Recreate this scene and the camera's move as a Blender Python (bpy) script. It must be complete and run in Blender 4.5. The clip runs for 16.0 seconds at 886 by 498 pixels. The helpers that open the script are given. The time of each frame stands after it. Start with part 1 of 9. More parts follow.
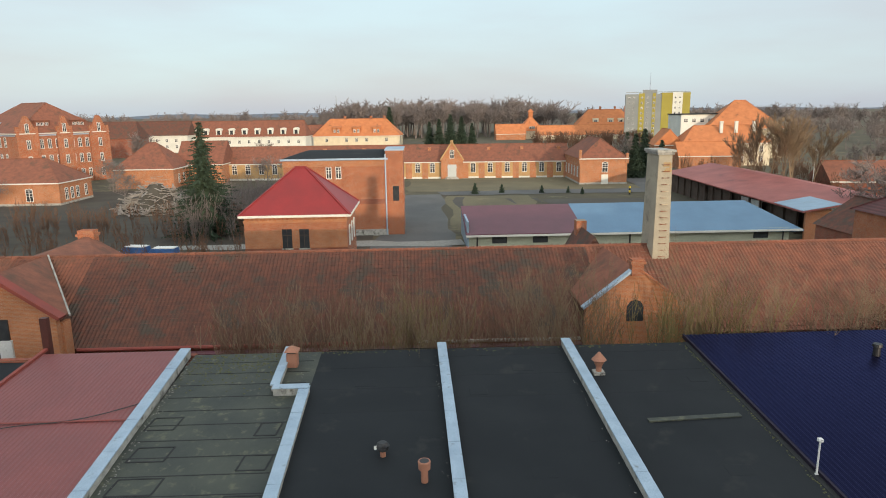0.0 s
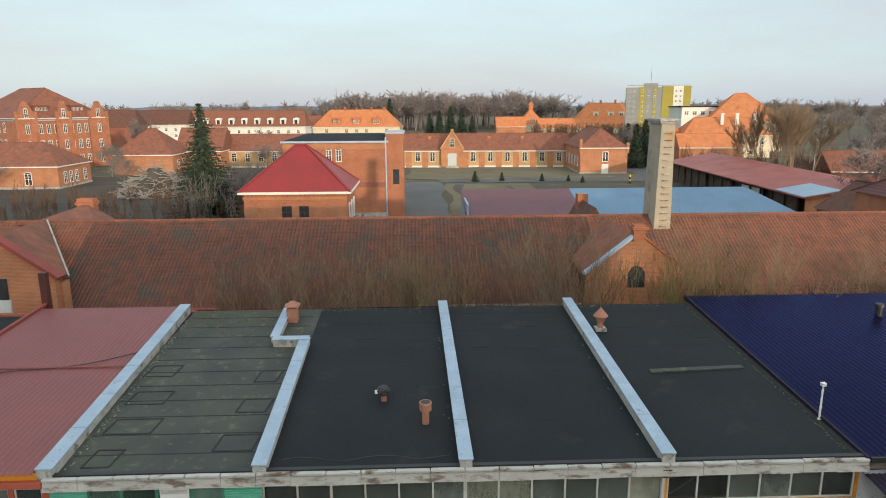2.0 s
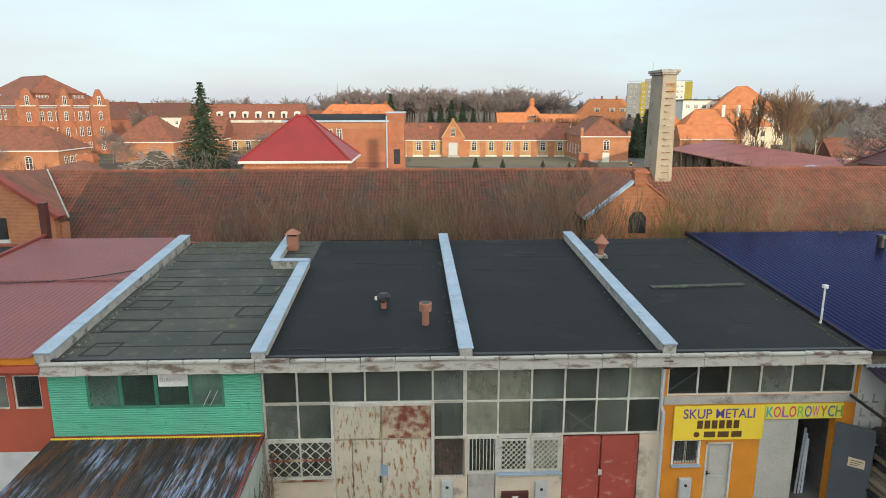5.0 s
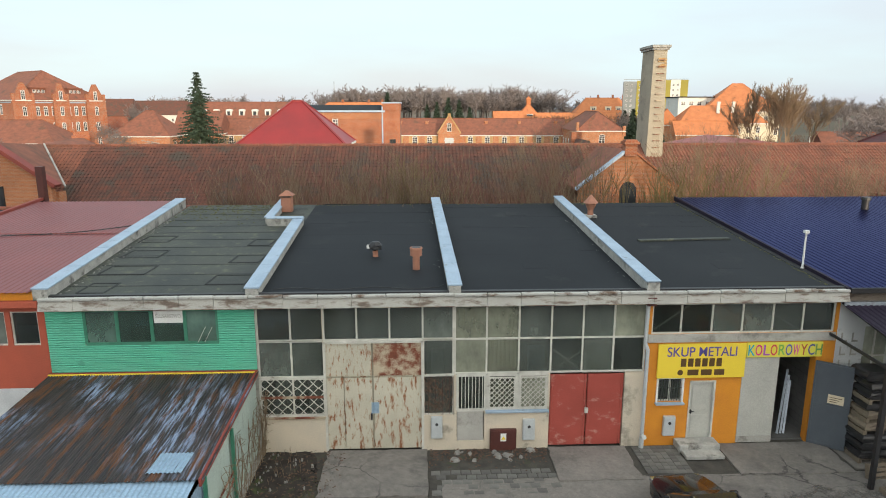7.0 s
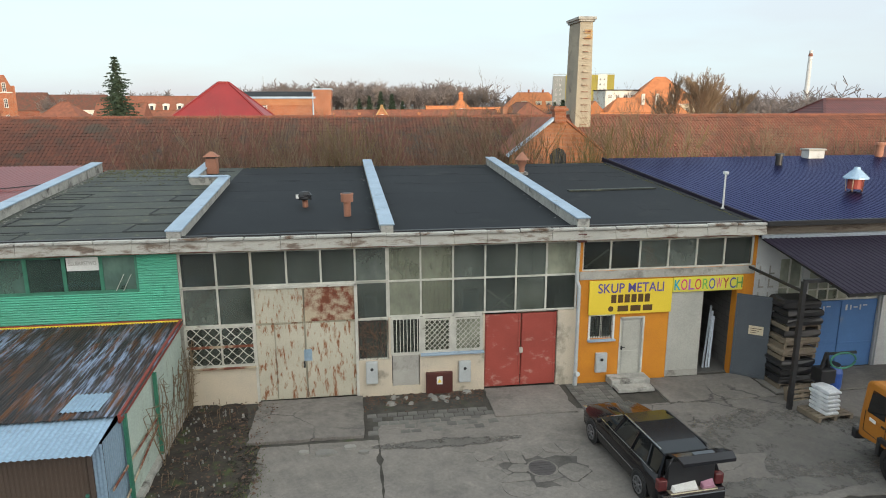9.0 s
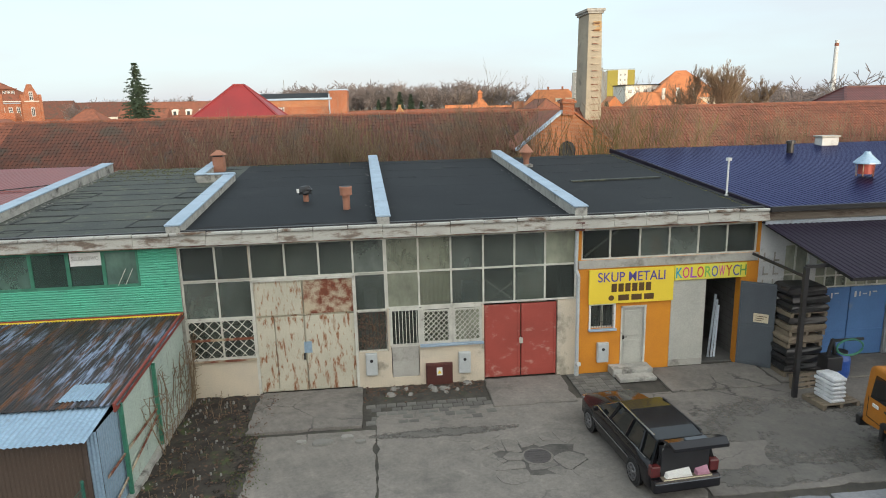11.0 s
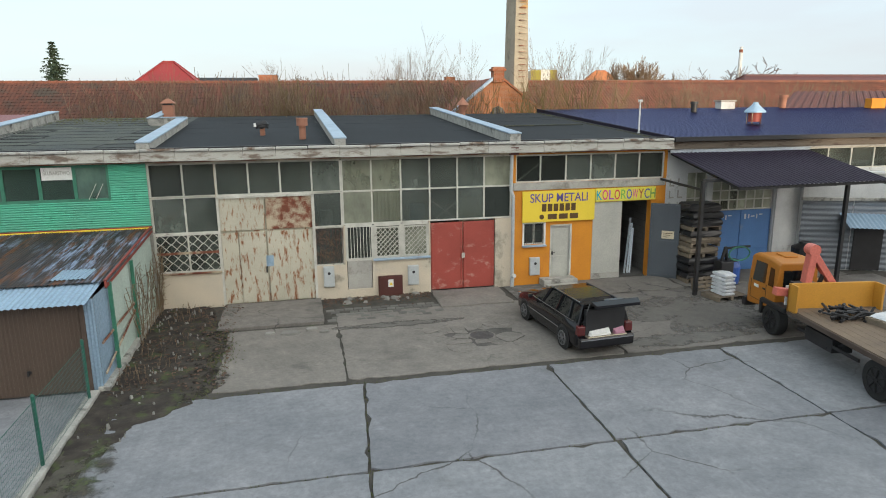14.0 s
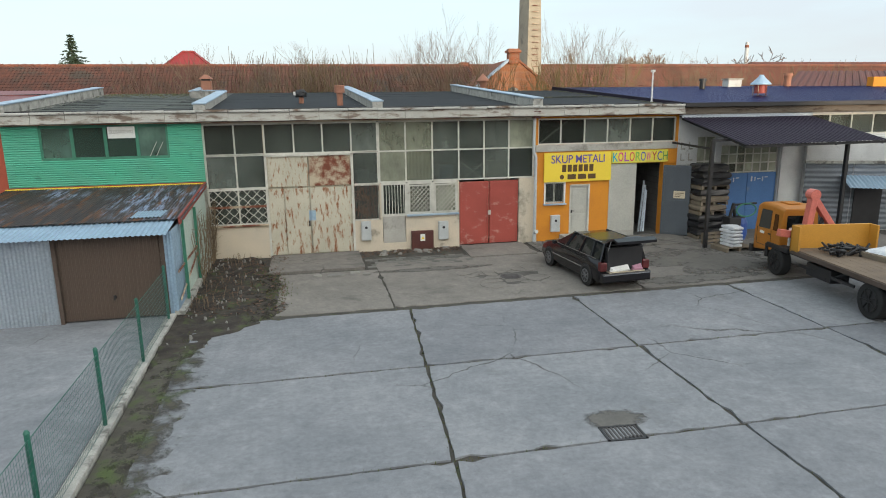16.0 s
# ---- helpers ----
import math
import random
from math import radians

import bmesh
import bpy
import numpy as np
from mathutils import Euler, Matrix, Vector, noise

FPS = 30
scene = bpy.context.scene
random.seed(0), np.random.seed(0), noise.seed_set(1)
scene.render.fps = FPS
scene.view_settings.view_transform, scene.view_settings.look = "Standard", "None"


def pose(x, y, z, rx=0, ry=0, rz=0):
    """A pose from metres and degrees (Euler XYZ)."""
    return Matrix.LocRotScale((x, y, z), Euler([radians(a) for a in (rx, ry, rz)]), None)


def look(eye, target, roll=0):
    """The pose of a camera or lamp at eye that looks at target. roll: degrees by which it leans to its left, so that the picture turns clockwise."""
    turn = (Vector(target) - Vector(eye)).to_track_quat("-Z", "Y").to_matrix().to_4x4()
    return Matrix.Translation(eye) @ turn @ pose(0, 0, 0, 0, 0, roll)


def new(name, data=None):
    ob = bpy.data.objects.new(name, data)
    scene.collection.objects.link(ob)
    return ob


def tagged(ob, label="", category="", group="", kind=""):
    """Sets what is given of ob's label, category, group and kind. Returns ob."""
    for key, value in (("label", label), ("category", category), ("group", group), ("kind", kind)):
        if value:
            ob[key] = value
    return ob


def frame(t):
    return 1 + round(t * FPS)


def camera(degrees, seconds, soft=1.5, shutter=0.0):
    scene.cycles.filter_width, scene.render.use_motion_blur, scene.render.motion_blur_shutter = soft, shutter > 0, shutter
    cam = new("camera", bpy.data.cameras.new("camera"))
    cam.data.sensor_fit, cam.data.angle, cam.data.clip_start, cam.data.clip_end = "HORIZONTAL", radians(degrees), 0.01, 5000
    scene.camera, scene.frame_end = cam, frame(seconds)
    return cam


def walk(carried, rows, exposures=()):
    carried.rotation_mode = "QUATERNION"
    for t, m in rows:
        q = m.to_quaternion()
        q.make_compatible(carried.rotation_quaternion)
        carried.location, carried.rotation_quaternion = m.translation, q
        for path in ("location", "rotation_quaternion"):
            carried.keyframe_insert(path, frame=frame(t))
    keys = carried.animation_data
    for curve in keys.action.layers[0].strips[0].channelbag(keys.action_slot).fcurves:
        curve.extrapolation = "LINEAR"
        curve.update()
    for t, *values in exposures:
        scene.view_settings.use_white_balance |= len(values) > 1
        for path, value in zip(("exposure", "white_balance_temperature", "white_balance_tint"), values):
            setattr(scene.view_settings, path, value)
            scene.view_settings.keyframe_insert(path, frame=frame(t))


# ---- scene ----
cam = camera(68.4, 16.0, soft=1.0)
PATH = [
    (0, (2.875, -17.186, 17.291), (2.944, -15.23, 16.877), -0.8),
    (0.5, (2.881, -17.282, 16.883), (2.947, -15.328, 16.463), -0.7),
    (1, (2.841, -17.387, 16.43), (2.91, -15.434, 16.006), -0.5),
    (1.5, (2.818, -17.372, 15.957), (2.886, -15.42, 15.53), -0.4),
    (2, (2.722, -17.409, 15.509), (2.794, -15.457, 15.08), -0.3),
    (2.5, (2.71, -17.402, 15.0), (2.782, -15.45, 14.569), -0.3),
    (3, (2.64, -17.484, 14.376), (2.716, -15.533, 13.943), -0.2),
    (3.5, (2.61, -17.503, 13.859), (2.683, -15.553, 13.424), -0.1),
    (4, (2.633, -17.545, 13.383), (2.702, -15.594, 12.948), -0.1),
    (6.3, (2.814, -18.831, 11.19), (2.887, -16.877, 10.771), -0.0),
    (6.5, (2.845, -18.886, 11.088), (2.914, -16.933, 10.662), 0.0),
    (7, (2.877, -18.872, 10.607), (2.957, -16.92, 10.182), -0.0),
    (7.5, (2.873, -18.974, 10.181), (2.973, -17.022, 9.755), -0.0),
    (8, (2.96, -19.047, 9.72), (3.103, -17.098, 9.293), 0.0),
    (8.5, (2.973, -19.045, 9.283), (3.186, -17.103, 8.853), -0.0),
    (9, (2.986, -19.03, 8.875), (3.26, -17.097, 8.442), -0.1),
    (9.2, (3.069, -19.052, 8.772), (3.364, -17.123, 8.333), 0.0),
    (11.5, (3.772, -19.339, 8.482), (3.965, -17.396, 8.053), -1.6),
    (12, (3.515, -19.864, 8.063), (3.761, -17.926, 7.638), -1.4),
    (12.5, (3.265, -20.553, 7.546), (3.572, -18.622, 7.123), -1.1),
    (13, (3.041, -21.086, 7.056), (3.402, -19.166, 6.628), -0.7),
    (13.5, (2.691, -21.601, 6.611), (3.103, -19.692, 6.176), -0.6),
    (14, (2.565, -21.878, 6.501), (2.99, -19.973, 6.066), -0.5),
    (14.5, (2.43, -22.109, 6.134), (2.849, -20.203, 5.696), -0.4),
    (15, (2.122, -22.615, 5.716), (2.534, -20.707, 5.278), -0.5),
    (15.5, (1.665, -23.249, 5.433), (2.076, -21.342, 4.994), -0.6),
    (16, (1.243, -23.752, 5.398), (1.653, -21.845, 4.957), -0.7),
]
EXPOSURES = [(0.0, -0.12), (3.5, -0.02), (7.0, 0.18), (16.0, 0.2)]
walk(cam, [(t, look(eye, target, roll)) for t, eye, target, roll in PATH], EXPOSURES)

# ---- world and light ----
SUN_EL, SUN_AZ = 6.5, 159.0
world = bpy.data.worlds.new("world")
scene.world = world
world.use_nodes = True
wn, wl = world.node_tree.nodes, world.node_tree.links
wn.clear()
sky = wn.new("ShaderNodeTexSky")
sky.sky_type = "NISHITA"
sky.sun_disc = False
sky.sun_elevation, sky.sun_rotation = radians(SUN_EL), radians(SUN_AZ)
wcoord = wn.new("ShaderNodeTexCoord")
wmap = wn.new("ShaderNodeMapping")
wmap.inputs["Scale"].default_value = (1.0, 1.0, 5.0)
wl.new(wcoord.outputs["Generated"], wmap.inputs["Vector"])
wnoise = wn.new("ShaderNodeTexNoise")
wnoise.inputs["Scale"].default_value, wnoise.inputs["Detail"].default_value = 2.2, 7.0
wl.new(wmap.outputs["Vector"], wnoise.inputs["Vector"])
wramp = wn.new("ShaderNodeValToRGB")
wramp.color_ramp.elements[0].position, wramp.color_ramp.elements[0].color = 0.36, (0.72, 0.79, 0.87, 1)
wramp.color_ramp.elements[1].position, wramp.color_ramp.elements[1].color = 0.62, (0.76, 0.93, 1.01, 1)
wl.new(wnoise.outputs["Fac"], wramp.inputs["Fac"])
wsep = wn.new("ShaderNodeSeparateXYZ")
wl.new(wcoord.outputs["Generated"], wsep.inputs["Vector"])
wgrad = wn.new("ShaderNodeValToRGB")
wgrad.color_ramp.elements[0].position, wgrad.color_ramp.elements[0].color = 0.0, (0.83, 0.84, 0.89, 1)
wgrad.color_ramp.elements[1].position, wgrad.color_ramp.elements[1].color = 0.24, (1.03, 1.05, 1.04, 1)
wl.new(wsep.outputs["Z"], wgrad.inputs["Fac"])
wcloud = wn.new("ShaderNodeMixRGB")
wcloud.blend_type = "MULTIPLY"
wcloud.inputs["Fac"].default_value = 1.0
wl.new(wramp.outputs["Color"], wcloud.inputs["Color1"])
wl.new(wgrad.outputs["Color"], wcloud.inputs["Color2"])
wsky = wn.new("ShaderNodeBackground")
wsky.inputs["Strength"].default_value = 0.15
wl.new(sky.outputs["Color"], wsky.inputs["Color"])
wveil = wn.new("ShaderNodeBackground")
wveil.inputs["Strength"].default_value = 1.19
wdot = wn.new("ShaderNodeVectorMath")
wdot.operation = "DOT_PRODUCT"
wdot.inputs[1].default_value = (math.sin(radians(SUN_AZ)), math.cos(radians(SUN_AZ)), 0.25)
wl.new(wcoord.outputs["Generated"], wdot.inputs[0])
wglow = wn.new("ShaderNodeMapRange")
for key, value in (("From Min", -0.1), ("From Max", 1.0), ("To Min", 0.0), ("To Max", 1.0)):
    wglow.inputs[key].default_value = value
wl.new(wdot.outputs["Value"], wglow.inputs["Value"])
wtint = wn.new("ShaderNodeMixRGB")
wtint.inputs["Color1"].default_value, wtint.inputs["Color2"].default_value = (1, 1, 1, 1), (2.9, 2.42, 2.14, 1)
wl.new(wglow.outputs["Result"], wtint.inputs["Fac"])
wlit = wn.new("ShaderNodeMixRGB")
wlit.blend_type = "MULTIPLY"
wlit.inputs["Fac"].default_value = 1.0
wl.new(wcloud.outputs["Color"], wlit.inputs["Color1"])
wl.new(wtint.outputs["Color"], wlit.inputs["Color2"])
wl.new(wlit.outputs["Color"], wveil.inputs["Color"])
wmix = wn.new("ShaderNodeMixShader")
wmix.inputs["Fac"].default_value = 0.72
wl.new(wsky.outputs["Background"], wmix.inputs[1])
wl.new(wveil.outputs["Background"], wmix.inputs[2])
wout = wn.new("ShaderNodeOutputWorld")
wl.new(wmix.outputs["Shader"], wout.inputs["Surface"])
sun_data = bpy.data.lights.new("sun", "SUN")
sun_data.energy, sun_data.angle, sun_data.color = 3.2, radians(1.0), (1.0, 0.80, 0.58)
sun = new("sun", sun_data)
sa, se = radians(SUN_AZ), radians(SUN_EL)
sun.matrix_world = look((math.sin(sa) * math.cos(se) * 200, math.cos(sa) * math.cos(se) * 200, math.sin(se) * 200), (0, 0, 0))

# ---- materials ----


def rgba(c):
    return (c[0], c[1], c[2], 1.0)


class Shade:
    """A node material in the making."""

    def __init__(self, name):
        self.m = bpy.data.materials.new(name)
        self.m.use_nodes = True
        self.t = self.m.node_tree
        self.b = self.t.nodes["Principled BSDF"]
        self.c = self.n("ShaderNodeTexCoord").outputs["Object"]

    def n(self, kind, **values):
        node = self.t.nodes.new(kind)
        for k, v in values.items():
            node.inputs[k.replace("_", " ")].default_value = v
        return node

    def link(self, a, b):
        self.t.links.new(a, b)

    def noise(self, scale, detail=5.0, stretch=None, rough=0.55):
        node = self.n("ShaderNodeTexNoise", Scale=scale, Detail=detail, Roughness=rough)
        src = self.c
        if stretch:
            mp = self.n("ShaderNodeMapping", Scale=stretch)
            self.link(self.c, mp.inputs["Vector"])
            src = mp.outputs["Vector"]
        self.link(src, node.inputs["Vector"])
        return node.outputs["Fac"]

    def ramp(self, fac, lo, hi, c0=(0, 0, 0), c1=(1, 1, 1)):
        node = self.n("ShaderNodeValToRGB")
        e = node.color_ramp.elements
        e[0].position, e[0].color, e[1].position, e[1].color = lo, rgba(c0), hi, rgba(c1)
        self.link(fac, node.inputs["Fac"])
        return node.outputs["Color"]

    def mix(self, fac, a, b, how="MIX"):
        node = self.n("ShaderNodeMixRGB")
        node.blend_type = how
        for key, v in (("Fac", fac), ("Color1", a), ("Color2", b)):
            if isinstance(v, (int, float)):
                node.inputs[key].default_value = v
            elif isinstance(v, tuple):
                node.inputs[key].default_value = rgba(v)
            else:
                self.link(v, node.inputs[key])
        return node.outputs["Color"]

    def bump(self, height, strength=0.3, distance=0.02):
        node = self.n("ShaderNodeBump", Strength=strength, Distance=distance)
        self.link(height, node.inputs["Height"])
        self.link(node.outputs["Normal"], self.b.inputs["Normal"])

    def done(self, col, rough=0.8, metal=0.0):
        if isinstance(col, tuple):
            self.b.inputs["Base Color"].default_value = rgba(col)
        else:
            self.link(col, self.b.inputs["Base Color"])
        if isinstance(rough, (int, float)):
            self.b.inputs["Roughness"].default_value = rough
        else:
            self.link(rough, self.b.inputs["Roughness"])
        self.b.inputs["Metallic"].default_value = metal
        return self.m


def mat(name, c1, c2=None, scale=1.0, fine=30.0, rough=0.8, metal=0.0, bump=0.25, stain=None, amount=0.5, stain_scale=2.0, streak=None, vary=0.0):
    """A mottled surface: two colours, fine grain, an optional stain or rust, in metres."""
    s = Shade(name)
    c2 = c2 or tuple(v * 0.72 for v in c1)
    col = s.mix(s.ramp(s.noise(scale), 0.35, 0.68), c1, c2)
    fine_n = s.noise(fine, 3.0)
    col = s.mix(1.0, col, s.ramp(fine_n, 0.25, 0.8, (0.82, 0.82, 0.82), (1.14, 1.14, 1.14)), "MULTIPLY")
    if stain:
        lim = 0.72 - 0.35 * amount
        col = s.mix(s.ramp(s.noise(stain_scale, 8.0, streak, 0.65), lim, lim + 0.12), col, stain)
    if vary:
        info = s.n("ShaderNodeObjectInfo")
        col = s.mix(1.0, col, s.ramp(info.outputs["Random"], 0, 1, (1 - vary,) * 3, (1 + vary,) * 3), "MULTIPLY")
    if bump:
        s.bump(fine_n, bump, 0.01)
    return s.done(col, rough, metal)


def brick_mat(name, c1, c2, mortar, axis="xz", bw=0.25, bh=0.077, dirt=(0.10, 0.06, 0.045), amount=0.4):
    """Brickwork laid in the plane that axis names."""
    s = Shade(name)
    sep, com = s.n("ShaderNodeSeparateXYZ"), s.n("ShaderNodeCombineXYZ")
    s.link(s.c, sep.inputs[0])
    if axis == "xz":
        add = s.n("ShaderNodeMath")
        s.link(sep.outputs["X"], add.inputs[0])
        s.link(sep.outputs["Y"], add.inputs[1])
        s.link(add.outputs[0], com.inputs["X"])
    s.link(sep.outputs["Z"], com.inputs["Y"])
    b = s.n("ShaderNodeTexBrick", Scale=1.0, Color1=rgba(c1), Color2=rgba(c2), Mortar=rgba(mortar), Mortar_Size=0.007, Brick_Width=bw, Row_Height=bh)
    s.link(com.outputs[0], b.inputs["Vector"])
    col = s.mix(1.0, b.outputs["Color"], s.ramp(s.noise(0.5), 0.3, 0.75, (0.78, 0.78, 0.78), (1.15, 1.15, 1.15)), "MULTIPLY")
    lim = 0.74 - 0.35 * amount
    col = s.mix(s.ramp(s.noise(1.3, 8.0, (1, 1, 0.4), 0.65), lim, lim + 0.25), col, dirt)
    s.bump(b.outputs["Fac"], -0.4, 0.01)
    return s.done(col, 0.9)


def ribbed_mat(name, c1, c2, pitch, rough):
    """Tiles too far off to be told apart: courses and ribs in relief, uneven colour, shade painted in the troughs."""
    s = Shade(name)
    waves = []
    for axis in ("X", "Z"):
        w = s.n("ShaderNodeTexWave", Scale=0.314 / pitch, Distortion=0.4, Detail=1.0)
        w.bands_direction = axis
        s.link(s.c, w.inputs["Vector"])
        waves.append(w.outputs["Fac"])
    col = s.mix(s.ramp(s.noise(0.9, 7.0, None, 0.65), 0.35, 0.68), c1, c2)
    # troughs between the ribs darkened, as shade would lie in them
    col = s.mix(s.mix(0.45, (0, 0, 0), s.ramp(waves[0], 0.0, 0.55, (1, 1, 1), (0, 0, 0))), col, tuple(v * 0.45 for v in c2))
    s.bump(s.mix(0.5, waves[0], waves[1]), 0.5, 0.04)
    return s.done(col, rough)


def concrete_mat(name, c1, c2, crack=True, wet=0.0, dirt=0.5):
    s = Shade(name)
    col = s.mix(s.ramp(s.noise(0.35, 6.0), 0.35, 0.7), c1, c2)
    col = s.mix(1.0, col, s.ramp(s.noise(2.2, 8.0, None, 0.7), 0.3, 0.75, (0.78, 0.78, 0.80), (1.16, 1.15, 1.13)), "MULTIPLY")
    grain = s.noise(70, 3.0)
    col = s.mix(1.0, col, s.ramp(grain, 0.3, 0.75, (0.86, 0.86, 0.86), (1.1, 1.1, 1.1)), "MULTIPLY")
    col = s.mix(1.0, col, s.ramp(s.noise(9.0, 7.0, None, 0.75), 0.32, 0.70, (0.80, 0.80, 0.81), (1.15, 1.15, 1.14)), "MULTIPLY")
    pits = s.ramp(s.noise(16.0, 4.0, None, 0.6), 0.66, 0.72)
    col = s.mix(s.mix(0.5, (0, 0, 0), pits), col, (0.075, 0.073, 0.068))
    if crack:
        warp = s.n("ShaderNodeTexNoise", Scale=1.3, Detail=9.0, Roughness=0.62)
        s.link(s.c, warp.inputs["Vector"])
        off = s.mix(0.42, s.c, warp.outputs["Color"], "ADD")
        vor = s.n("ShaderNodeTexVoronoi", Scale=0.33)
        vor.feature = "DISTANCE_TO_EDGE"
        s.link(off, vor.inputs["Vector"])
        line = s.ramp(vor.outputs["Distance"], 0.002, 0.007, (1, 1, 1), (0, 0, 0))
        where = s.ramp(s.noise(0.22, 2.0), 0.54, 0.62)
        fac = s.mix(1.0, line, where, "MULTIPLY")
        col = s.mix(fac, col, (0.045, 0.043, 0.04))
    blot = s.ramp(s.noise(0.45, 9.0, None, 0.72), 0.66 - 0.12 * dirt, 0.80 - 0.12 * dirt)
    col = s.mix(s.mix(dirt, (0, 0, 0), blot), col, (0.075, 0.072, 0.066))
    pale = s.ramp(s.noise(1.1, 9.0, None, 0.72), 0.60, 0.72)
    col = s.mix(s.mix(0.35, (0, 0, 0), pale), col, tuple(v * 1.35 for v in c2))
    info = s.n("ShaderNodeObjectInfo")
    col = s.mix(1.0, col, s.ramp(info.outputs["Random"], 0, 1, (0.88, 0.88, 0.89), (1.10, 1.10, 1.09)), "MULTIPLY")
    smear = s.ramp(s.noise(0.8, 9.0, (0.35, 1.6, 1), 0.7), 0.56, 0.70)
    col = s.mix(s.mix(0.22, (0, 0, 0), smear), col, tuple(v * 0.5 for v in c1))
    s.bump(grain, 0.25, 0.008)
    return s.done(col, 0.88 - wet)


def rust_mat(name, paint, rust, amount, stretch=(1, 1, 0.35), scale=1.6, rough=0.75, metal=0.0, dark=(0.06, 0.025, 0.012)):
    """Paint that rust eats through in streaks."""
    s = Shade(name)
    base = s.mix(s.ramp(s.noise(0.8), 0.3, 0.7), paint, tuple(v * 0.8 for v in paint))
    n = s.noise(scale, 9.0, stretch, 0.68)
    lim = 0.70 - 0.34 * amount
    col = s.mix(s.ramp(n, lim, lim + 0.10), base, rust)
    col = s.mix(s.ramp(n, lim + 0.10, lim + 0.25), col, dark)
    grain = s.noise(45, 3.0)
    col = s.mix(1.0, col, s.ramp(grain, 0.3, 0.75, (0.85, 0.85, 0.85), (1.12, 1.12, 1.12)), "MULTIPLY")
    s.bump(n, 0.2, 0.008)
    return s.done(col, rough, metal)


def glass_mat(name, dust_sheen, tint, dirt=0.45):
    """Old glass: part clear, part a pale film for dust and painted reflections, glossy at a slant."""
    s = Shade(name)
    s.t.nodes.remove(s.b)
    out = s.t.nodes["Material Output"]
    clear, film, gloss = s.n("ShaderNodeBsdfTransparent", Color=rgba(tint)), s.n("ShaderNodeBsdfDiffuse"), s.n("ShaderNodeBsdfGlossy", Roughness=0.06)
    s.link(s.mix(s.ramp(s.noise(1.2, 6.0), 0.3, 0.7), dust_sheen, tuple(v * 0.55 for v in dust_sheen)), film.inputs["Color"])
    m1, m2 = s.n("ShaderNodeMixShader"), s.n("ShaderNodeMixShader")
    info = s.n("ShaderNodeObjectInfo")
    # film differs by pane: dust, and pale reflections painted as diffuse colour
    film_fac = s.ramp(s.noise(0.9, 7.0, (1, 1, 0.5), 0.65), 0.3, 0.75, (dirt * 0.45,) * 3, (dirt * 1.4,) * 3)
    s.link(s.mix(1.0, film_fac, s.ramp(info.outputs["Random"], 0, 1, (0.2,) * 3, (1.75,) * 3), "MULTIPLY"), m1.inputs["Fac"])
    s.link(clear.outputs[0], m1.inputs[1])
    s.link(film.outputs[0], m1.inputs[2])
    f = s.n("ShaderNodeFresnel", IOR=1.45)
    s.link(f.outputs[0], m2.inputs["Fac"])
    s.link(m1.outputs[0], m2.inputs[1])
    s.link(gloss.outputs[0], m2.inputs[2])
    s.link(m2.outputs[0], out.inputs["Surface"])
    return s.m


M_BITUMEN = mat("bitumen_felt", (0.008, 0.0105, 0.0135), (0.013, 0.016, 0.019), 0.35, 60, 0.80, bump=0.2, stain=(0.024, 0.026, 0.026), amount=0.35, stain_scale=0.5)
M_BITUMEN.node_tree.nodes["Principled BSDF"].inputs["Specular IOR Level"].default_value = 0.3
M_BITUMEN_OLD = mat("weathered_felt", (0.030, 0.036, 0.032), (0.056, 0.062, 0.048), 0.5, 40, 0.72, bump=0.6, stain=(0.095, 0.098, 0.062), amount=0.46, stain_scale=2.4)
M_FELT_PATCH = mat("felt_patch", (0.012, 0.013, 0.014), (0.018, 0.019, 0.020), 2, 60, 0.8)
M_COPING = mat("painted_coping", (0.36, 0.46, 0.56), (0.28, 0.37, 0.47), 1.2, 25, 0.5, 0.2, 0.1, stain=(0.16, 0.17, 0.17), amount=0.35, stain_scale=2.5)
M_COPING_BASE = mat("coping_render", (0.42, 0.41, 0.37), (0.27, 0.27, 0.25), 3, 30, 0.9, stain=(0.09, 0.085, 0.075), amount=0.5)
M_PINK = mat("red_sheet", (0.21, 0.058, 0.054), (0.18, 0.052, 0.05), 0.5, 20, 0.5, 0.0, 0.05, stain=(0.20, 0.07, 0.06), amount=0.25)
M_NAVY = mat("violet_sheet", (0.0145, 0.0135, 0.033), (0.012, 0.0115, 0.028), 0.4, 20, 0.30, 0.7, 0.05)
M_NAVY.node_tree.nodes["Principled BSDF"].inputs["Specular IOR Level"].default_value = 0.16
M_NAVY.node_tree.nodes["Principled BSDF"].inputs["Specular Tint"].default_value = (0.42, 0.46, 0.80, 1.0)
M_CANOPY = mat("maroon_sheet", (0.020, 0.014, 0.028), (0.015, 0.011, 0.022), 0.6, 20, 0.62, 0.0, 0.05)
M_CANOPY.node_tree.nodes["Principled BSDF"].inputs["Specular IOR Level"].default_value = 0.2
M_ROTTEN = rust_mat("rotten_cornice", (0.14, 0.115, 0.09), (0.06, 0.04, 0.03), 0.55, (0.5, 1, 1.8), 2.4, 0.9)
M_SHEDGREY = mat("grey_shed_sheet", (0.17, 0.19, 0.215), (0.13, 0.15, 0.17), 0.7, 20, 0.55, 0.0, 0.05, stain=(0.09, 0.095, 0.10), amount=0.3, streak=(1, 1, 0.3))
M_GUTTER = rust_mat("zinc_gutter", (0.46, 0.46, 0.43), (0.13, 0.085, 0.055), 0.48, (0.6, 1, 1), 2.2, 0.6, 0.1, (0.07, 0.05, 0.04))
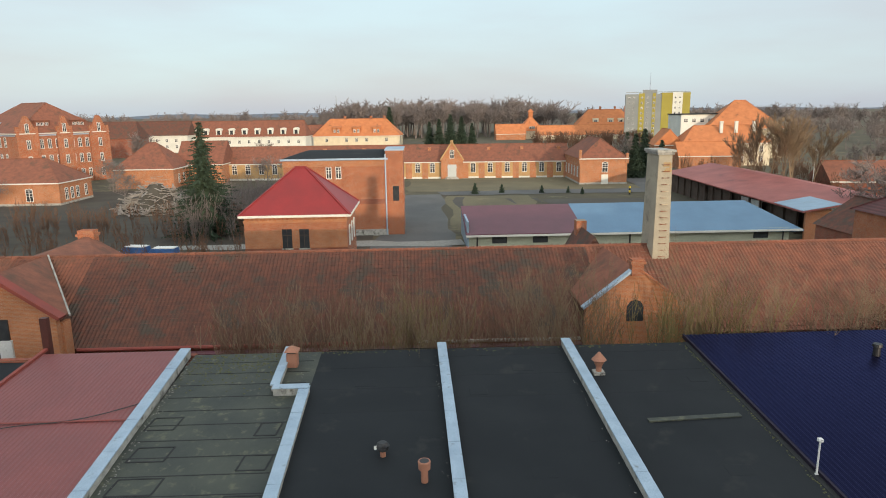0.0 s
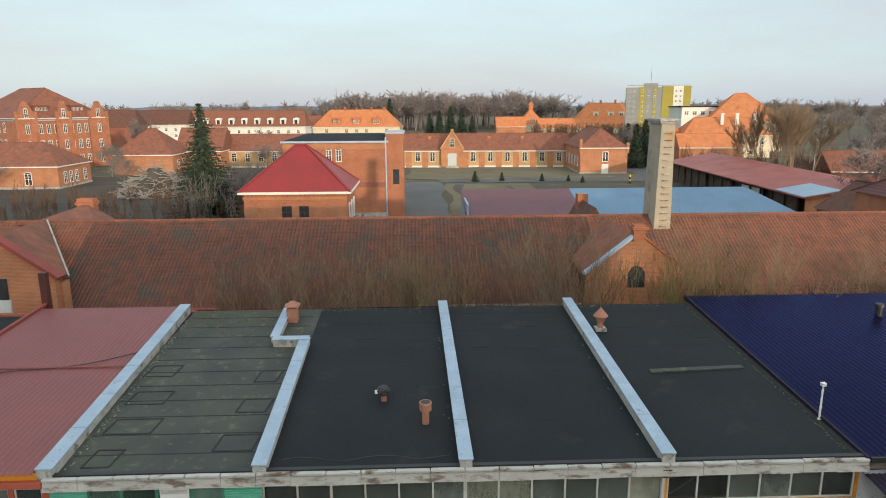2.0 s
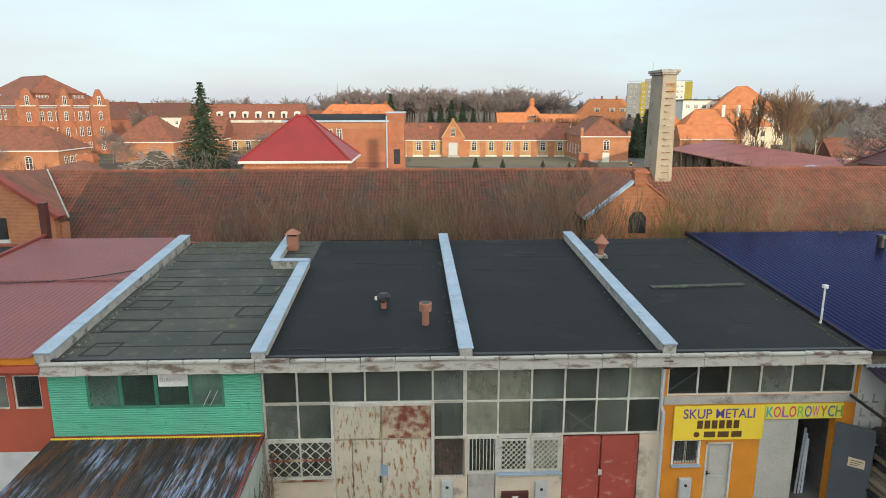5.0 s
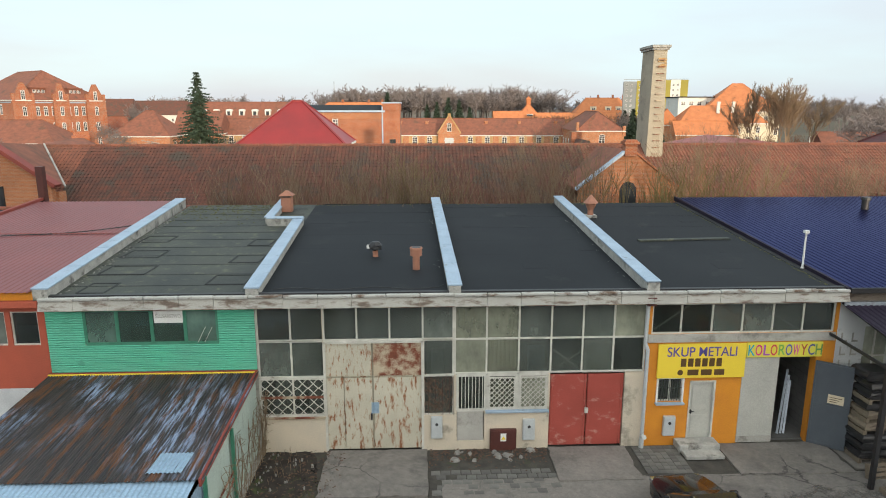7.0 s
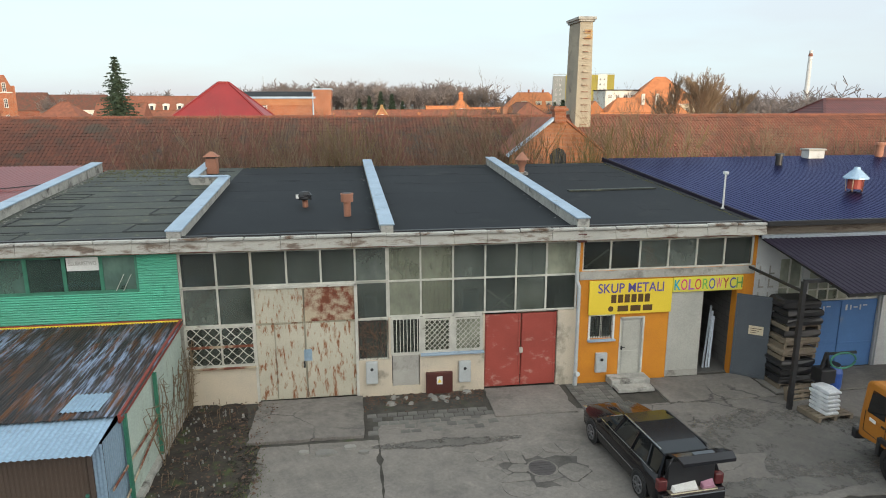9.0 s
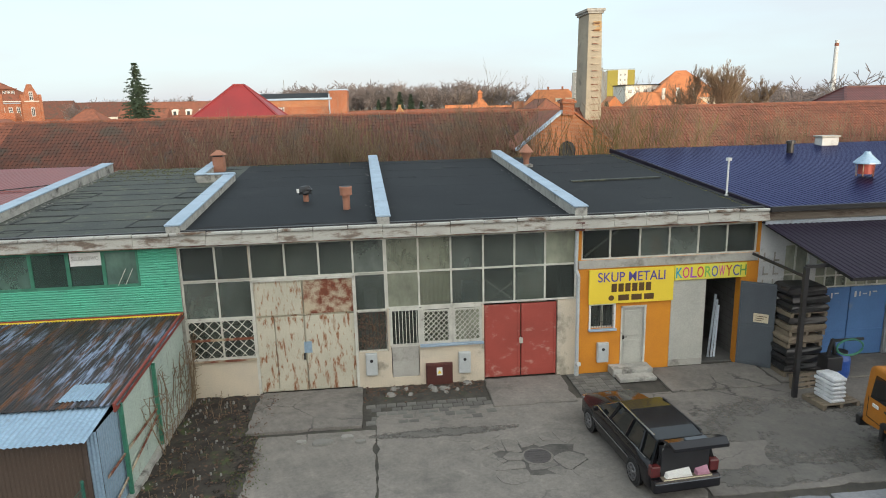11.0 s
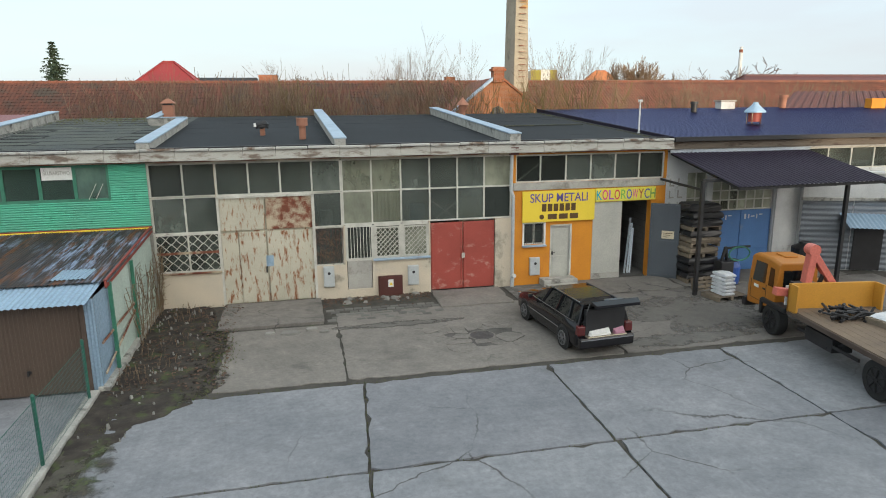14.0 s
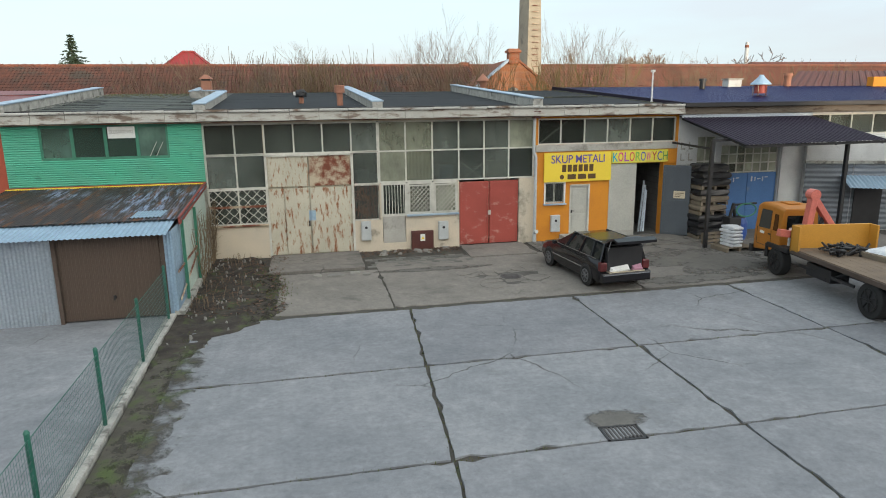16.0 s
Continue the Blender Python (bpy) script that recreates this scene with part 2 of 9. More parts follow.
M_CORNICE = rust_mat("stained_cornice", (0.40, 0.39, 0.35), (0.15, 0.115, 0.09), 0.56, (0.5, 1, 1.8), 2.4, 0.85, 0.0, (0.06, 0.05, 0.04))
M_FRAME = mat("weathered_white_frame", (0.60, 0.59, 0.53), (0.44, 0.43, 0.38), 2.5, 40, 0.7, stain=(0.16, 0.13, 0.10), amount=0.35, stain_scale=3)
M_GLASS = glass_mat("dusty_sheen_glass", (0.25, 0.285, 0.25), (0.50, 0.54, 0.52), 0.31)
M_GLASS_GREEN = glass_mat("green_tinged_glass", (0.20, 0.33, 0.27), (0.40, 0.50, 0.45), 0.62)
M_GLASS_PALE = glass_mat("frosted_glass", (0.47, 0.49, 0.38), (0.60, 0.64, 0.55), 0.66)
M_PLASTER = mat("cream_plaster", (0.62, 0.535, 0.41), (0.50, 0.45, 0.36), 0.9, 30, 0.92, stain=(0.20, 0.18, 0.14), amount=0.45, stain_scale=0.9)
M_PLASTER_GREY = mat("grey_plaster", (0.42, 0.41, 0.37), (0.31, 0.30, 0.27), 0.9, 30, 0.92, stain=(0.15, 0.14, 0.12), amount=0.5, stain_scale=1.0)
M_WHITEWASH = mat("whitewash", (0.62, 0.63, 0.62), (0.47, 0.48, 0.48), 0.9, 30, 0.9, stain=(0.22, 0.21, 0.20), amount=0.35)
M_ORANGE = mat("orange_render", (0.66, 0.26, 0.02), (0.56, 0.21, 0.02), 1.2, 40, 0.8, bump=0.15, stain=(0.33, 0.15, 0.04), amount=0.2)
M_RUSTGATE = rust_mat("rusting_cream_steel", (0.53, 0.50, 0.395), (0.25, 0.095, 0.035), 0.53, (1.9, 1, 0.55), 4.2)
M_RUSTPANEL = rust_mat("heavily_rusted_steel", (0.50, 0.42, 0.30), (0.175, 0.048, 0.022), 0.76, (0.8, 1, 0.8), 1.5)
M_REDGATE = rust_mat("worn_red_paint", (0.36, 0.068, 0.050), (0.44, 0.22, 0.18), 0.41, (1, 1, 1.5), 1.6, 0.6, 0.0, (0.44, 0.30, 0.26))
M_GREEN = mat("green_sheet", (0.085, 0.43, 0.28), (0.095, 0.36, 0.25), 0.9, 30, 0.55, bump=0.05, stain=(0.05, 0.21, 0.15), amount=0.35)
M_GREENPAINT = mat("green_paint", (0.05, 0.22, 0.14), None, 3, 40, 0.6)
# near-black for inner surfaces: the shade indoors is put into the colour
M_INDOOR_SHADE = mat("shaded_interior", (0.06, 0.06, 0.058), (0.09, 0.088, 0.08), 0.6, 20, 0.95)
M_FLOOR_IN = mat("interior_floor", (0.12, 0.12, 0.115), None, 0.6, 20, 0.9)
M_GREYDOOR = mat("pale_grey_paint", (0.46, 0.46, 0.41), (0.39, 0.39, 0.35), 0.9, 30, 0.6, bump=0.05, stain=(0.28, 0.28, 0.24), amount=0.25)
M_GREYLEAF = mat("slate_grey_paint", (0.085, 0.10, 0.115), (0.07, 0.08, 0.095), 1, 30, 0.5, bump=0.05)
M_BROWNBOX = mat("brown_paint", (0.085, 0.024, 0.018), (0.065, 0.02, 0.016), 2, 30, 0.55, bump=0.05)
M_METERBOX = mat("grey_plastic", (0.47, 0.50, 0.50), (0.40, 0.42, 0.42), 3, 30, 0.5, bump=0.05)
M_BLACK = mat("black_steel", (0.02, 0.02, 0.022), None, 3, 40, 0.5)
M_WHITE = mat("white_paint", (0.75, 0.75, 0.72), (0.66, 0.66, 0.63), 1.5, 30, 0.6, bump=0.05)
M_YELLOW = mat("yellow_board", (0.82, 0.62, 0.055), (0.78, 0.585, 0.05), 0.6, 400, 0.45, bump=0.0)
M_BLUELET = mat("blue_lettering", (0.10, 0.08, 0.36), None, 5, 20, 0.5, bump=0.0)
M_BROWNLET = mat("brown_lettering", (0.11, 0.06, 0.02), None, 5, 20, 0.5, bump=0.0)
M_CONCRETE = concrete_mat("yard_concrete", (0.183, 0.195, 0.212), (0.243, 0.252, 0.268), True)
M_CONC_RAMP = concrete_mat("ramp_concrete", (0.160, 0.149, 0.134), (0.222, 0.206, 0.185), True, 0.0, 0.85)
M_DIRT = mat("damp_soil", (0.040, 0.034, 0.028), (0.078, 0.066, 0.052), 2.6, 14, 0.97, bump=1.0, stain=(0.060, 0.078, 0.026), amount=0.50, stain_scale=1.5)


def worn_edge(m, grain, lo, hi, centre=(0.5, 0.5), fade=(0.0, 0.0), world_x=None):
    """Breaks a thin layer of dirt up, so that the surface under it shows through at its rim."""
    t = m.node_tree
    tc = t.nodes.new("ShaderNodeTexCoord")
    nz = t.nodes.new("ShaderNodeTexNoise")
    nz.inputs["Scale"].default_value, nz.inputs["Detail"].default_value, nz.inputs["Roughness"].default_value = grain, 9.0, 0.72
    t.links.new(tc.outputs["Object"], nz.inputs["Vector"])
    val = nz.outputs["Fac"]

    def calc(op, a, b):
        node = t.nodes.new("ShaderNodeMath")
        node.operation = op
        for k, v in enumerate((a, b)):
            if isinstance(v, (int, float)):
                node.inputs[k].default_value = v
            else:
                t.links.new(v, node.inputs[k])
        return node.outputs[0]

    sep = t.nodes.new("ShaderNodeSeparateXYZ")
    if world_x:
        x0, slope = world_x
        t.links.new(tc.outputs["Object"], sep.inputs[0])
        val = calc("SUBTRACT", val, calc("MULTIPLY", calc("SUBTRACT", sep.outputs[0], x0), slope))
    else:
        t.links.new(tc.outputs["Generated"], sep.inputs[0])
        for k in (0, 1):
            d = calc("SUBTRACT", sep.outputs[k], centre[k])
            val = calc("SUBTRACT", val, calc("MULTIPLY", calc("MULTIPLY", d, d), fade[k]))
    mr = t.nodes.new("ShaderNodeMapRange")
    mr.inputs["From Min"].default_value, mr.inputs["From Max"].default_value = lo, hi
    t.links.new(val, mr.inputs["Value"])
    t.links.new(mr.outputs["Result"], t.nodes["Principled BSDF"].inputs["Alpha"])
    return m


M_SOILBANK = worn_edge(mat("mossy_soil_bank", (0.022, 0.018, 0.015), (0.052, 0.043, 0.034), 2.6, 14, 0.97, bump=1.0, stain=(0.058, 0.078, 0.025), amount=0.50, stain_scale=1.5), 2.6, 0.36, 0.50, world_x=(0.0, 0.20))
M_FENCE_MOSS = worn_edge(mat("fence_side_moss", (0.050, 0.045, 0.036), (0.085, 0.078, 0.062), 3.0, 16, 0.97, bump=1.0, stain=(0.062, 0.085, 0.028), amount=0.60, stain_scale=1.8), 2.4, 0.40, 0.60, world_x=(-1.35, 0.22))
M_JOINT = mat("joint_dirt", (0.042, 0.039, 0.034), (0.072, 0.067, 0.056), 2.5, 25, 0.95, bump=0.7, stain=(0.055, 0.07, 0.03), amount=0.4, stain_scale=1.4)
M_PAVER = mat("grey_paver", (0.145, 0.142, 0.13), (0.10, 0.098, 0.09), 2.0, 30, 0.9, vary=0.25)
M_STONE = mat("pale_stone", (0.24, 0.235, 0.215), (0.17, 0.165, 0.15), 2.0, 30, 0.9, vary=0.2)
M_GALV = mat("galvanised_sheet", (0.42, 0.47, 0.52), (0.34, 0.39, 0.44), 0.7, 15, 0.42, 0.55, 0.05, stain=(0.22, 0.22, 0.21), amount=0.3, streak=(1, 1, 0.3))
M_GALV_BLUE = mat("bluish_zinc_sheet", (0.33, 0.46, 0.58), (0.28, 0.39, 0.50), 0.7, 15, 0.4, 0.4, 0.05, stain=(0.2, 0.22, 0.22), amount=0.25)


def streak_roof_mat(name):
    """Old bitumen-coated corrugated sheets, worn to zinc and rust in streaks down the slope."""
    s = Shade(name)
    fine = s.noise(1.0, 6.0, (7.0, 0.45, 1), 0.6)
    broad = s.noise(1.0, 4.0, (0.55, 0.30, 1), 0.5)
    col = s.mix(s.ramp(fine, 0.38, 0.62), (0.020, 0.019, 0.021), (0.052, 0.044, 0.042))
    col = s.mix(s.ramp(s.noise(1.3, 7.0, (4.0, 0.4, 1), 0.65), 0.52, 0.62), col, (0.115, 0.048, 0.020))
    zinc = s.mix(1.0, s.ramp(s.noise(1.7, 7.0, (6.5, 0.55, 1), 0.68), 0.49, 0.60), s.ramp(broad, 0.44, 0.66), "MULTIPLY")
    col = s.mix(zinc, col, (0.25, 0.32, 0.45))
    s.bump(fine, 0.2, 0.01)
    return s.done(col, 0.62, 0.05)


M_RUSTROOF = streak_roof_mat("streaked_sheet_roof")
M_GARAGE = mat("brown_garage_door", (0.090, 0.062, 0.045), (0.078, 0.054, 0.040), 0.6, 30, 0.6, bump=0.05)
M_MINT = mat("mint_sheet", (0.42, 0.50, 0.44), (0.34, 0.41, 0.37), 0.8, 25, 0.6, bump=0.05, stain=(0.22, 0.23, 0.18), amount=0.35, streak=(1, 1, 0.4))
M_FENCE = mat("fence_green", (0.02, 0.13, 0.09), None, 3, 30, 0.5, bump=0.05)
M_WIRE = mat("green_wire", (0.06, 0.12, 0.11), None, 3, 30, 0.5, bump=0.0)
M_REDTRIM = mat("red_trim", (0.25, 0.05, 0.035), (0.20, 0.045, 0.035), 2, 30, 0.7)
M_REDWALL = mat("rust_red_render", (0.40, 0.085, 0.045), (0.33, 0.075, 0.042), 1, 30, 0.85)
M_TILE = mat("old_clay_tile", (0.150, 0.056, 0.036), (0.080, 0.040, 0.030), 1.6, 9, 0.95, bump=0.5, stain=(0.068, 0.052, 0.040), amount=0.62, stain_scale=0.6)
M_TILE_RED = mat("red_clay_tile", (0.24, 0.088, 0.052), (0.155, 0.064, 0.042), 1.2, 9, 0.95, bump=0.5, stain=(0.115, 0.060, 0.04), amount=0.5, stain_scale=0.4)
M_TILE_ORANGE = mat("orange_clay_tile", (0.50, 0.185, 0.07), (0.40, 0.14, 0.055), 0.5, 8, 0.9, bump=0.3, stain=(0.20, 0.085, 0.04), amount=0.35, stain_scale=0.3)
M_REDROOF = mat("scarlet_sheet_roof", (0.24, 0.018, 0.018), (0.19, 0.017, 0.017), 0.3, 10, 0.5, 0.0, 0.05)
M_BRICK = brick_mat("red_brick", (0.38, 0.115, 0.045), (0.29, 0.085, 0.037), (0.33, 0.25, 0.18))
M_BRICK_DARK = brick_mat("dark_red_brick", (0.27, 0.075, 0.040), (0.20, 0.06, 0.035), (0.22, 0.16, 0.12))
M_BRICK_YELLOW = brick_mat("buff_brick", (0.48, 0.30, 0.13), (0.42, 0.25, 0.10), (0.40, 0.32, 0.2), amount=0.15)
M_BRICK_WARM = brick_mat("orange_brick", (0.44, 0.17, 0.07), (0.36, 0.125, 0.05), (0.38, 0.28, 0.2), amount=0.3)
M_CHIMNEY = mat("chimney_render", (0.38, 0.34, 0.255), (0.30, 0.27, 0.21), 0.7, 20, 0.92, stain=(0.17, 0.155, 0.125), amount=0.4, stain_scale=0.8)
M_CREAM = mat("cream_wall", (0.66, 0.58, 0.42), (0.58, 0.50, 0.36), 0.5, 15, 0.85)
M_WALLWHITE = mat("white_wall", (0.66, 0.66, 0.60), (0.58, 0.58, 0.53), 0.3, 15, 0.85)
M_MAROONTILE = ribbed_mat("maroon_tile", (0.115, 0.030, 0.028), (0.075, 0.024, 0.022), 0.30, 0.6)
M_MAROONROOF = mat("maroon_roof", (0.13, 0.045, 0.06), (0.11, 0.04, 0.052), 0.5, 15, 0.5)
M_BLUEROOF = mat("blue_roof", (0.115, 0.215, 0.33), (0.095, 0.18, 0.28), 0.3, 15, 0.5, stain=(0.2, 0.26, 0.3), amount=0.25)
M_SAGE = mat("sage_wall", (0.42, 0.44, 0.34), (0.35, 0.37, 0.29), 0.4, 15, 0.9)
M_SHEDROOF = mat("faded_red_sheet", (0.36, 0.105, 0.085), (0.25, 0.065, 0.055), 0.25, 10, 0.6, stain=(0.18, 0.05, 0.05), amount=0.35, stain_scale=0.25)
M_DARKWOOD = mat("dark_boards", (0.065, 0.045, 0.035), (0.10, 0.075, 0.06), 0.6, 15, 0.9)
M_OCHRE = mat("ochre_cladding", (0.33, 0.28, 0.05), (0.29, 0.245, 0.045), 0.1, 10, 0.8)
M_PANELGREY = mat("grey_cladding", (0.25, 0.265, 0.26), (0.21, 0.225, 0.22), 0.1, 10, 0.8)
M_PANE = mat("dark_pane", (0.045, 0.05, 0.055), None, 2, 20, 0.15, bump=0.0)
M_FIELD = mat("rough_grass", (0.092, 0.078, 0.045), (0.058, 0.050, 0.032), 0.06, 3, 0.95, bump=0.5, stain=(0.155, 0.135, 0.075), amount=0.5, stain_scale=0.12)
M_SCRUB = mat("winter_scrub", (0.040, 0.032, 0.025), (0.066, 0.057, 0.040), 0.2, 3, 0.95, bump=0.5)
M_ASPHALT = mat("old_asphalt", (0.085, 0.085, 0.085), (0.12, 0.12, 0.115), 0.1, 6, 0.9, stain=(0.06, 0.06, 0.058), amount=0.3, stain_scale=0.15)
M_BARK = mat("bark", (0.105, 0.080, 0.058), (0.075, 0.057, 0.042), 3, 20, 0.95)
M_TWIG = mat("reddish_twigs", (0.175, 0.095, 0.060), (0.13, 0.075, 0.045), 0.8, 10, 0.95, bump=0)
M_TWIG_OLIVE = mat("olive_twigs", (0.21, 0.165, 0.065), (0.16, 0.12, 0.055), 0.8, 10, 0.95, bump=0)
M_TWIG_PALE = mat("pale_twigs", (0.235, 0.170, 0.105), (0.17, 0.12, 0.078), 0.8, 10, 0.95, bump=0)
# twigs of far trees, lightened: distance haze is painted into the colour
M_TWIG_HAZE = mat("hazed_twigs", (0.200, 0.165, 0.150), (0.145, 0.125, 0.120), 0.05, 1, 0.95, bump=0)
M_NEEDLE = mat("spruce_needles", (0.022, 0.042, 0.024), (0.034, 0.055, 0.030), 0.7, 8, 0.9, bump=0)
M_TERRA = mat("terracotta", (0.36, 0.165, 0.105), (0.30, 0.14, 0.09), 3, 30, 0.8, stain=(0.2, 0.11, 0.08), amount=0.25)
# blue-grey is aerial haze put into the colour of the wooded hills
M_HILL_HAZE = mat("hazed_hill", (0.13, 0.155, 0.19), (0.11, 0.13, 0.165), 0.01, 0.1, 1.0, bump=0)

# ---- builders ----


class Geo:
    """Vertices and faces of one mesh."""

    def __init__(self):
        self.v, self.f = [], []

    def add(self, verts, faces):
        k = len(self.v)
        self.v += [tuple(p) for p in verts]
        self.f += [tuple(i + k for i in f) for f in faces]
        return self

    def box(self, x0, x1, y0, y1, z0, z1):
        return self.add([(x, y, z) for z in (z0, z1) for y in (y0, y1) for x in (x0, x1)],
                        [(0, 2, 3, 1), (4, 5, 7, 6), (0, 1, 5, 4), (2, 6, 7, 3), (0, 4, 6, 2), (1, 3, 7, 5)])

    def beam(self, a, b, w, h):
        """A bar from a to b, w wide and h high."""
        a, b = Vector(a), Vector(b)
        d = (b - a).normalized()
        side = d.cross(Vector((0, 0, 1)))
        side = side.normalized() if side.length > 1e-4 else Vector((1, 0, 0))
        up = side.cross(d)
        vs = [p + side * (w / 2 * i) + up * (h / 2 * j) for p in (a, b) for i, j in ((-1, -1), (1, -1), (1, 1), (-1, 1))]
        return self.add(vs, [(3, 2, 1, 0), (4, 5, 6, 7), (0, 1, 5, 4), (1, 2, 6, 5), (2, 3, 7, 6), (3, 0, 4, 7)])

    def tube(self, a, b, r0, r1=None, n=10, caps=True):
        a, b = Vector(a), Vector(b)
        r1 = r0 if r1 is None else r1
        d = (b - a).normalized()
        s = d.orthogonal().normalized()
        t = d.cross(s)
        ring = [(math.cos(2 * math.pi * i / n), math.sin(2 * math.pi * i / n)) for i in range(n)]
        vs = [a + (s * c + t * e) * r0 for c, e in ring] + [b + (s * c + t * e) * r1 for c, e in ring]
        fs = [(i, (i + 1) % n, n + (i + 1) % n, n + i) for i in range(n)]
        if caps:
            fs += [tuple(range(n - 1, -1, -1)), tuple(range(n, 2 * n))]
        return self.add(vs, fs)

    def solid(self, low, high):
        """A solid between two rings of as many points."""
        n = len(low)
        return self.add(list(low) + list(high), [(i, (i + 1) % n, n + (i + 1) % n, n + i) for i in range(n)] + [tuple(range(n - 1, -1, -1)), tuple(range(n, 2 * n))])

    def sheet(self, a, b, c, d, waves, amp, thick=0.0, flat=False):
        """A ribbed sheet with corners a, b (ribs counted along ab) and d, c beyond them."""
        a, b, c, d = (Vector(p) for p in (a, b, c, d))
        up = (b - a).cross(d - a).normalized()
        if abs(up.z) > 0.3 and up.z < 0:
            up = -up
        prof = ((0, 0), (0.3, 0), (0.4, 1), (0.75, 1), (0.9, 0)) if flat else ((0, 0), (0.2, 0.35), (0.4, 0.95), (0.6, 0.95), (0.8, 0.35))
        us = [(w + u) / waves for w in range(waves) for u, _ in prof] + [1.0]
        hs = [h * amp for _ in range(waves) for _, h in prof] + [0.0]
        vs = []
        for u, h in zip(us, hs):
            vs += [a.lerp(b, u) + up * h, d.lerp(c, u) + up * h]
        n = len(us)
        self.add(vs, [(2 * i, 2 * i + 2, 2 * i + 3, 2 * i + 1) for i in range(n - 1)])
        return self

    def wall(self, x0, x1, z0, z1, y0, y1, holes=()):
        """A wall in the xz plane with holes (x0, x1, z0, z1)."""
        xs = sorted({x0, x1, *[v for h in holes for v in h[:2] if x0 < v < x1]})
        zs = sorted({z0, z1, *[v for h in holes for v in h[2:] if z0 < v < z1]})
        for j in range(len(zs) - 1):
            run = None
            for i in range(len(xs) - 1):
                mx, mz = (xs[i] + xs[i + 1]) / 2, (zs[j] + zs[j + 1]) / 2
                hole = any(h[0] < mx < h[1] and h[2] < mz < h[3] for h in holes)
                if not hole:
                    run = xs[i] if run is None else run
                if run is not None and (hole or i == len(xs) - 2):
                    self.box(run, xs[i] if hole else xs[i + 1], y0, y1, zs[j], zs[j + 1])
                    run = None
        return self

    def mesh(self, name, material, smooth=False):
        me = bpy.data.meshes.new(name)
        me.from_pydata(self.v, [], self.f)
        me.materials.append(material)
        if smooth:
            me.shade_smooth()
        me.update()
        return me


def part(name, geo, material, parent=None, label="", bevel=0.0, at=None, smooth=False):
    """Links a mesh as one part under a thing, or as a thing where it has no parent."""
    me = geo if isinstance(geo, bpy.types.Mesh) else geo.mesh(name, material, smooth)
    ob = new(name, me)
    ob.parent = parent
    if at is not None:
        ob.matrix_basis = at
    if label:
        ob["label"] = label
    if bevel:
        mod = ob.modifiers.new("bevel", "BEVEL")
        mod.width, mod.segments, mod.limit_method = bevel, 2, "ANGLE"
    return ob


def thing(name, label, category, m=None, group="", kind=""):
    ob = new(name)
    if m is not None:
        ob.matrix_basis = m
    return tagged(ob, label, category, group, kind)


def text_part(name, body, size, material, parent, at, width=None, label=""):
    cu = bpy.data.curves.new(name, "FONT")
    cu.body, cu.size, cu.extrude, cu.align_x = body, size, 0.004, "CENTER"
    cu.offset = 0.004 * size / 0.5
    cu.materials.append(material)
    ob = new(name, cu)
    ob.parent = parent
    ob.matrix_basis = at
    if label:
        ob["label"] = label
    if width:
        bpy.context.view_layer.update()
        ob.scale.x = width / max(ob.dimensions.x, 0.01)
    return ob


# ---- ground ----
BACK = -2.5


def ground_height(x, y):
    f = min(max((y - 29.0) / 16.0, 0.0), 1.0)
    far = min(max((y - 500.0) / 1500.0, 0.0), 1.0)
    return BACK * f * f * (3 - 2 * f) - 0.06 * math.exp(-((y + 6.9) / 0.5) ** 2) * (-2 < x < 14) + 6 * far


g = Geo()
gx = sorted({*range(-60, 80, 4), *range(-300, -60, 20), *range(80, 300, 20), -3000, -2000, -1200, -700, -450, 450, 700, 1200, 2000, 3200})
gy = sorted({*range(-60, 60, 3), *range(60, 300, 12), -1500, -500, -200, -100, 350, 420, 500, 700, 1000, 1500, 2200, 3500})
for y in gy:
    for x in gx:
        g.v.append((x, y, ground_height(x, y) - 0.05))
nx = len(gx)
g.f = [(j * nx + i, j * nx + i + 1, (j + 1) * nx + i + 1, (j + 1) * nx + i) for j in range(len(gy) - 1) for i in range(nx - 1)]
ground = tagged(part("ground", g, M_FIELD), "rough winter grass and scrub ground", "ground", kind="structure")

yard = tagged(part("yard_base", Geo().box(-2.25, 60, -45, 0.2, -0.2, -0.035), M_JOINT), "dirt-filled base under the concrete yard", "ground", kind="structure")


def slab_piece(x0, x1, y0, y1, z0, z1, rng, material, parent, name="concrete_slab", wobble=0.022, step=0.22, skew=(0.0, 0.0)):
    """A slab with worn, slightly wandering edges."""
    ring = []
    for (ax, ay), (bx, by) in zip(((x0, y0), (x1, y0), (x1, y1), (x0, y1)), ((x1, y0), (x1, y1), (x0, y1), (x0, y0))):
        n = max(2, int(math.hypot(bx - ax, by - ay) / step))
        for i in range(n):
            u = i / n
            w = rng.uniform(-wobble, wobble * 0.3) if i else -wobble * 1.5
            if rng.random() < 0.10:
                w -= rng.uniform(0.02, 0.09)
            nxn, nyn = (by - ay), -(bx - ax)
            ln = math.hypot(nxn, nyn)
            ring.append((ax + (bx - ax) * u + nxn / ln * w, ay + (by - ay) * u + nyn / ln * w))
    lean = [skew[0] + (skew[1] - skew[0]) * (x - x0) / (x1 - x0) for x, _ in ring]
    ring = [(x + k * (y + 7.2), y) for (x, y), k in zip(ring, lean)]
    low = [(x, y, z0) for x, y in ring]
    return part(name, Geo().solid(low, [(x, y, z1 + rng.uniform(-0.004, 0.004)) for x, y in ring]), material, parent)


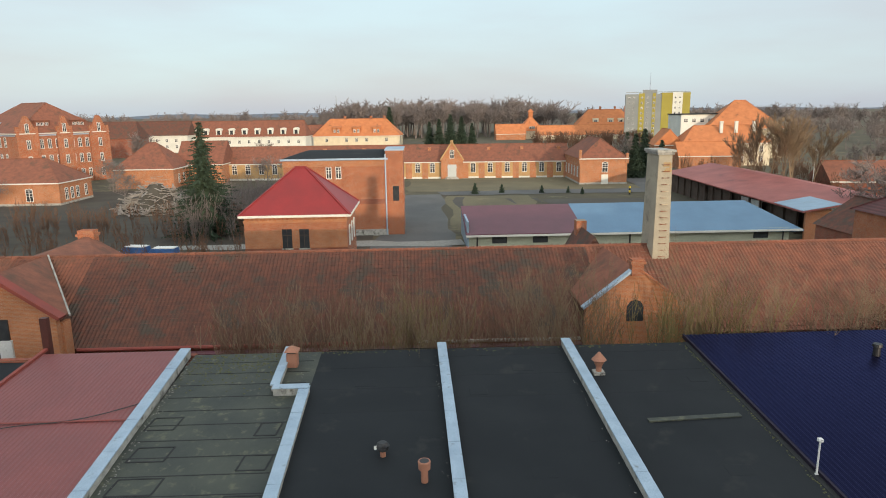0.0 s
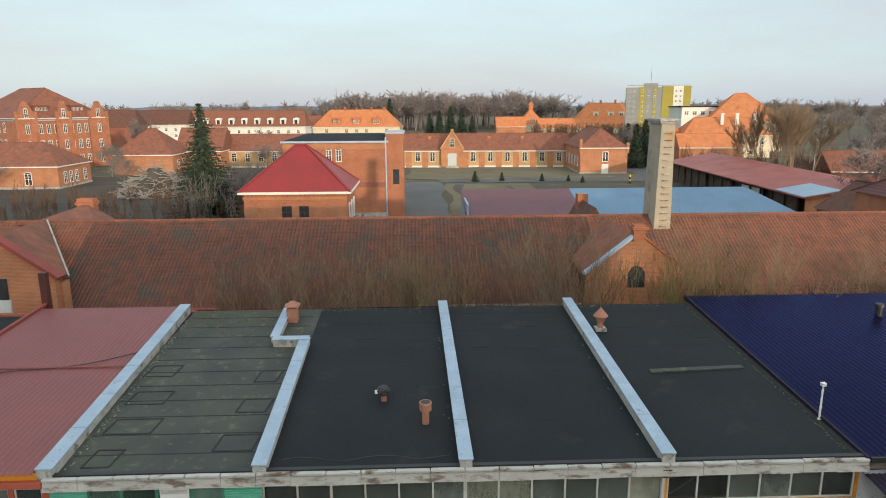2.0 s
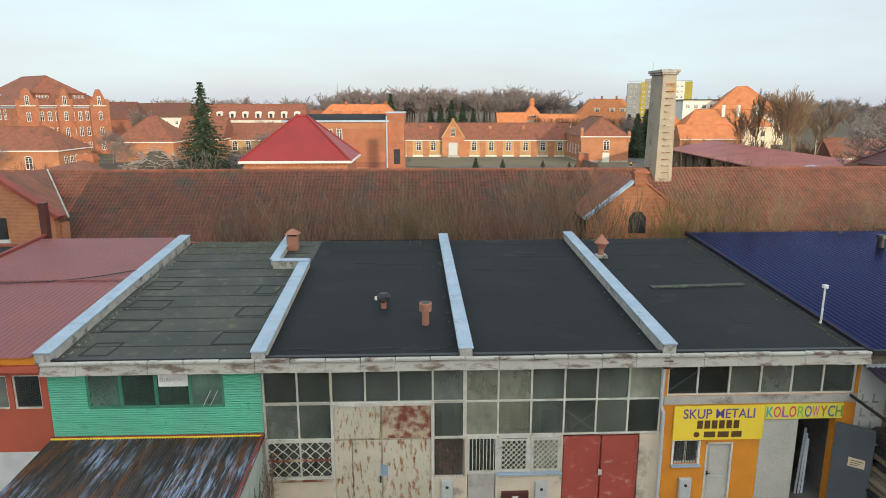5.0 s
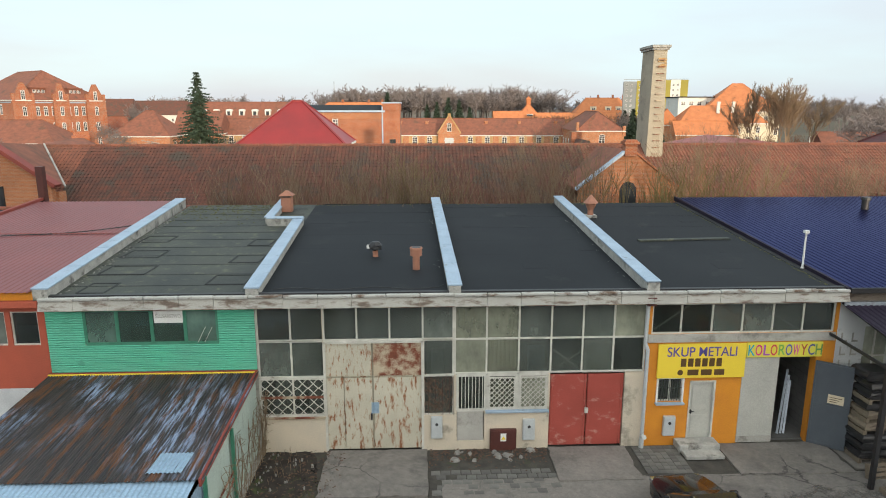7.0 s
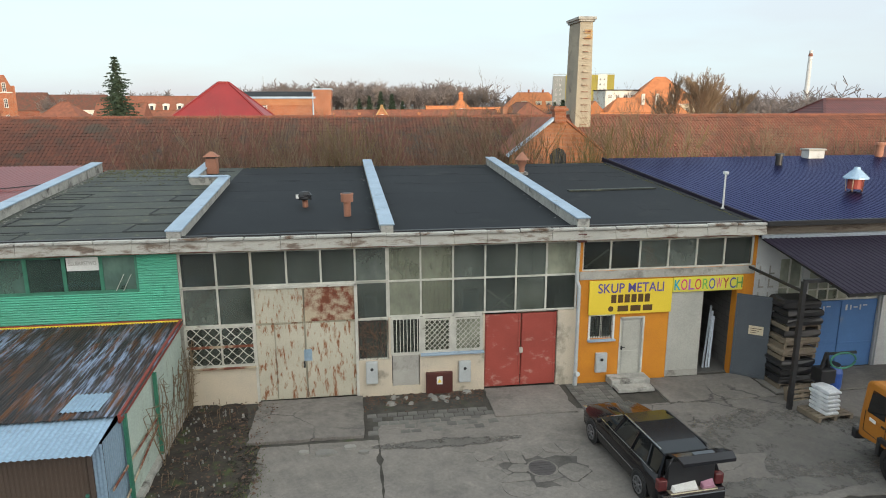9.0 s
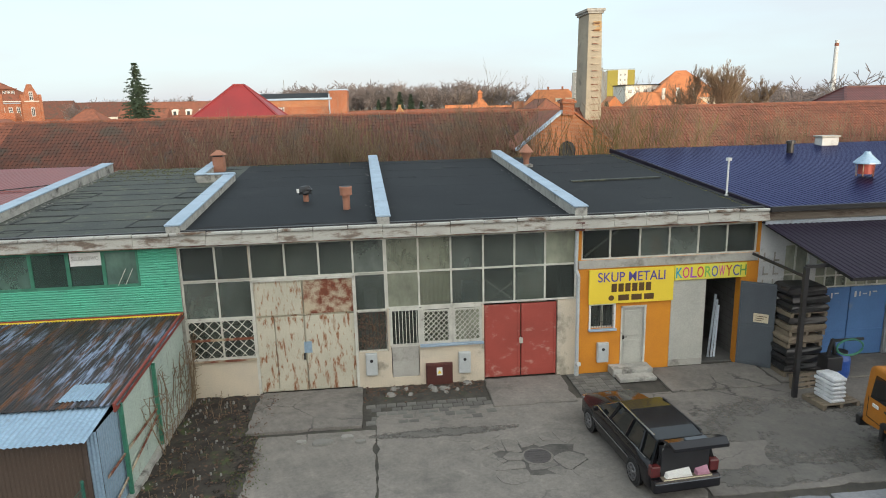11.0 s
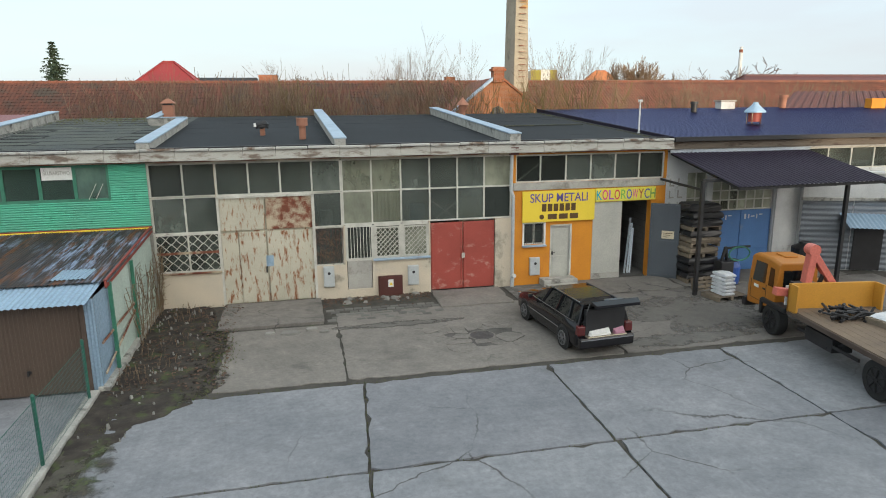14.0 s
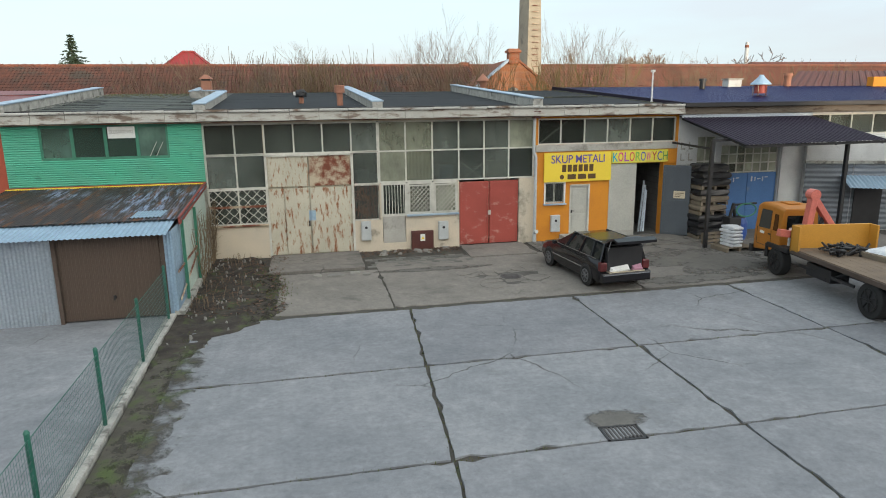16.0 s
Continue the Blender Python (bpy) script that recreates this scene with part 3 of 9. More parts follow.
rng = random.Random(7)
xs_joint = [-1.6, 3.87, 8.50, 13.42, 18.1, 22.8, 27.5]
lean_joint = [0.0, 0.076, 0.02, 0.02, 0.0, 0.0, 0.0]
ys_joint = [-7.28, -11.18, -14.9, -19.0, -22.9, -26.8, -30.7]
for i in range(len(xs_joint) - 1):
    for j in range(len(ys_joint) - 1):
        gap = 0.022
        slab_piece(xs_joint[i] + gap, xs_joint[i + 1] - gap, ys_joint[j + 1] + gap, ys_joint[j] - gap, -0.16, 0.0, rng, M_CONCRETE, yard, skew=(lean_joint[i], lean_joint[i + 1]))
for x0, x1 in ((0.35, 3.5), (3.53, 10.9), (10.93, 24.0)):
    slab_piece(x0, x1, -7.02, -2.75 if x1 < 7 else -1.75, -0.16, -0.015, rng, M_CONC_RAMP, yard, wobble=0.03)
slab_piece(0.0, 3.15, -2.6, -0.06, -0.16, 0.05, rng, M_CONC_RAMP, yard, "entrance_ramp")
slab_piece(6.95, 9.45, -2.0, -0.06, -0.16, 0.03, rng, M_CONC_RAMP, yard, "entrance_ramp")
slab_piece(12.4, 15.9, -1.9, -0.06, -0.16, 0.03, rng, M_CONC_RAMP, yard, "entrance_ramp")
slab_piece(16.0, 23.0, -1.7, -0.06, -0.16, 0.0, rng, M_CONC_RAMP, yard, "entrance_ramp")
left_yard = tagged(part("pavement", Geo().box(-30, -2.45, -45, -0.05, -0.2, 0.0), M_CONCRETE), "pale concrete forecourt of the neighbouring garage", "pavement", kind="structure")

# ---- workshop building ----
def roof_z(y):
    return 5.15 + 0.0625 * y


shop = thing("workshop_building", "long single-storey workshop row with flat felt roofs and glazed front", "building")
BAYS = (-8.05, -2.0, 4.0, 10.0, 16.0)
part("roof", Geo().solid([(-8.05, -0.12, roof_z(0) - 0.2), (-2.0, -0.12, roof_z(0) - 0.2), (-2.0, 12.9, roof_z(12.9) - 0.2), (-8.05, 12.9, roof_z(12.9) - 0.2)],
                         [(-8.05, -0.12, roof_z(0)), (-2.0, -0.12, roof_z(0)), (-2.0, 12.9, roof_z(12.9)), (-8.05, 12.9, roof_z(12.9))]), M_BITUMEN_OLD, shop, "weathered mossy bitumen felt roof")
for x0, x1 in zip(BAYS[1:-1], BAYS[2:]):
    x1 += 0.15 * (x1 > 15)
    part("roof", Geo().solid([(x0, -0.12, roof_z(0) - 0.2), (x1, -0.12, roof_z(0) - 0.2), (x1, 12.9, roof_z(12.9) - 0.2), (x0, 12.9, roof_z(12.9) - 0.2)],
                             [(x0, -0.12, roof_z(0)), (x1, -0.12, roof_z(0)), (x1, 12.9, roof_z(12.9)), (x0, 12.9, roof_z(12.9))]), M_BITUMEN, shop, "dark bitumen felt roof")


def coping(points, width, rise, parent, rng):
    """A low parapet along points with a metal capping in lengths of about two metres."""
    for (ax, ay), (bx, by) in zip(points, points[1:]):
        n = max(1, round(math.hypot(bx - ax, by - ay) / 2.1))
        horiz = abs(by - ay) < abs(bx - ax)
        base = Geo()
        ext = width / 2
        lo, hi = (ax, ay), (bx, by)
        if horiz:
            x0, x1 = min(ax, bx) - ext, max(ax, bx) + ext
            base.box(x0 + 0.04, x1 - 0.04, ay - width / 2 + 0.04, ay + width / 2 - 0.04, roof_z(ay) - 0.1, roof_z(ay) + rise)
            part("parapet", base, M_COPING_BASE, parent)
            part("capping", Geo().box(x0, x1, ay - width / 2, ay + width / 2, roof_z(ay) + rise, roof_z(ay) + rise + 0.05), M_COPING, parent, bevel=0.012)
            continue
        w = width / 2
        def ring(c, z, k):
            return [(c[0] - k, c[1], z(c[1])), (c[0] + k, c[1], z(c[1]))]
        b0 = ring(lo, lambda y: roof_z(y) - 0.1, w - 0.04) + ring(hi, lambda y: roof_z(y) - 0.1, w - 0.04)[::-1]
        b1 = ring(lo, lambda y: roof_z(y) + rise, w - 0.04) + ring(hi, lambda y: roof_z(y) + rise, w - 0.04)[::-1]
        part("parapet", Geo().solid(b0, b1), M_COPING_BASE, parent)
        for i in range(n):
            p = (ax + (bx - ax) * i / n, ay + (by - ay) * i / n + 0.012)
            q = (ax + (bx - ax) * (i + 1) / n, ay + (by - ay) * (i + 1) / n - 0.012)
            dz = rng.uniform(0, 0.012)
            c0 = ring(p, lambda y: roof_z(y) + rise + dz, w) + ring(q, lambda y: roof_z(y) + rise + dz, w)[::-1]
            c1 = ring(p, lambda y: roof_z(y) + rise + 0.05 + dz, w) + ring(q, lambda y: roof_z(y) + rise + 0.05 + dz, w)[::-1]
            part("capping", Geo().solid(c0, c1), M_COPING, parent, bevel=0.012)


coping([(-8.05, -0.25), (-8.50, 12.95)], 0.50, 0.30, shop, rng)
coping([(-1.98, -0.25), (-2.14, 8.85)], 0.46, 0.26, shop, rng)
coping([(-3.25, 8.75), (-2.2, 8.75)], 0.46, 0.30, shop, rng)
coping([(-3.45, 8.98), (-3.53, 12.95)], 0.40, 0.26, shop, rng)
coping([(4.0, -0.25), (3.80, 12.95)], 0.44, 0.28, shop, rng)
coping([(9.98, -0.25), (9.87, 12.95)], 0.46, 0.32, shop, rng)
# cornice: tilted lengths under a narrow gutter
for i in range(24):
    x0 = -8.1 + i * 1.005
    dz = rng.uniform(-0.012, 0.012)
    part("cornice_panel", Geo().solid([(x0 + 0.003, -0.02, 4.80), (x0 + 0.997, -0.02, 4.80), (x0 + 0.997, -0.02, 5.12), (x0 + 0.003, -0.02, 5.12)][::-1],
                                      [(x0 + 0.003, -0.40, 4.84 + dz), (x0 + 0.997, -0.40, 4.84 + dz), (x0 + 0.997, -0.30, 5.13 + dz), (x0 + 0.003, -0.30, 5.13 + dz)][::-1]), M_CORNICE, shop)
    part("gutter", Geo().box(x0 + 0.01, x0 + 0.995, -0.37, -0.22, 5.13 + dz, 5.215 + dz), M_GUTTER, shop, bevel=0.02)
part("rust_strip", Geo().box(-8.05, 15.95, -0.30, -0.03, 4.795, 4.815), M_RUSTPANEL, shop)
part("eave_board", Geo().box(-8.1, 16.05, -0.21, -0.05, 5.02, 5.25), M_BLACK, shop)

holes_b = [(-2.0, -0.02, 1.2, 4.75), (0.0, 3.03, -0.1, 4.75), (3.03, 4.0, 1.15, 4.75)]
part("wall", Geo().wall(-2.0, 4.0, -0.15, 4.9, 0.0, 0.28, holes_b), M_PLASTER, shop, "stained cream plaster wall")
holes_c = [(4.0, 10.0, 2.5, 4.75), (4.05, 6.95, 1.28, 2.5), (4.08, 4.95, 0.26, 1.28), (7.0, 9.36, -0.1, 2.5)]
part("wall", Geo().wall(4.0, 10.0, -0.15, 4.9, 0.0, 0.28, holes_c), M_PLASTER, shop, "stained cream plaster wall")
holes_d = [(10.1, 15.9, 3.74, 4.73), (10.42, 11.22, 1.48, 2.28), (11.47, 12.26, 0.1, 2.15), (13.12, 15.42, -0.1, 2.93)]
part("wall", Geo().wall(10.0, 16.0, -0.15, 4.9, 0.0, 0.28, holes_d), M_ORANGE, shop, "bright orange rendered wall")
part("wall", Geo().wall(-8.1, -2.0, -0.15, 4.9, 0.0, 0.28, [(-7.0, -3.1, 3.68, 4.74)]), M_PLASTER_GREY, shop)
part("lintel", Geo().box(10.0, 15.95, -0.05, 0.0, 3.47, 3.74), M_PLASTER_GREY, shop, "grey concrete lintel band", bevel=0.01)
part("back_wall", Geo().box(-8.1, 16.0, 12.6, 12.86, -0.1, 5.7), M_BRICK_DARK, shop)
part("inner_wall", Geo().box(-8.1, 16.0, 5.0, 5.2, -0.1, 5.2), M_INDOOR_SHADE, shop)
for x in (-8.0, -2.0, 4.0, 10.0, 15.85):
    part("partition", Geo().box(x - 0.08, x + 0.08, 0.29, 5.0, -0.1, 5.1), M_WHITEWASH if x == 10.0 else M_INDOOR_SHADE, shop)
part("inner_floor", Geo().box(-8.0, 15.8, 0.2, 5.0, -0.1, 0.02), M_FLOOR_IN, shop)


def glazing(parent, xs, zs, y, material, frame_w=0.055, skip=(), pale=(), label=""):
    """A window of steel bars with a pane in each field."""
    win = part("window", Geo(), M_FRAME, parent, label)
    bars = Geo()
    for x in xs:
        for j in range(len(zs) - 1):
            i = xs.index(x)
            if (i, j) in skip and (i - 1, j) in skip:
                continue
            bars.box(x - frame_w / 2, x + frame_w / 2, y - 0.03, y + 0.04, zs[j], zs[j + 1])
    for z in zs:
        bars.box(xs[0], xs[-1], y - 0.035, y + 0.045, z - frame_w / 2, z + frame_w / 2)
    win.data = bars.mesh("window", M_FRAME)
    for i in range(len(xs) - 1):
        for j in range(len(zs) - 1):
            if (i, j) in skip:
                continue
            p = part("pane", Geo().box(xs[i] + 0.015, xs[i + 1] - 0.015, y, y + 0.006, zs[j] + 0.015, zs[j + 1] - 0.015), M_GLASS_PALE if (i, j) in pale else material, win)
            p.visible_shadow = False
    return win


glazing(shop, [-1.97, -0.98, 0.02, 1.02, 2.02, 3.03, 3.97], [3.68, 4.72], 0.06, M_GLASS, label="grimy window band in a pale steel frame")
glazing(shop, [-1.97, -0.98, 0.0], [2.5, 3.65], 0.06, M_GLASS)
glazing(shop, [3.05, 3.97], [2.5, 3.65], 0.06, M_GLASS)
glazing(shop, [-1.97, -0.98, 0.0], [1.22, 2.46], 0.10, M_GLASS)
glazing(shop, [3.05, 3.97], [1.17, 2.46], 0.10, M_GLASS)
glazing(shop, [4.02, 5.0, 6.0, 7.0, 7.98, 8.95, 9.93], [2.54, 3.66, 4.72], 0.06, M_GLASS, pale=((0, 0), (0, 1), (1, 0), (1, 1), (5, 1)), label="two-row window with some frosted panes")
glazing(shop, [10.12, 11.03, 12.0, 12.96, 13.92, 14.88, 15.86], [3.76, 4.70], 0.06, M_GLASS)
glazing(shop, [4.08, 4.98], [1.3, 2.47], 0.06, M_GLASS, 0.09)
glazing(shop, [5.06, 5.96], [1.33, 2.47], 0.06, M_GLASS_PALE, 0.09)
glazing(shop, [6.04, 6.92], [1.33, 2.47], 0.06, M_GLASS_PALE, 0.09)
part("window_sill", Geo().box(4.98, 6.98, -0.12, 0.05, 1.24, 1.30), M_COPING, shop, bevel=0.01)
part("window_sill", Geo().box(-2.0, 0.0, -0.08, 0.05, 1.15, 1.21), M_RUSTPANEL, shop, bevel=0.01)
part("door_panel", Geo().box(4.1, 4.93, 0.03, 0.08, 0.26, 1.27), M_PLASTER_GREY, shop, "grey blanked-off doorway", bevel=0.01)

# green clad bay
part("cladding", Geo().sheet((-8.1, -0.05, 2.66), (-8.1, -0.05, 3.66), (-2.0, -0.05, 3.66), (-2.0, -0.05, 2.66), 14, -0.025), M_GREEN, shop, "green corrugated sheet cladding")
for x0, x1 in ((-8.1, -7.02), (-3.08, -2.0)):
    part("cladding", Geo().sheet((x0, -0.05, 3.66), (x0, -0.05, 4.78), (x1, -0.05, 4.78), (x1, -0.05, 3.66), 15, -0.025), M_GREEN, shop)
gw = glazing(shop, [-7.0, -6.05, -5.04, -4.06, -3.1], [3.69, 4.74], -0.02, M_GLASS_GREEN, 0.10, label="four-light window in green frames")
gw.data.materials[0] = M_GREENPAINT

# ---- tiled building behind ----
def tile_roof(name, parent, x0, x1, y_eave, z_eave, y_ridge, z_ridge, material, label="", pitch=0.24, row=0.36, cut=None):
    """Rows of pantiles: ribs up the slope, each row stepping over the one below."""
    n = max(1, round((x1 - x0) / pitch))
    slope = math.hypot(y_ridge - y_eave, z_ridge - z_eave)
    rows = max(1, round(slope / row))
    dy, dz = (y_ridge - y_eave) / rows, (z_ridge - z_eave) / rows
    ny, nz = -(z_ridge - z_eave) / slope, abs(y_ridge - y_eave) / slope
    if y_ridge < y_eave:
        ny = -ny
    prof = ((0.0, 0.0), (0.35, 0.055), (0.7, 0.012))
    us = [(i + u) / n for i in range(n) for u, _ in prof] + [1.0]
    hs = [h for _ in range(n) for _, h in prof] + [0.0]
    geo = Geo()
    rr = random.Random(11)
    m = len(us)
    for r in range(rows):
        k = len(geo.v)
        lift = [rr.uniform(-0.006, 0.012) for _ in range(n + 1)]
        for e, up in ((0, 0.022), (1.04, 0.0)):
            for i, (u, h) in enumerate(zip(us, hs)):
                o = h + up + lift[i // 3] * (1 - e)
                geo.v.append((x0 + (x1 - x0) * u, y_eave + dy * (r + e) + ny * o, z_eave + dz * (r + e) + nz * o))
        for i in range(m - 1):
            if cut and cut((geo.v[k + i][0] + geo.v[k + i + 1][0]) / 2, geo.v[k + i][1]):
                continue
            geo.f.append((k + i, k + i + 1, k + m + i + 1, k + m + i))
    ob = part(name, geo, material, parent, label)
    ob["kind"] = "stuff"
    return ob


row_house = thing("tiled_row_building", "long low brick building with an old clay-tiled gable roof", "building")
RY, RZ, EY, EZ = 26.5, 8.05, 19.6, 4.0
part("wall", Geo().box(-60, 75, 20.2, 32.6, -1.5, 4.2), M_BRICK_DARK, row_house)
# one slope in two colours: darker where shaded, more orange where the sun reaches
tile_roof("roof", row_house, -19.0, 14.2, EY, EZ, RY, RZ, M_TILE, "mossy clay-tiled roof slope, shaded stretch in darker colour")
tile_roof("roof", row_house, 14.2, 75.0, EY, EZ, RY, RZ, M_TILE_RED, "clay-tiled roof slope, sunlit stretch in more orange colour")
tile_roof("roof", row_house, -60.0, -19.0, EY, EZ, RY, RZ, M_TILE_RED)
part("roof", Geo().solid([(-60, RY, RZ - 0.06), (75, RY, RZ - 0.06), (75, 33.4, EZ), (-60, 33.4, EZ)], [(-60, RY, RZ), (75, RY, RZ), (75, 33.4, EZ + 0.08), (-60, 33.4, EZ + 0.08)]), M_TILE, row_house)
ridge = Geo()
for i in range(300):
    x = -60 + i * 0.45
    ridge.tube((x, RY, RZ), (x + 0.43, RY, RZ + 0.015), 0.12, 0.135, 7)
part("ridge_tiles", ridge, M_TILE_RED, row_house)["kind"] = "stuff"

# ---- buildings beyond ----
WINDOW_MESH = {}


def window_mesh(w, h, arch, frame_mat, key):
    """Shared meshes of a framed window, its middle at the foot of the opening, facing -y."""
    k = (w, h, arch, key)
    if k not in WINDOW_MESH:
        f = Geo()
        f.box(-w / 2, w / 2, -0.10, 0.02, 0, 0.12)
        for x in (-w / 2, -0.05, w / 2 - 0.1):
            f.box(x, x + 0.1, -0.06, 0.02, 0.1, h)
        for z in (h * 0.5, h * 0.72, h - 0.1):
            f.box(-w / 2, w / 2, -0.06, 0.02, z, z + 0.08)
        p = Geo().box(-w / 2 + 0.05, w / 2 - 0.05, -0.02, 0.02, 0.1, h - 0.02)
        if arch:
            pts = [(w / 2 * math.cos(a * math.pi / 8), h + w * 0.22 * math.sin(a * math.pi / 8)) for a in range(9)]
            p.solid([(x * 0.9, 0.02, z) for x, z in pts], [(x * 0.9, -0.02, z) for x, z in pts])
            for (ax, az), (bx, bz) in zip(pts, pts[1:]):
                f.beam((ax, -0.04, az), (bx, -0.04, bz), 0.12, 0.12)
        WINDOW_MESH[k] = (f.mesh("window", frame_mat), p.mesh("pane", M_PANE))
    return WINDOW_MESH[k]


def window(parent, m, w, h, arch=False, frame_mat=None, key="white"):
    a, b = window_mesh(w, h, arch, frame_mat or M_WHITE, key)
    win = part("window", a, None, parent, at=m)
    part("pane", b, None, win)
    return win


def house(name, label, m, w, d, eave, ridge_h, wall_mat, roof_mat, hip=0.0, over=0.35, rows=(), side_rows=(), left_rows=(), category="house", arch=True, plinth=None, band=None, cap=None, along="x"):
    """A house of width w along x and depth d, its front at y = 0, on z = 0 of the pose m. hip: how far the ridge is drawn in."""
    h = thing(name, label, category, m)
    if along == "x":
        r0, r1 = (-w / 2 + hip, d / 2, ridge_h), (w / 2 - hip, d / 2, ridge_h)
    else:
        r0, r1 = (0, hip, ridge_h), (0, d - hip, ridge_h)
    walls = Geo().box(-w / 2, w / 2, 0, d, -0.5, eave)
    if hip == 0 and along == "x":
        for s in (-1, 1):
            walls.solid([(s * w / 2, 0, eave), (s * w / 2, d, eave), (s * w / 2, d / 2, ridge_h - 0.1)], [(s * (w / 2 - 0.3), 0, eave), (s * (w / 2 - 0.3), d, eave), (s * (w / 2 - 0.3), d / 2, ridge_h - 0.1)])
    if hip == 0 and along == "y":
        for y in (0, d - 0.3):
            walls.solid([(-w / 2, y, eave), (w / 2, y, eave), (0, y, ridge_h - 0.1)], [(-w / 2, y + 0.3, eave), (w / 2, y + 0.3, eave), (0, y + 0.3, ridge_h - 0.1)])
    part("wall", walls, wall_mat, h)
    e = over
    c = [(-w / 2 - e, -e, eave - 0.1), (w / 2 + e, -e, eave - 0.1), (w / 2 + e, d + e, eave - 0.1), (-w / 2 - e, d + e, eave - 0.1)]
    if hip == 0 and along == "x":
        r0, r1 = (r0[0] - e, *r0[1:]), (r1[0] + e, *r1[1:])
    if hip == 0 and along == "y":
        r0, r1 = (0, -e, ridge_h), (0, d + e, ridge_h)
    roof = Geo()
    if along == "x":
        roof.add(c + [r0, r1], [(0, 1, 5, 4), (2, 3, 4, 5), (1, 2, 5), (3, 0, 4), (3, 2, 1, 0)])
    else:
        roof.add(c + [r0, r1], [(1, 2, 5, 4), (3, 0, 4, 5), (0, 1, 4), (2, 3, 5), (3, 2, 1, 0)])
    part("roof", roof, roof_mat, h)
    part("eave_board", Geo().box(-w / 2 - e, w / 2 + e, -e - 0.06, -e, eave - 0.32, eave - 0.06).box(w / 2 + e, w / 2 + e + 0.06, -e, d + e, eave - 0.32, eave - 0.06), M_WALLWHITE, h)
    ridge_caps = Geo().beam(r0, r1, 0.3, 0.2)
    if hip:
        ends = ((c[0], r0), (c[3], r0), (c[1], r1), (c[2], r1)) if along == "x" else ((c[0], r0), (c[1], r0), (c[2], r1), (c[3], r1))
        for a, b in ends:
            ridge_caps.beam(a, b, 0.25, 0.16)
    part("ridge_cap", ridge_caps, cap or roof_mat, h)
    if plinth:
        part("plinth", Geo().box(-w / 2 - 0.06, w / 2 + 0.06, -0.06, d + 0.06, -0.5, 0.5), plinth, h)
    if band:
        part("brick_band", Geo().box(-w / 2 - 0.05, w / 2 + 0.05, -0.05, d + 0.05, eave - 0.9, eave - 0.55), band, h)
    for x_list, z, ww, wh in rows:
        for x in x_list:
            window(h, pose(x, 0, z), ww, wh, arch)
    for y_list, z, ww, wh in side_rows:
        for y in y_list:
            window(h, pose(w / 2, y, z, 0, 0, 90), ww, wh, arch)
    for y_list, z, ww, wh in left_rows:
        for y in y_list:
            window(h, pose(-w / 2, y, z, 0, 0, -90), ww, wh, arch)
    return h


def stack(parent, x, y, z0, z1, w=0.8, d=0.6, material=None):
    part("chimney", Geo().box(x - w / 2, x + w / 2, y - d / 2, y + d / 2, z0, z1).box(x - w / 2 - 0.08, x + w / 2 + 0.08, y - d / 2 - 0.08, y + d / 2 + 0.08, z1 - 0.3, z1 - 0.1), material or M_BRICK, parent)


# red-roofed house
rh = house("brick_house", "square brick house with a bright red sheet-metal hipped roof", pose(-10.6, 53.0, BACK), 11.0, 10.0, 9.15, 13.8, M_BRICK, M_REDROOF, hip=4.95, over=0.5, plinth=M_BRICK_DARK)
part("brick_band", Geo().box(-5.53, 5.53, -0.06, 0.0, 5.4, 7.4), M_BRICK_WARM, rh, "lattice-patterned lighter brick band")
part("brick_course", Geo().box(-5.56, 5.56, -0.1, 0.0, 5.15, 5.35), M_BRICK_DARK, rh)
part("brick_course", Geo().box(-5.58, 5.58, -0.12, 0.0, 8.2, 8.5), M_BRICK_WARM, rh)
# no holes here: dark slabs on the wall carry the shade of the openings
for x in (-0.95, 0.9):
    opening = part("window", Geo().box(x - 0.52, x + 0.52, -0.13, -0.02, 5.4, 7.5), M_PANE, rh, "dark slab for an empty window opening, inner shade painted")
    part("window_sill", Geo().box(x - 0.6, x + 0.6, -0.2, -0.05, 5.25, 5.4), M_COPING_BASE, opening)
    part("window_frame", Geo().box(x - 0.03, x + 0.03, -0.15, -0.13, 5.4, 7.5).box(x - 0.52, x + 0.52, -0.15, -0.13, 6.8, 6.86), M_DARKWOOD, opening)
for k in range(24):
    x = -5.4 + k * 0.47
    part("dentil", Geo().box(x, x + 0.22, -0.2, -0.12, 8.5, 8.78), M_BRICK_WARM, rh)
for y in (2.5, 5.0, 7.5):
    window(rh, pose(5.5, y, 5.2, 0, 0, 90), 1.1, 2.0, True)

# tall flat-roofed brick hall
hall = thing("brick_hall", "tall flat-roofed brick hall with a stair tower", "building", pose(-10.6, 88.5, BACK))
part("wall", Geo().box(-8.2, 8.2, 0, 14, -0.5, 12.3), M_BRICK, hall)
part("roof", Geo().box(-8.5, 8.5, -0.35, 14.3, 12.3, 12.6).solid([(-8.4, -0.3, 12.6), (8.4, -0.3, 12.6), (8.4, 14.2, 12.6), (-8.4, 14.2, 12.6)], [(-5.5, 6, 13.5), (7.5, 6, 13.5), (7.5, 9, 13.5), (-5.5, 9, 13.5)]), M_BITUMEN, hall)
part("eave_board", Geo().box(-8.55, 8.55, -0.45, -0.36, 12.32, 12.62), M_COPING, hall)
part("brick_cornice", Geo().box(-8.3, 8.3, -0.12, 0, 11.3, 11.7).box(-8.3, 8.3, -0.2, 0, 11.7, 12.25), M_BRICK_WARM, hall)
part("brick_band", Geo().box(-8.25, 8.25, -0.08, 0, 5.2, 6.0), M_BRICK_DARK, hall)
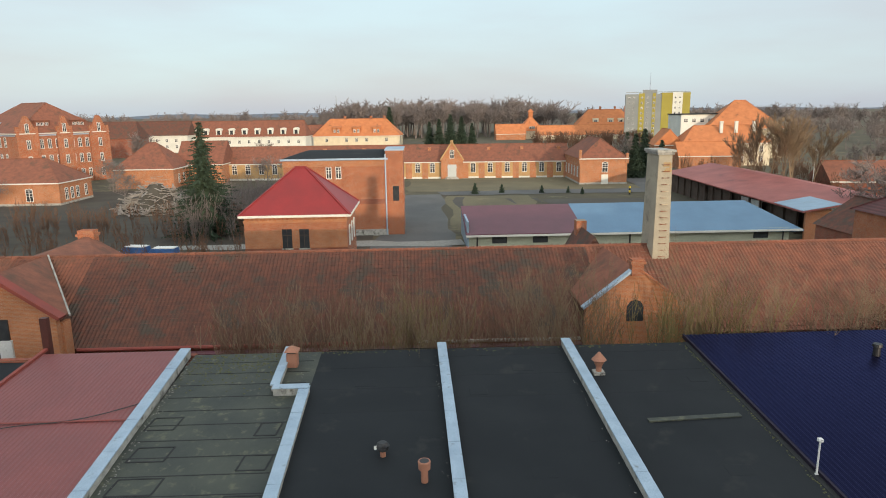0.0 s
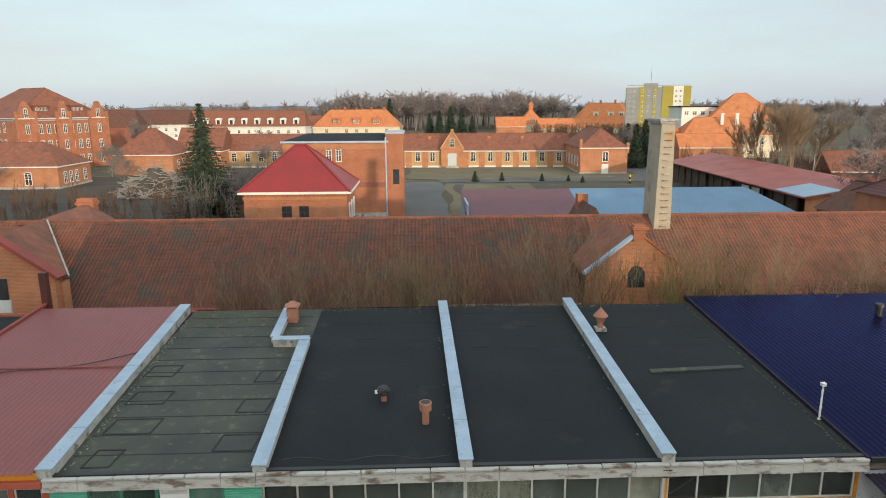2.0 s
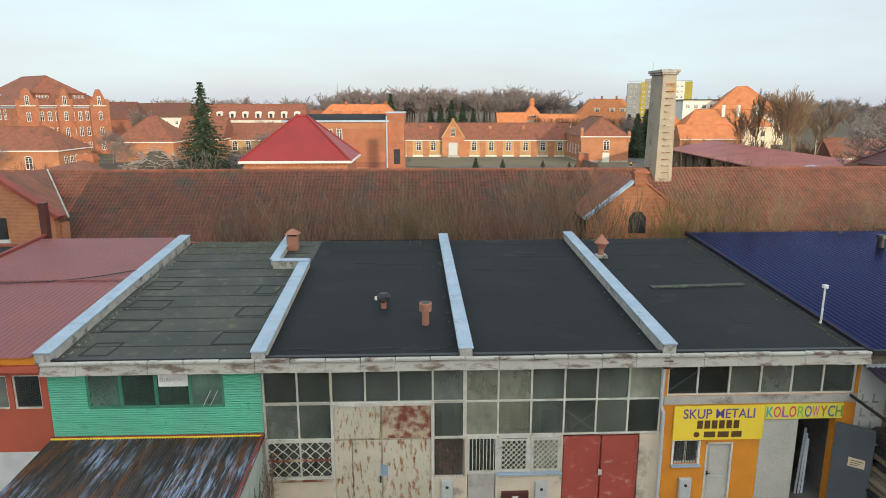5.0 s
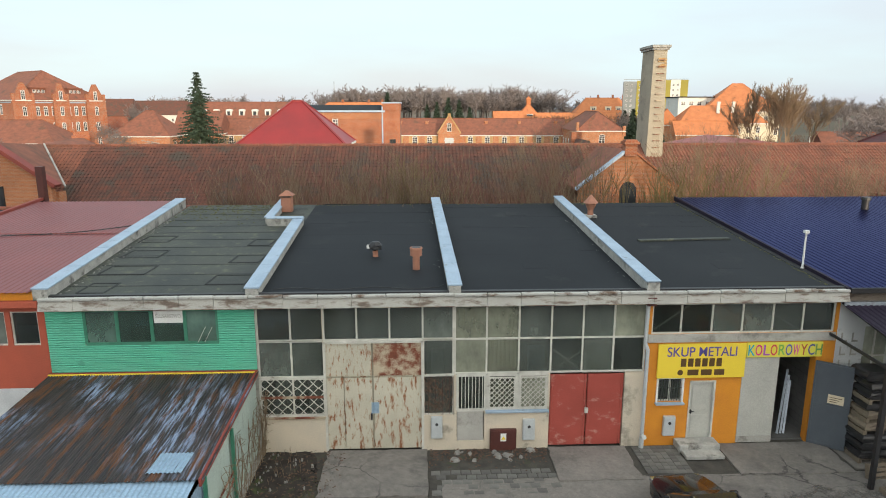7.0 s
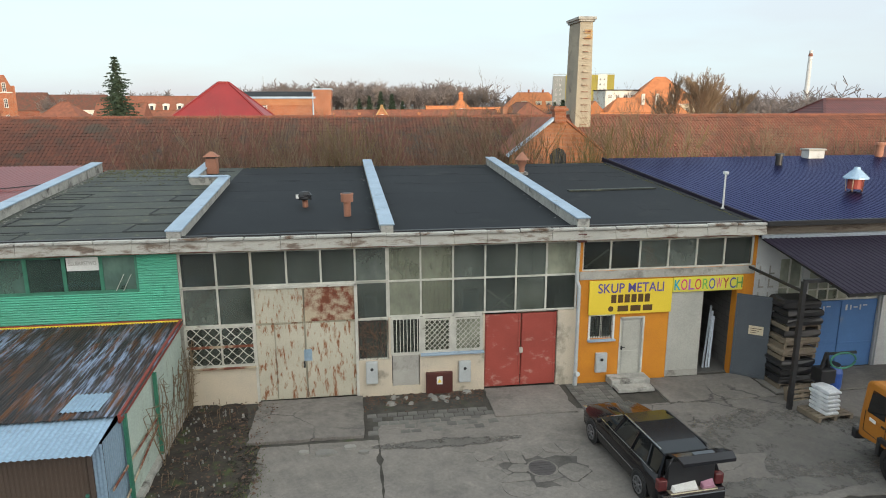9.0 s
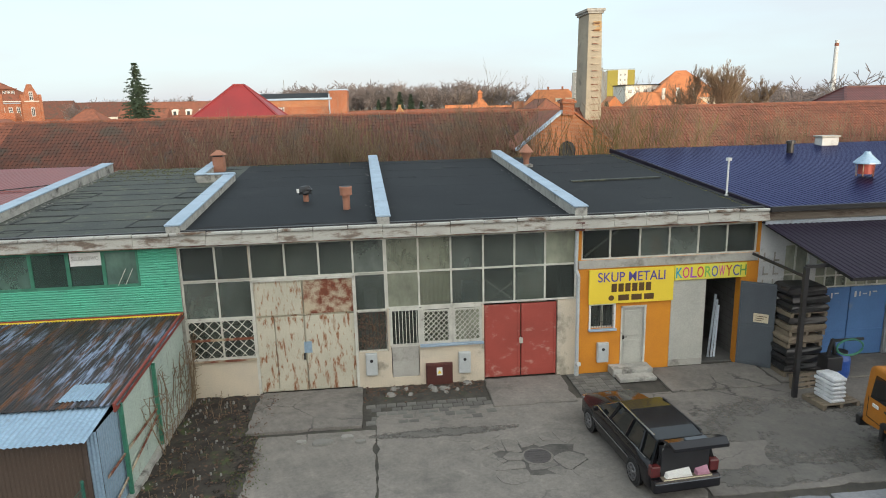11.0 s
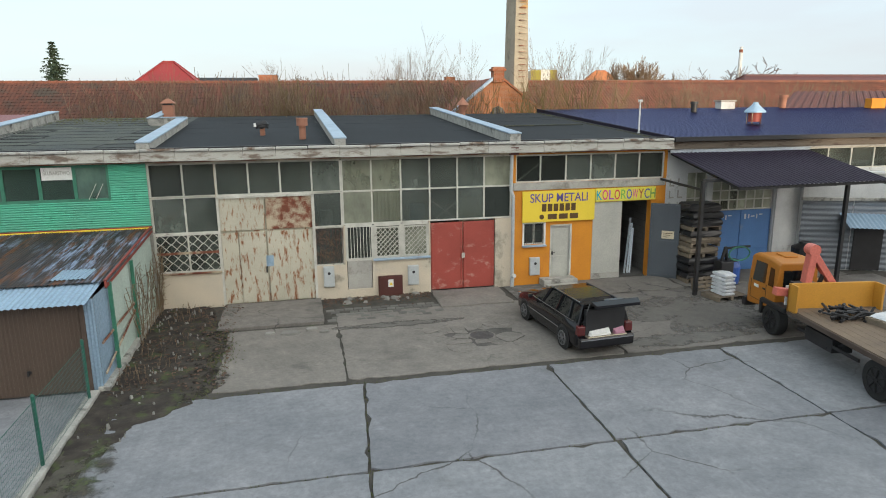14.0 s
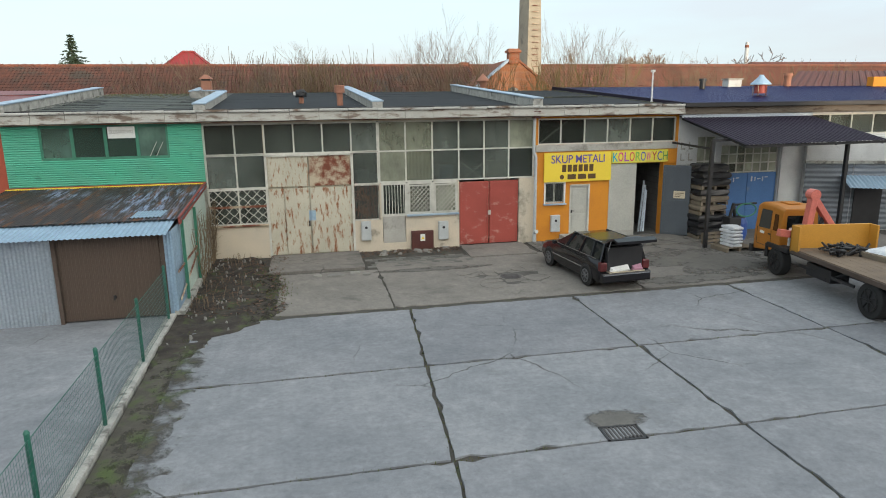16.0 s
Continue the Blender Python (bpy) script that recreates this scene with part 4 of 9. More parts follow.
part("plinth", Geo().box(-8.3, 8.3, -0.15, 0, -0.5, 1.0), M_COPING_BASE, hall)
part("stair_tower", Geo().box(8.2, 10.9, 0.2, 9.0, -0.5, 13.6).box(8.1, 11.0, 0.1, 9.1, 12.6, 13.7).box(8.1, 11.0, 0.1, 9.1, 5.2, 5.5), M_BRICK, hall)
part("tower_coping", Geo().box(8.0, 11.1, 0.0, 9.2, 13.7, 13.9), M_COPING, hall)
part("drainpipe", Geo().tube((8.1, -0.12, 0), (8.1, -0.12, 13.2), 0.12), M_COPING, hall)
for x in (-1.0, 0.55):
    window(hall, pose(x, 0, 9.3), 0.9, 1.9, True)
part("window", Geo().box(9.2, 10.2, 0.1, 0.22, 5.6, 8.0), M_PANE, hall, "dark arched stair window")

# long barrack wing with the portal
wing = house("barrack_wing", "long single-storey buff brick barrack with red tiled roof", pose(-6.0, 180.0, BACK, 0, 0, -4), 107, 12, 5.0, 9.8, M_BRICK_YELLOW, M_TILE_RED, rows=[([-47 + 4.1 * i for i in range(8)], 1.7, 1.5, 2.6), ([3.2, 8.6, 13.0], 1.7, 1.5, 2.6), ([25.2 + 5.1 * i for i in range(6)], 1.7, 1.5, 2.6)], plinth=M_WALLWHITE, category="building")
for x in (0.6, 5.9, 10.8, 22.9, 27.7, 32.8, 37.9, 43.0, 48.1, 53.0):
    part("pilaster", Geo().box(x - 0.9, x + 0.9, -0.14, 0.0, 0, 4.6), M_BRICK_WARM, wing)
for x in (-20, -8, 4, 12, 30, 40, 51):
    stack(wing, x, 4.2, 7.3, 9.0, 0.9, 0.7, M_BRICK_WARM)
part("portal", Geo().box(15.6, 22.2, -1.2, 3, -0.3, 5.6).solid([(15.6, -1.2, 5.6), (22.2, -1.2, 5.6), (18.9, -1.2, 10.6)], [(15.6, 5, 5.6), (22.2, 5, 5.6), (18.9, 5, 10.6)]), M_BRICK_WARM, wing, "gabled brick entrance portal")
part("portal_coping", Geo().beam((15.4, -1.2, 5.5), (18.9, -1.2, 10.9), 0.6, 0.35).beam((22.4, -1.2, 5.5), (18.9, -1.2, 10.9), 0.6, 0.35).box(18.5, 19.3, -1.5, -0.9, 10.6, 11.3), M_BRICK_YELLOW, wing)
part("portal_door", Geo().box(17.6, 20.2, -1.32, -1.18, 0, 4.2).box(17.4, 20.4, -1.36, -1.18, 3.3, 3.6), M_METERBOX, wing, "pale double entrance door")
part("portal_steps", Geo().box(16.9, 20.9, -3.2, -1.2, -0.4, 0.3).box(17.2, 20.6, -2.4, -1.2, 0.3, 0.6), M_COPING_BASE, wing)
window(wing, pose(18.9, -1.22, 6.0), 1.3, 2.2, True)
# end pavilion
pav = house("brick_pavilion", "brick end pavilion with a hipped red tiled roof", pose(52.2, 156.0, BACK, 0, 0, -2), 12.6, 24, 7.0, 12.0, M_BRICK_WARM, M_TILE_RED, hip=4.5, along="y", rows=[([0.4], 3.2, 1.6, 2.4)], left_rows=[([3, 7, 11, 15, 19], 1.8, 1.2, 2.4)], plinth=M_COPING_BASE)
part("entry_door", Geo().box(-0.5, 1.3, -0.12, 0, 0, 2.6), M_WALLWHITE, pav, "white entrance door")
part("gable_parapet", Geo().box(-6.6, -5.9, -0.3, 0.6, 5.5, 9.2), M_BRICK_WARM, pav)
part("gable_parapet", Geo().box(5.9, 6.6, -0.3, 0.6, 5.5, 8.2), M_BRICK_WARM, pav)

# left side: barracks and houses
house("brick_annex", "low brick annex with a red tiled hipped roof", pose(-92, 133, BACK, 0, 0, 0), 27, 15, 5.2, 10.2, M_BRICK_WARM, M_TILE_RED, hip=6, rows=[([6.8, -1, -7], 0.9, 1.6, 2.6)], side_rows=[([3, 5.5, 8, 12], 1.0, 1.4, 2.4)], plinth=M_COPING_BASE)
house("brick_outbuilding", "brick outbuilding with a steep red tiled hipped roof", pose(-72.5, 165, BACK), 16, 16, 5.4, 12.2, M_BRICK_WARM, M_TILE_RED, hip=7, side_rows=[([4, 8, 12], 1.2, 1.4, 2.2)])
house("brick_outbuilding", "brick outbuilding with a red tiled gable roof beside the long barrack", pose(-61, 176, BACK), 13, 14, 5.6, 12.0, M_BRICK_WARM, M_TILE_RED)
SIDE = [2.0, 6.4, 8.6, 10.8, 15.2, 17.4, 19.6, 24.0]
three = house("brick_barracks", "three-storey red brick barracks with gables and a red tiled roof", pose(-125.0, 186.0, BACK, 0, 0, -37), 34, 26, 15.2, 24.0, M_BRICK, M_TILE_RED, hip=9, over=0.6, rows=[([-9, 2, 5.5, 9], 11.0, 1.5, 2.6), ([-9, 2, 5.5, 9], 6.2, 1.5, 2.6), ([-9, 2, 5.5, 9], 1.5, 1.5, 2.4)], side_rows=[(SIDE, 10.6, 1.1, 2.5), (SIDE, 5.9, 1.1, 2.5), (SIDE, 1.4, 1.1, 2.4)], band=M_COPING)
for y, w2 in ((2.6, 2.6), (13, 1.9), (23.4, 2.6)):
    part("gable", Geo().box(16.8, 17.6, y - w2, y + w2, 0, 15.5).solid([(16.8, y - w2, 15.5), (16.8, y + w2, 15.5), (16.8, y + 0.5, 20.0), (16.8, y - 0.5, 20.0)], [(17.6, y - w2, 15.5), (17.6, y + w2, 15.5), (17.6, y + 0.5, 20.0), (17.6, y - 0.5, 20.0)]).box(16.7, 17.7, y - w2 - 0.4, y - w2 + 0.4, 0, 17.0).box(16.7, 17.7, y + w2 - 0.4, y + w2 + 0.4, 0, 17.0), M_BRICK, three, "stepped brick gable")
    for z in (1.4, 5.9, 10.6, 15.2):
        window(three, pose(17.6, y, z, 0, 0, 90), 1.1, 2.4, True)
for y in (8.0, 18.4):
    part("dormer", Geo().box(10.5, 15.2, y - 2.0, y + 2.0, 15.5, 18.6).solid([(9.2, y - 2.3, 18.6), (15.6, y - 2.3, 18.6), (15.6, y + 2.3, 18.6), (9.2, y + 2.3, 18.6)], [(9.2, y - 2.3, 18.8), (15.6, y - 2.3, 18.8), (15.6, y + 2.3, 18.8), (9.2, y + 2.3, 18.8)]), M_TILE_RED, three)
    for k in (-1.2, 0, 1.2):
        window(three, pose(15.25, y + k, 16.3, 0, 0, 90), 0.9, 1.8)
for x, z in ((-10, 17.2), (-8, 17.2), (-1, 17.2)):
    part("skylight", Geo().solid([(x, 1.6, z - 0.4), (x + 1.3, 1.6, z - 0.4), (x + 1.3, 3.2, z + 1.0), (x, 3.2, z + 1.0)], [(x, 1.5, z - 0.2), (x + 1.3, 1.5, z - 0.2), (x + 1.3, 3.1, z + 1.2), (x, 3.1, z + 1.2)]), M_GALV, three)
white_h = house("white_apartment_house", "long cream apartment house with a red mansard roof and dormers", pose(-96, 352, BACK, 0, 0, -4), 74, 14, 7.4, 16.0, M_WALLWHITE, M_TILE_RED, hip=2, over=0.6, rows=[([-33 + 5.5 * i for i in range(13)], 3.6, 1.5, 1.9)], arch=False)
for i in range(10):
    x = -33 + i * 7.2
    dm = part("dormer", Geo().box(x - 1.5, x + 1.5, 0.6, 4.0, 8.2, 11.4).solid([(x + 1.7 * math.cos(a * math.pi / 6), 0.5, 11.2 + 0.9 * math.sin(a * math.pi / 6)) for a in range(7)], [(x + 1.7 * math.cos(a * math.pi / 6), 4.0, 11.2 + 0.9 * math.sin(a * math.pi / 6)) for a in range(7)]), M_WALLWHITE, white_h, "arched white dormer")
    part("pane", Geo().box(x - 0.8, x + 0.8, 0.5, 0.6, 8.7, 10.9), M_PANE, dm)
white2 = house("white_apartment_house", "grey-white apartment block with a dull red tiled roof", pose(-150, 340, BACK, 0, 0, 0), 60, 14, 9.0, 16.5, M_WALLWHITE, M_TILE, over=0.5, rows=[([-26 + 5 * i for i in range(11)], 5.6, 1.4, 1.6), ([-26 + 5 * i for i in range(11)], 2.4, 1.4, 1.6)], arch=False)
villa = house("tiled_villa", "large villa with an orange tiled mansard roof", pose(-34, 380, BACK, 0, 0, -4), 52, 18, 6.0, 16.0, M_CREAM, M_TILE_ORANGE, hip=9, over=0.6, rows=[([-18, -6, 0, 6, 18], 2.5, 1.6, 2.2)], arch=False)
for x in (-12, 0, 12):
    part("dormer", Geo().box(x - 2.2, x + 2.2, 0.8, 6, 7.0, 10.8).solid([(x - 2.6, 0.5, 10.7), (x + 2.6, 0.5, 10.7), (x + 2.6, 7, 12.0), (x - 2.6, 7, 12.0)], [(x - 2.6, 0.5, 11.0), (x + 2.6, 0.5, 11.0), (x + 2.6, 7, 12.3), (x - 2.6, 7, 12.3)]), M_TILE_ORANGE, villa)
    for k in (-1.1, 1.1):
        window(villa, pose(x + k, 0.78, 7.9), 1.3, 1.9)
for x in (-8, 8, 16):
    stack(villa, x, 9, 14, 17.6, 1.4, 1.0)
house("red_roof_villa", "low house with a bright red tiled roof among trees", pose(-61, 392, BACK), 24, 14, 5.5, 12.5, M_WALLWHITE, M_TILE_RED, hip=4)
# right side: cream mansion, block, turret houses
mansion = house("cream_mansion", "tall cream mansion with steep orange tiled hipped roof", pose(131, 238, BACK, 0, 0, -14), 28, 24, 11.5, 22.5, M_CREAM, M_TILE_ORANGE, hip=12, over=0.6, rows=[([-11, -7, -3, 1, 5, 9, 13], 7.2, 1.4, 2.4), ([-11, -7, -3, 1, 5, 9, 13], 2.4, 1.4, 2.4)], side_rows=[([3, 8, 13, 18, 23], 7.2, 1.4, 2.4), ([3, 8, 13, 18, 23], 2.4, 1.4, 2.4)])
man2 = house("cream_house", "cream two-storey house with an orange hipped roof and white chimneys", pose(109, 206, BACK, 0, 0, -8), 29, 14, 7.8, 13.6, M_CREAM, M_TILE_ORANGE, hip=5, over=0.5, rows=[([2, 5.2, 8.4, 11.6], 4.4, 1.3, 1.9), ([2, 5.2, 8.4, 11.6], 1.0, 1.3, 1.9), ([-5, -9], 4.6, 1.3, 1.9)], side_rows=[([3, 7, 11], 4.4, 1.3, 1.9)])
for x in (-1, 4, 10):
    stack(man2, x, 4, 11, 15.0, 1.0, 0.9, M_WALLWHITE)
house("brick_annex", "low brick annex with an orange tiled gable roof", pose(99, 196, BACK, 0, 0, -6), 20, 9, 4.2, 8.6, M_BRICK_WARM, M_TILE_ORANGE)
house("tiled_outbuilding", "small brick building with orange tiled roof by the road", pose(92, 214, BACK, 0, 0, -8), 10, 12, 7.0, 12.5, M_BRICK_WARM, M_TILE_ORANGE, along="y")
flat_h = thing("flat_roofed_block", "flat-roofed white annex behind the tiled roofs", "building", pose(122, 252, BACK))
part("wall", Geo().box(-11, 11, 0, 14, -0.5, 17.0), M_WALLWHITE, flat_h)
part("roof", Geo().box(-11.4, 11.4, -0.4, 14.4, 17.0, 17.4), M_BITUMEN, flat_h)
for i in range(6):
    window(flat_h, pose(-9 + 3.4 * i, 0, 13.8), 1.8, 1.6)
block = thing("apartment_tower", "ochre and grey panel apartment block of ten storeys", "building", pose(138, 372, BACK, 0, 0, -16))
part("wall", Geo().box(-12, 24, 0, 13, -0.5, 28.0), M_PANELGREY, block)
for x0, x1 in ((-4.5, -1.2), (3.2, 5.0)):
    part("cladding_panel", Geo().box(x0, x1, -0.25, 0, 0, 28.4), M_OCHRE, block)
part("cladding_panel", Geo().box(8.4, 24.2, -0.25, 13.1, 1, 28.6), M_OCHRE, block)
part("cladding_panel", Geo().box(14.5, 20.0, -0.4, -0.2, 1, 28.7), M_WALLWHITE, block)
for k in range(9):
    for x in (-10, -7.5, -2.8, 0.5, 4.1, 16.0, 18.4):
        window(block, pose(x, -0.42 if x > 14 else -0.27, 1.6 + k * 2.95), 1.1, 1.3)
part("roof_rail", Geo().box(-12, 24, 0, 0.2, 28.9, 29.2).box(-2, 6, 4, 9, 28, 30.5), M_PANELGREY, block)
part("antenna_mast", Geo().tube((2, 6, 28), (2, 6, 40.5), 0.25, 0.12, 6), M_GALV, block)
turret = house("turret_house", "house with a steep orange tiled roof and ridge turret", pose(82, 440, BACK), 16, 16, 5.5, 16.0, M_CREAM, M_TILE_ORANGE, hip=7, along="y", over=0.6, rows=[([0], 7.0, 4.0, 1.6)], arch=False)
part("ridge_turret", Geo().box(-1.4, 1.4, 6, 9, 14.5, 18.5).solid([(-2, 5.5, 18.5), (2, 5.5, 18.5), (2, 9.5, 18.5), (-2, 9.5, 18.5)], [(-0.1, 7.4, 20.5), (0.1, 7.4, 20.5), (0.1, 7.6, 20.5), (-0.1, 7.6, 20.5)]), M_TILE_ORANGE, turret)
house("brick_cottage", "brick cottage with an orange roof half hidden by trees", pose(66, 430, BACK), 20, 12, 4.0, 10.5, M_BRICK_WARM, M_TILE_ORANGE)
house("orange_roof_row", "row of low houses under an orange tiled roof", pose(118, 420, BACK), 70, 12, 3.0, 9.5, M_CREAM, M_TILE_ORANGE, over=0.4)
yh = house("cream_villa", "cream villa with an orange half-hipped roof", pose(131, 430, BACK, 0, 0, -6), 38, 18, 9.5, 19.5, M_CREAM, M_TILE_ORANGE, hip=8, over=0.6, rows=[([-12, -6, 0, 6, 12], 6.0, 1.8, 2.4), ([-12, -6, 0, 6, 12], 2.0, 1.8, 2.4)], arch=False)
for x in (-7, 3, 10):
    part("dormer", Geo().box(x - 2, x + 2, 1.0, 6, 10.2, 13.6), M_CREAM, yh)
    window(yh, pose(x, 0.98, 10.8), 2.2, 1.8)
    stack(yh, x + 4, 9, 17, 21.5, 1.2, 1.0)
far_roof = thing("long_roof_building", "distant long brick building with dull red roof", "building", pose(-190, 300, BACK))
part("wall", Geo().box(-60, 60, 0, 14, -0.5, 9), M_BRICK_DARK, far_roof)
part("roof", Geo().solid([(-61, -0.6, 9), (61, -0.6, 9), (61, 14.6, 9), (-61, 14.6, 9)], [(-58, 6.5, 17), (58, 6.5, 17), (58, 7.5, 17), (-58, 7.5, 17)]), M_TILE, far_roof)

# sheds behind the tiled row
store = thing("storage_shed", "long low sage-green shed with maroon and blue sheet roofs", "shed", pose(0, 76.0, BACK))
part("wall", Geo().box(10.0, 57.8, 0.3, 13, -0.5, 2.2), M_SAGE, store)
part("wall", Geo().box(9.7, 10.0, 0.2, 13.2, -0.5, 4.0), M_GALV_BLUE, store, "pale blue end wall")
part("roof", Geo().solid([(9.5, -0.4, 2.0), (27, -0.4, 2.0), (27, 11.0, 4.6), (9.5, 11.0, 4.6)], [(9.5, -0.4, 2.2), (27, -0.4, 2.2), (27, 11.0, 4.8), (9.5, 11.0, 4.8)]), M_MAROONROOF, store, "maroon sheet roof")
part("roof", Geo().solid([(27, -0.5, 1.9), (59.5, -0.5, 1.7), (56.0, 11.0, 4.6), (27, 11.0, 4.6)], [(27, -0.5, 2.15), (59.5, -0.5, 1.95), (56.0, 11.0, 4.85), (27, 11.0, 4.85)]), M_BLUEROOF, store, "faded blue sheet roof")
part("eave_board", Geo().box(9.5, 59.3, -0.58, -0.5, 1.8, 2.1), M_WALLWHITE, store)
for x in (14.5, 20.5, 53.5):
    part("window", Geo().box(x - 1.1, x + 1.1, 0.2, 0.32, 0.7, 1.7), M_PANE, store)
for x in (11.2, 33.8, 56.8):
    part("drainpipe", Geo().tube((x, 0.15, -0.3), (x, 0.15, 2.1), 0.1), M_BLACK, store)
cartshed = thing("open_cart_shed", "long timber cart shed with a faded red sheet roof", "shed", pose(61, 78.0, BACK, 0, 0, 0))
part("roof", Geo().solid([(-1.0, -1, 4.2), (11, -1, 6.0), (13, 62, 6.4), (2.0, 62, 4.4)], [(-1.0, -1, 4.4), (11, -1, 6.2), (13, 62, 6.6), (2.0, 62, 4.6)]), M_SHEDROOF, cartshed)
part("roof", Geo().solid([(11.0, -1, 6.0), (21, -1, 4.2), (24, 62, 4.4), (13.0, 62, 6.4)], [(11.0, -1, 6.2), (21, -1, 4.4), (24, 62, 4.6), (13.0, 62, 6.6)]), M_SHEDROOF, cartshed)
part("roof_patch", Geo().solid([(-0.9, -0.9, 4.42), (5, -0.9, 5.32), (5.3, 8, 5.36), (-0.5, 8, 4.46)], [(-0.9, -0.9, 4.5), (5, -0.9, 5.4), (5.3, 8, 5.44), (-0.5, 8, 4.54)]), M_GALV_BLUE, cartshed, "pale grey replacement roof sheet")
part("back_wall", Geo().box(3.2, 3.5, 0.2, 62, -0.4, 4.6), M_DARKWOOD, cartshed)
part("end_wall", Geo().box(0.0, 4.0, -0.2, 0.2, -0.4, 4.5), M_BRICK_WARM, cartshed)
part("end_wall", Geo().box(4.0, 9.0, -0.25, 0.15, -0.4, 4.6), M_GREYDOOR, cartshed, "grey sheet end wall")
part("end_wall", Geo().box(9.0, 20.0, -0.25, 0.15, -0.4, 4.0), M_BRICK_DARK, cartshed)
for i in range(16):
    y = 0.5 + i * 4.0
    part("post", Geo().box(1.2 + y * 0.03, 1.5 + y * 0.03, y, y + 0.3, -0.4, 4.4), M_DARKWOOD, cartshed)
    if i % 3:
        part("board_panel", Geo().box(1.7 + y * 0.03, 1.8 + y * 0.03, y + 0.3, y + 4.0, -0.4, 3.4), M_WHITEWASH if i in (4, 5) else M_DARKWOOD, cartshed)
house("brick_gable_house", "dark brick gable house with an old tiled roof", pose(59.0, 50.0, BACK, 0, 0, 0), 10, 14, 5.0, 8.4, M_BRICK_DARK, M_TILE, along="y", over=0.3)
house("long_brick_shed", "long low brick shed with a dull red roof", pose(116, 118, BACK, 0, 0, -12), 46, 13, 3.6, 7.6, M_BRICK_DARK, M_TILE_RED)

# ---- gables and chimney of the tiled building ----
def slope_solid(geo, a, b, c, d, t=0.12):
    """A flat roof slab with top corners a b c d."""
    return geo.solid([(p[0], p[1], p[2] - t) for p in (a, b, c, d)], [a, b, c, d])


GX, GZ, GH = 15.42, 8.2, 5.9
gable_ring = ((12.5, -1), (18.4, -1), (18.4, GH), (GX, GZ), (12.5, GH))
gab = part("cross_gable", Geo().solid([(x, 19.2, z) for x, z in gable_ring][::-1], [(x, 19.6, z) for x, z in gable_ring][::-1]), M_BRICK_WARM, row_house, "brick gable with an arched window")
part("gable_pier", Geo().box(GX - 0.35, GX + 0.35, 19.0, 19.6, 7.8, 8.75).box(GX - 0.45, GX + 0.45, 18.9, 19.7, 8.5, 8.65), M_BRICK, gab)
arch_ring = ((-0.5, 5.0), (0.5, 5.0), (0.5, 5.9), (0.3, 6.2), (0, 6.32), (-0.3, 6.2), (-0.5, 5.9))
part("arched_window", Geo().solid([(GX + x, 19.25, z) for x, z in arch_ring], [(GX + x, 19.16, z) for x, z in arch_ring]), M_PANE, gab)
part("gable_coping", Geo().beam((12.3, 19.3, GH - 0.05), (GX - 0.3, 19.3, 8.06), 0.45, 0.14), M_COPING, gab, "pale metal gable coping")
part("gable_coping", Geo().beam((18.6, 19.3, GH - 0.05), (GX + 0.3, 19.3, 8.06), 0.4, 0.12), M_BRICK, gab)
gr = Geo()
slope_solid(gr, (GX, 19.6, GZ - 0.05), (GX, 26.4, 8.0), (12.4, 23.0, GH), (12.4, 19.6, GH - 0.05))
slope_solid(gr, (GX, 26.4, 8.0), (GX, 19.6, GZ - 0.05), (18.5, 19.6, GH - 0.05), (18.5, 23.0, GH))
part("cross_roof", gr, M_TILE_RED, row_house)
lg = part("cross_gable", Geo().solid([(-24.6, 18.3, -1), (-17.5, 18.3, -1), (-17.5, 18.3, 6.4), (-21.0, 18.3, 8.9), (-24.6, 18.3, 6.4)][::-1], [(-24.6, 18.7, -1), (-17.5, 18.7, -1), (-17.5, 18.7, 6.4), (-21.0, 18.7, 8.9), (-24.6, 18.7, 6.4)][::-1]), M_BRICK_WARM, row_house, "brick gable wall with red sheet coping")
part("gable_coping", Geo().beam((-17.2, 18.4, 6.3), (-21.0, 18.4, 9.05), 0.7, 0.2), M_REDTRIM, lg)
part("side_wall", Geo().box(-17.6, -17.35, 18.7, 19.5, -1, 5.9), M_BRICK_WARM, lg)
part("arched_window", Geo().box(-20.9, -20.1, 18.2, 18.32, 3.2, 6.3), M_PANE, lg)
part("small_door", Geo().box(-20.7, -20.0, 18.15, 18.31, 3.0, 5.1), M_WHITEWASH, lg)
gl = Geo()
slope_solid(gl, (-20.9, 18.3, 8.75), (-22.2, 26.6, 8.15), (-17.5, 19.6, 6.25), (-17.2, 18.3, 6.35))
slope_solid(gl, (-22.2, 26.6, 8.15), (-20.9, 18.3, 8.75), (-24.8, 18.3, 6.35), (-26.0, 22.4, 6.1))
part("cross_roof", gl, M_TILE_RED, row_house)
part("valley_gutter", Geo().beam((-22.1, 26.5, 8.2), (-17.3, 19.4, 6.15), 0.1, 0.08), M_PLASTER_GREY, row_house)
br = Geo()
slope_solid(br, (-22.6, 33.0, 8.35), (-22.6, 26.6, 8.2), (-19.4, 27.6, 7.4), (-18.6, 33.0, 5.9))
slope_solid(br, (-22.6, 26.6, 8.2), (-22.6, 33.0, 8.35), (-26.4, 33.0, 5.9), (-25.8, 27.6, 7.4))
part("rear_cross_roof", br, M_TILE_RED, row_house)
part("rear_pier", Geo().box(-23.2, -22.0, 32.6, 33.4, 6.0, 8.75).box(-23.3, -21.9, 32.5, 33.5, 8.3, 8.5), M_BRICK, row_house)
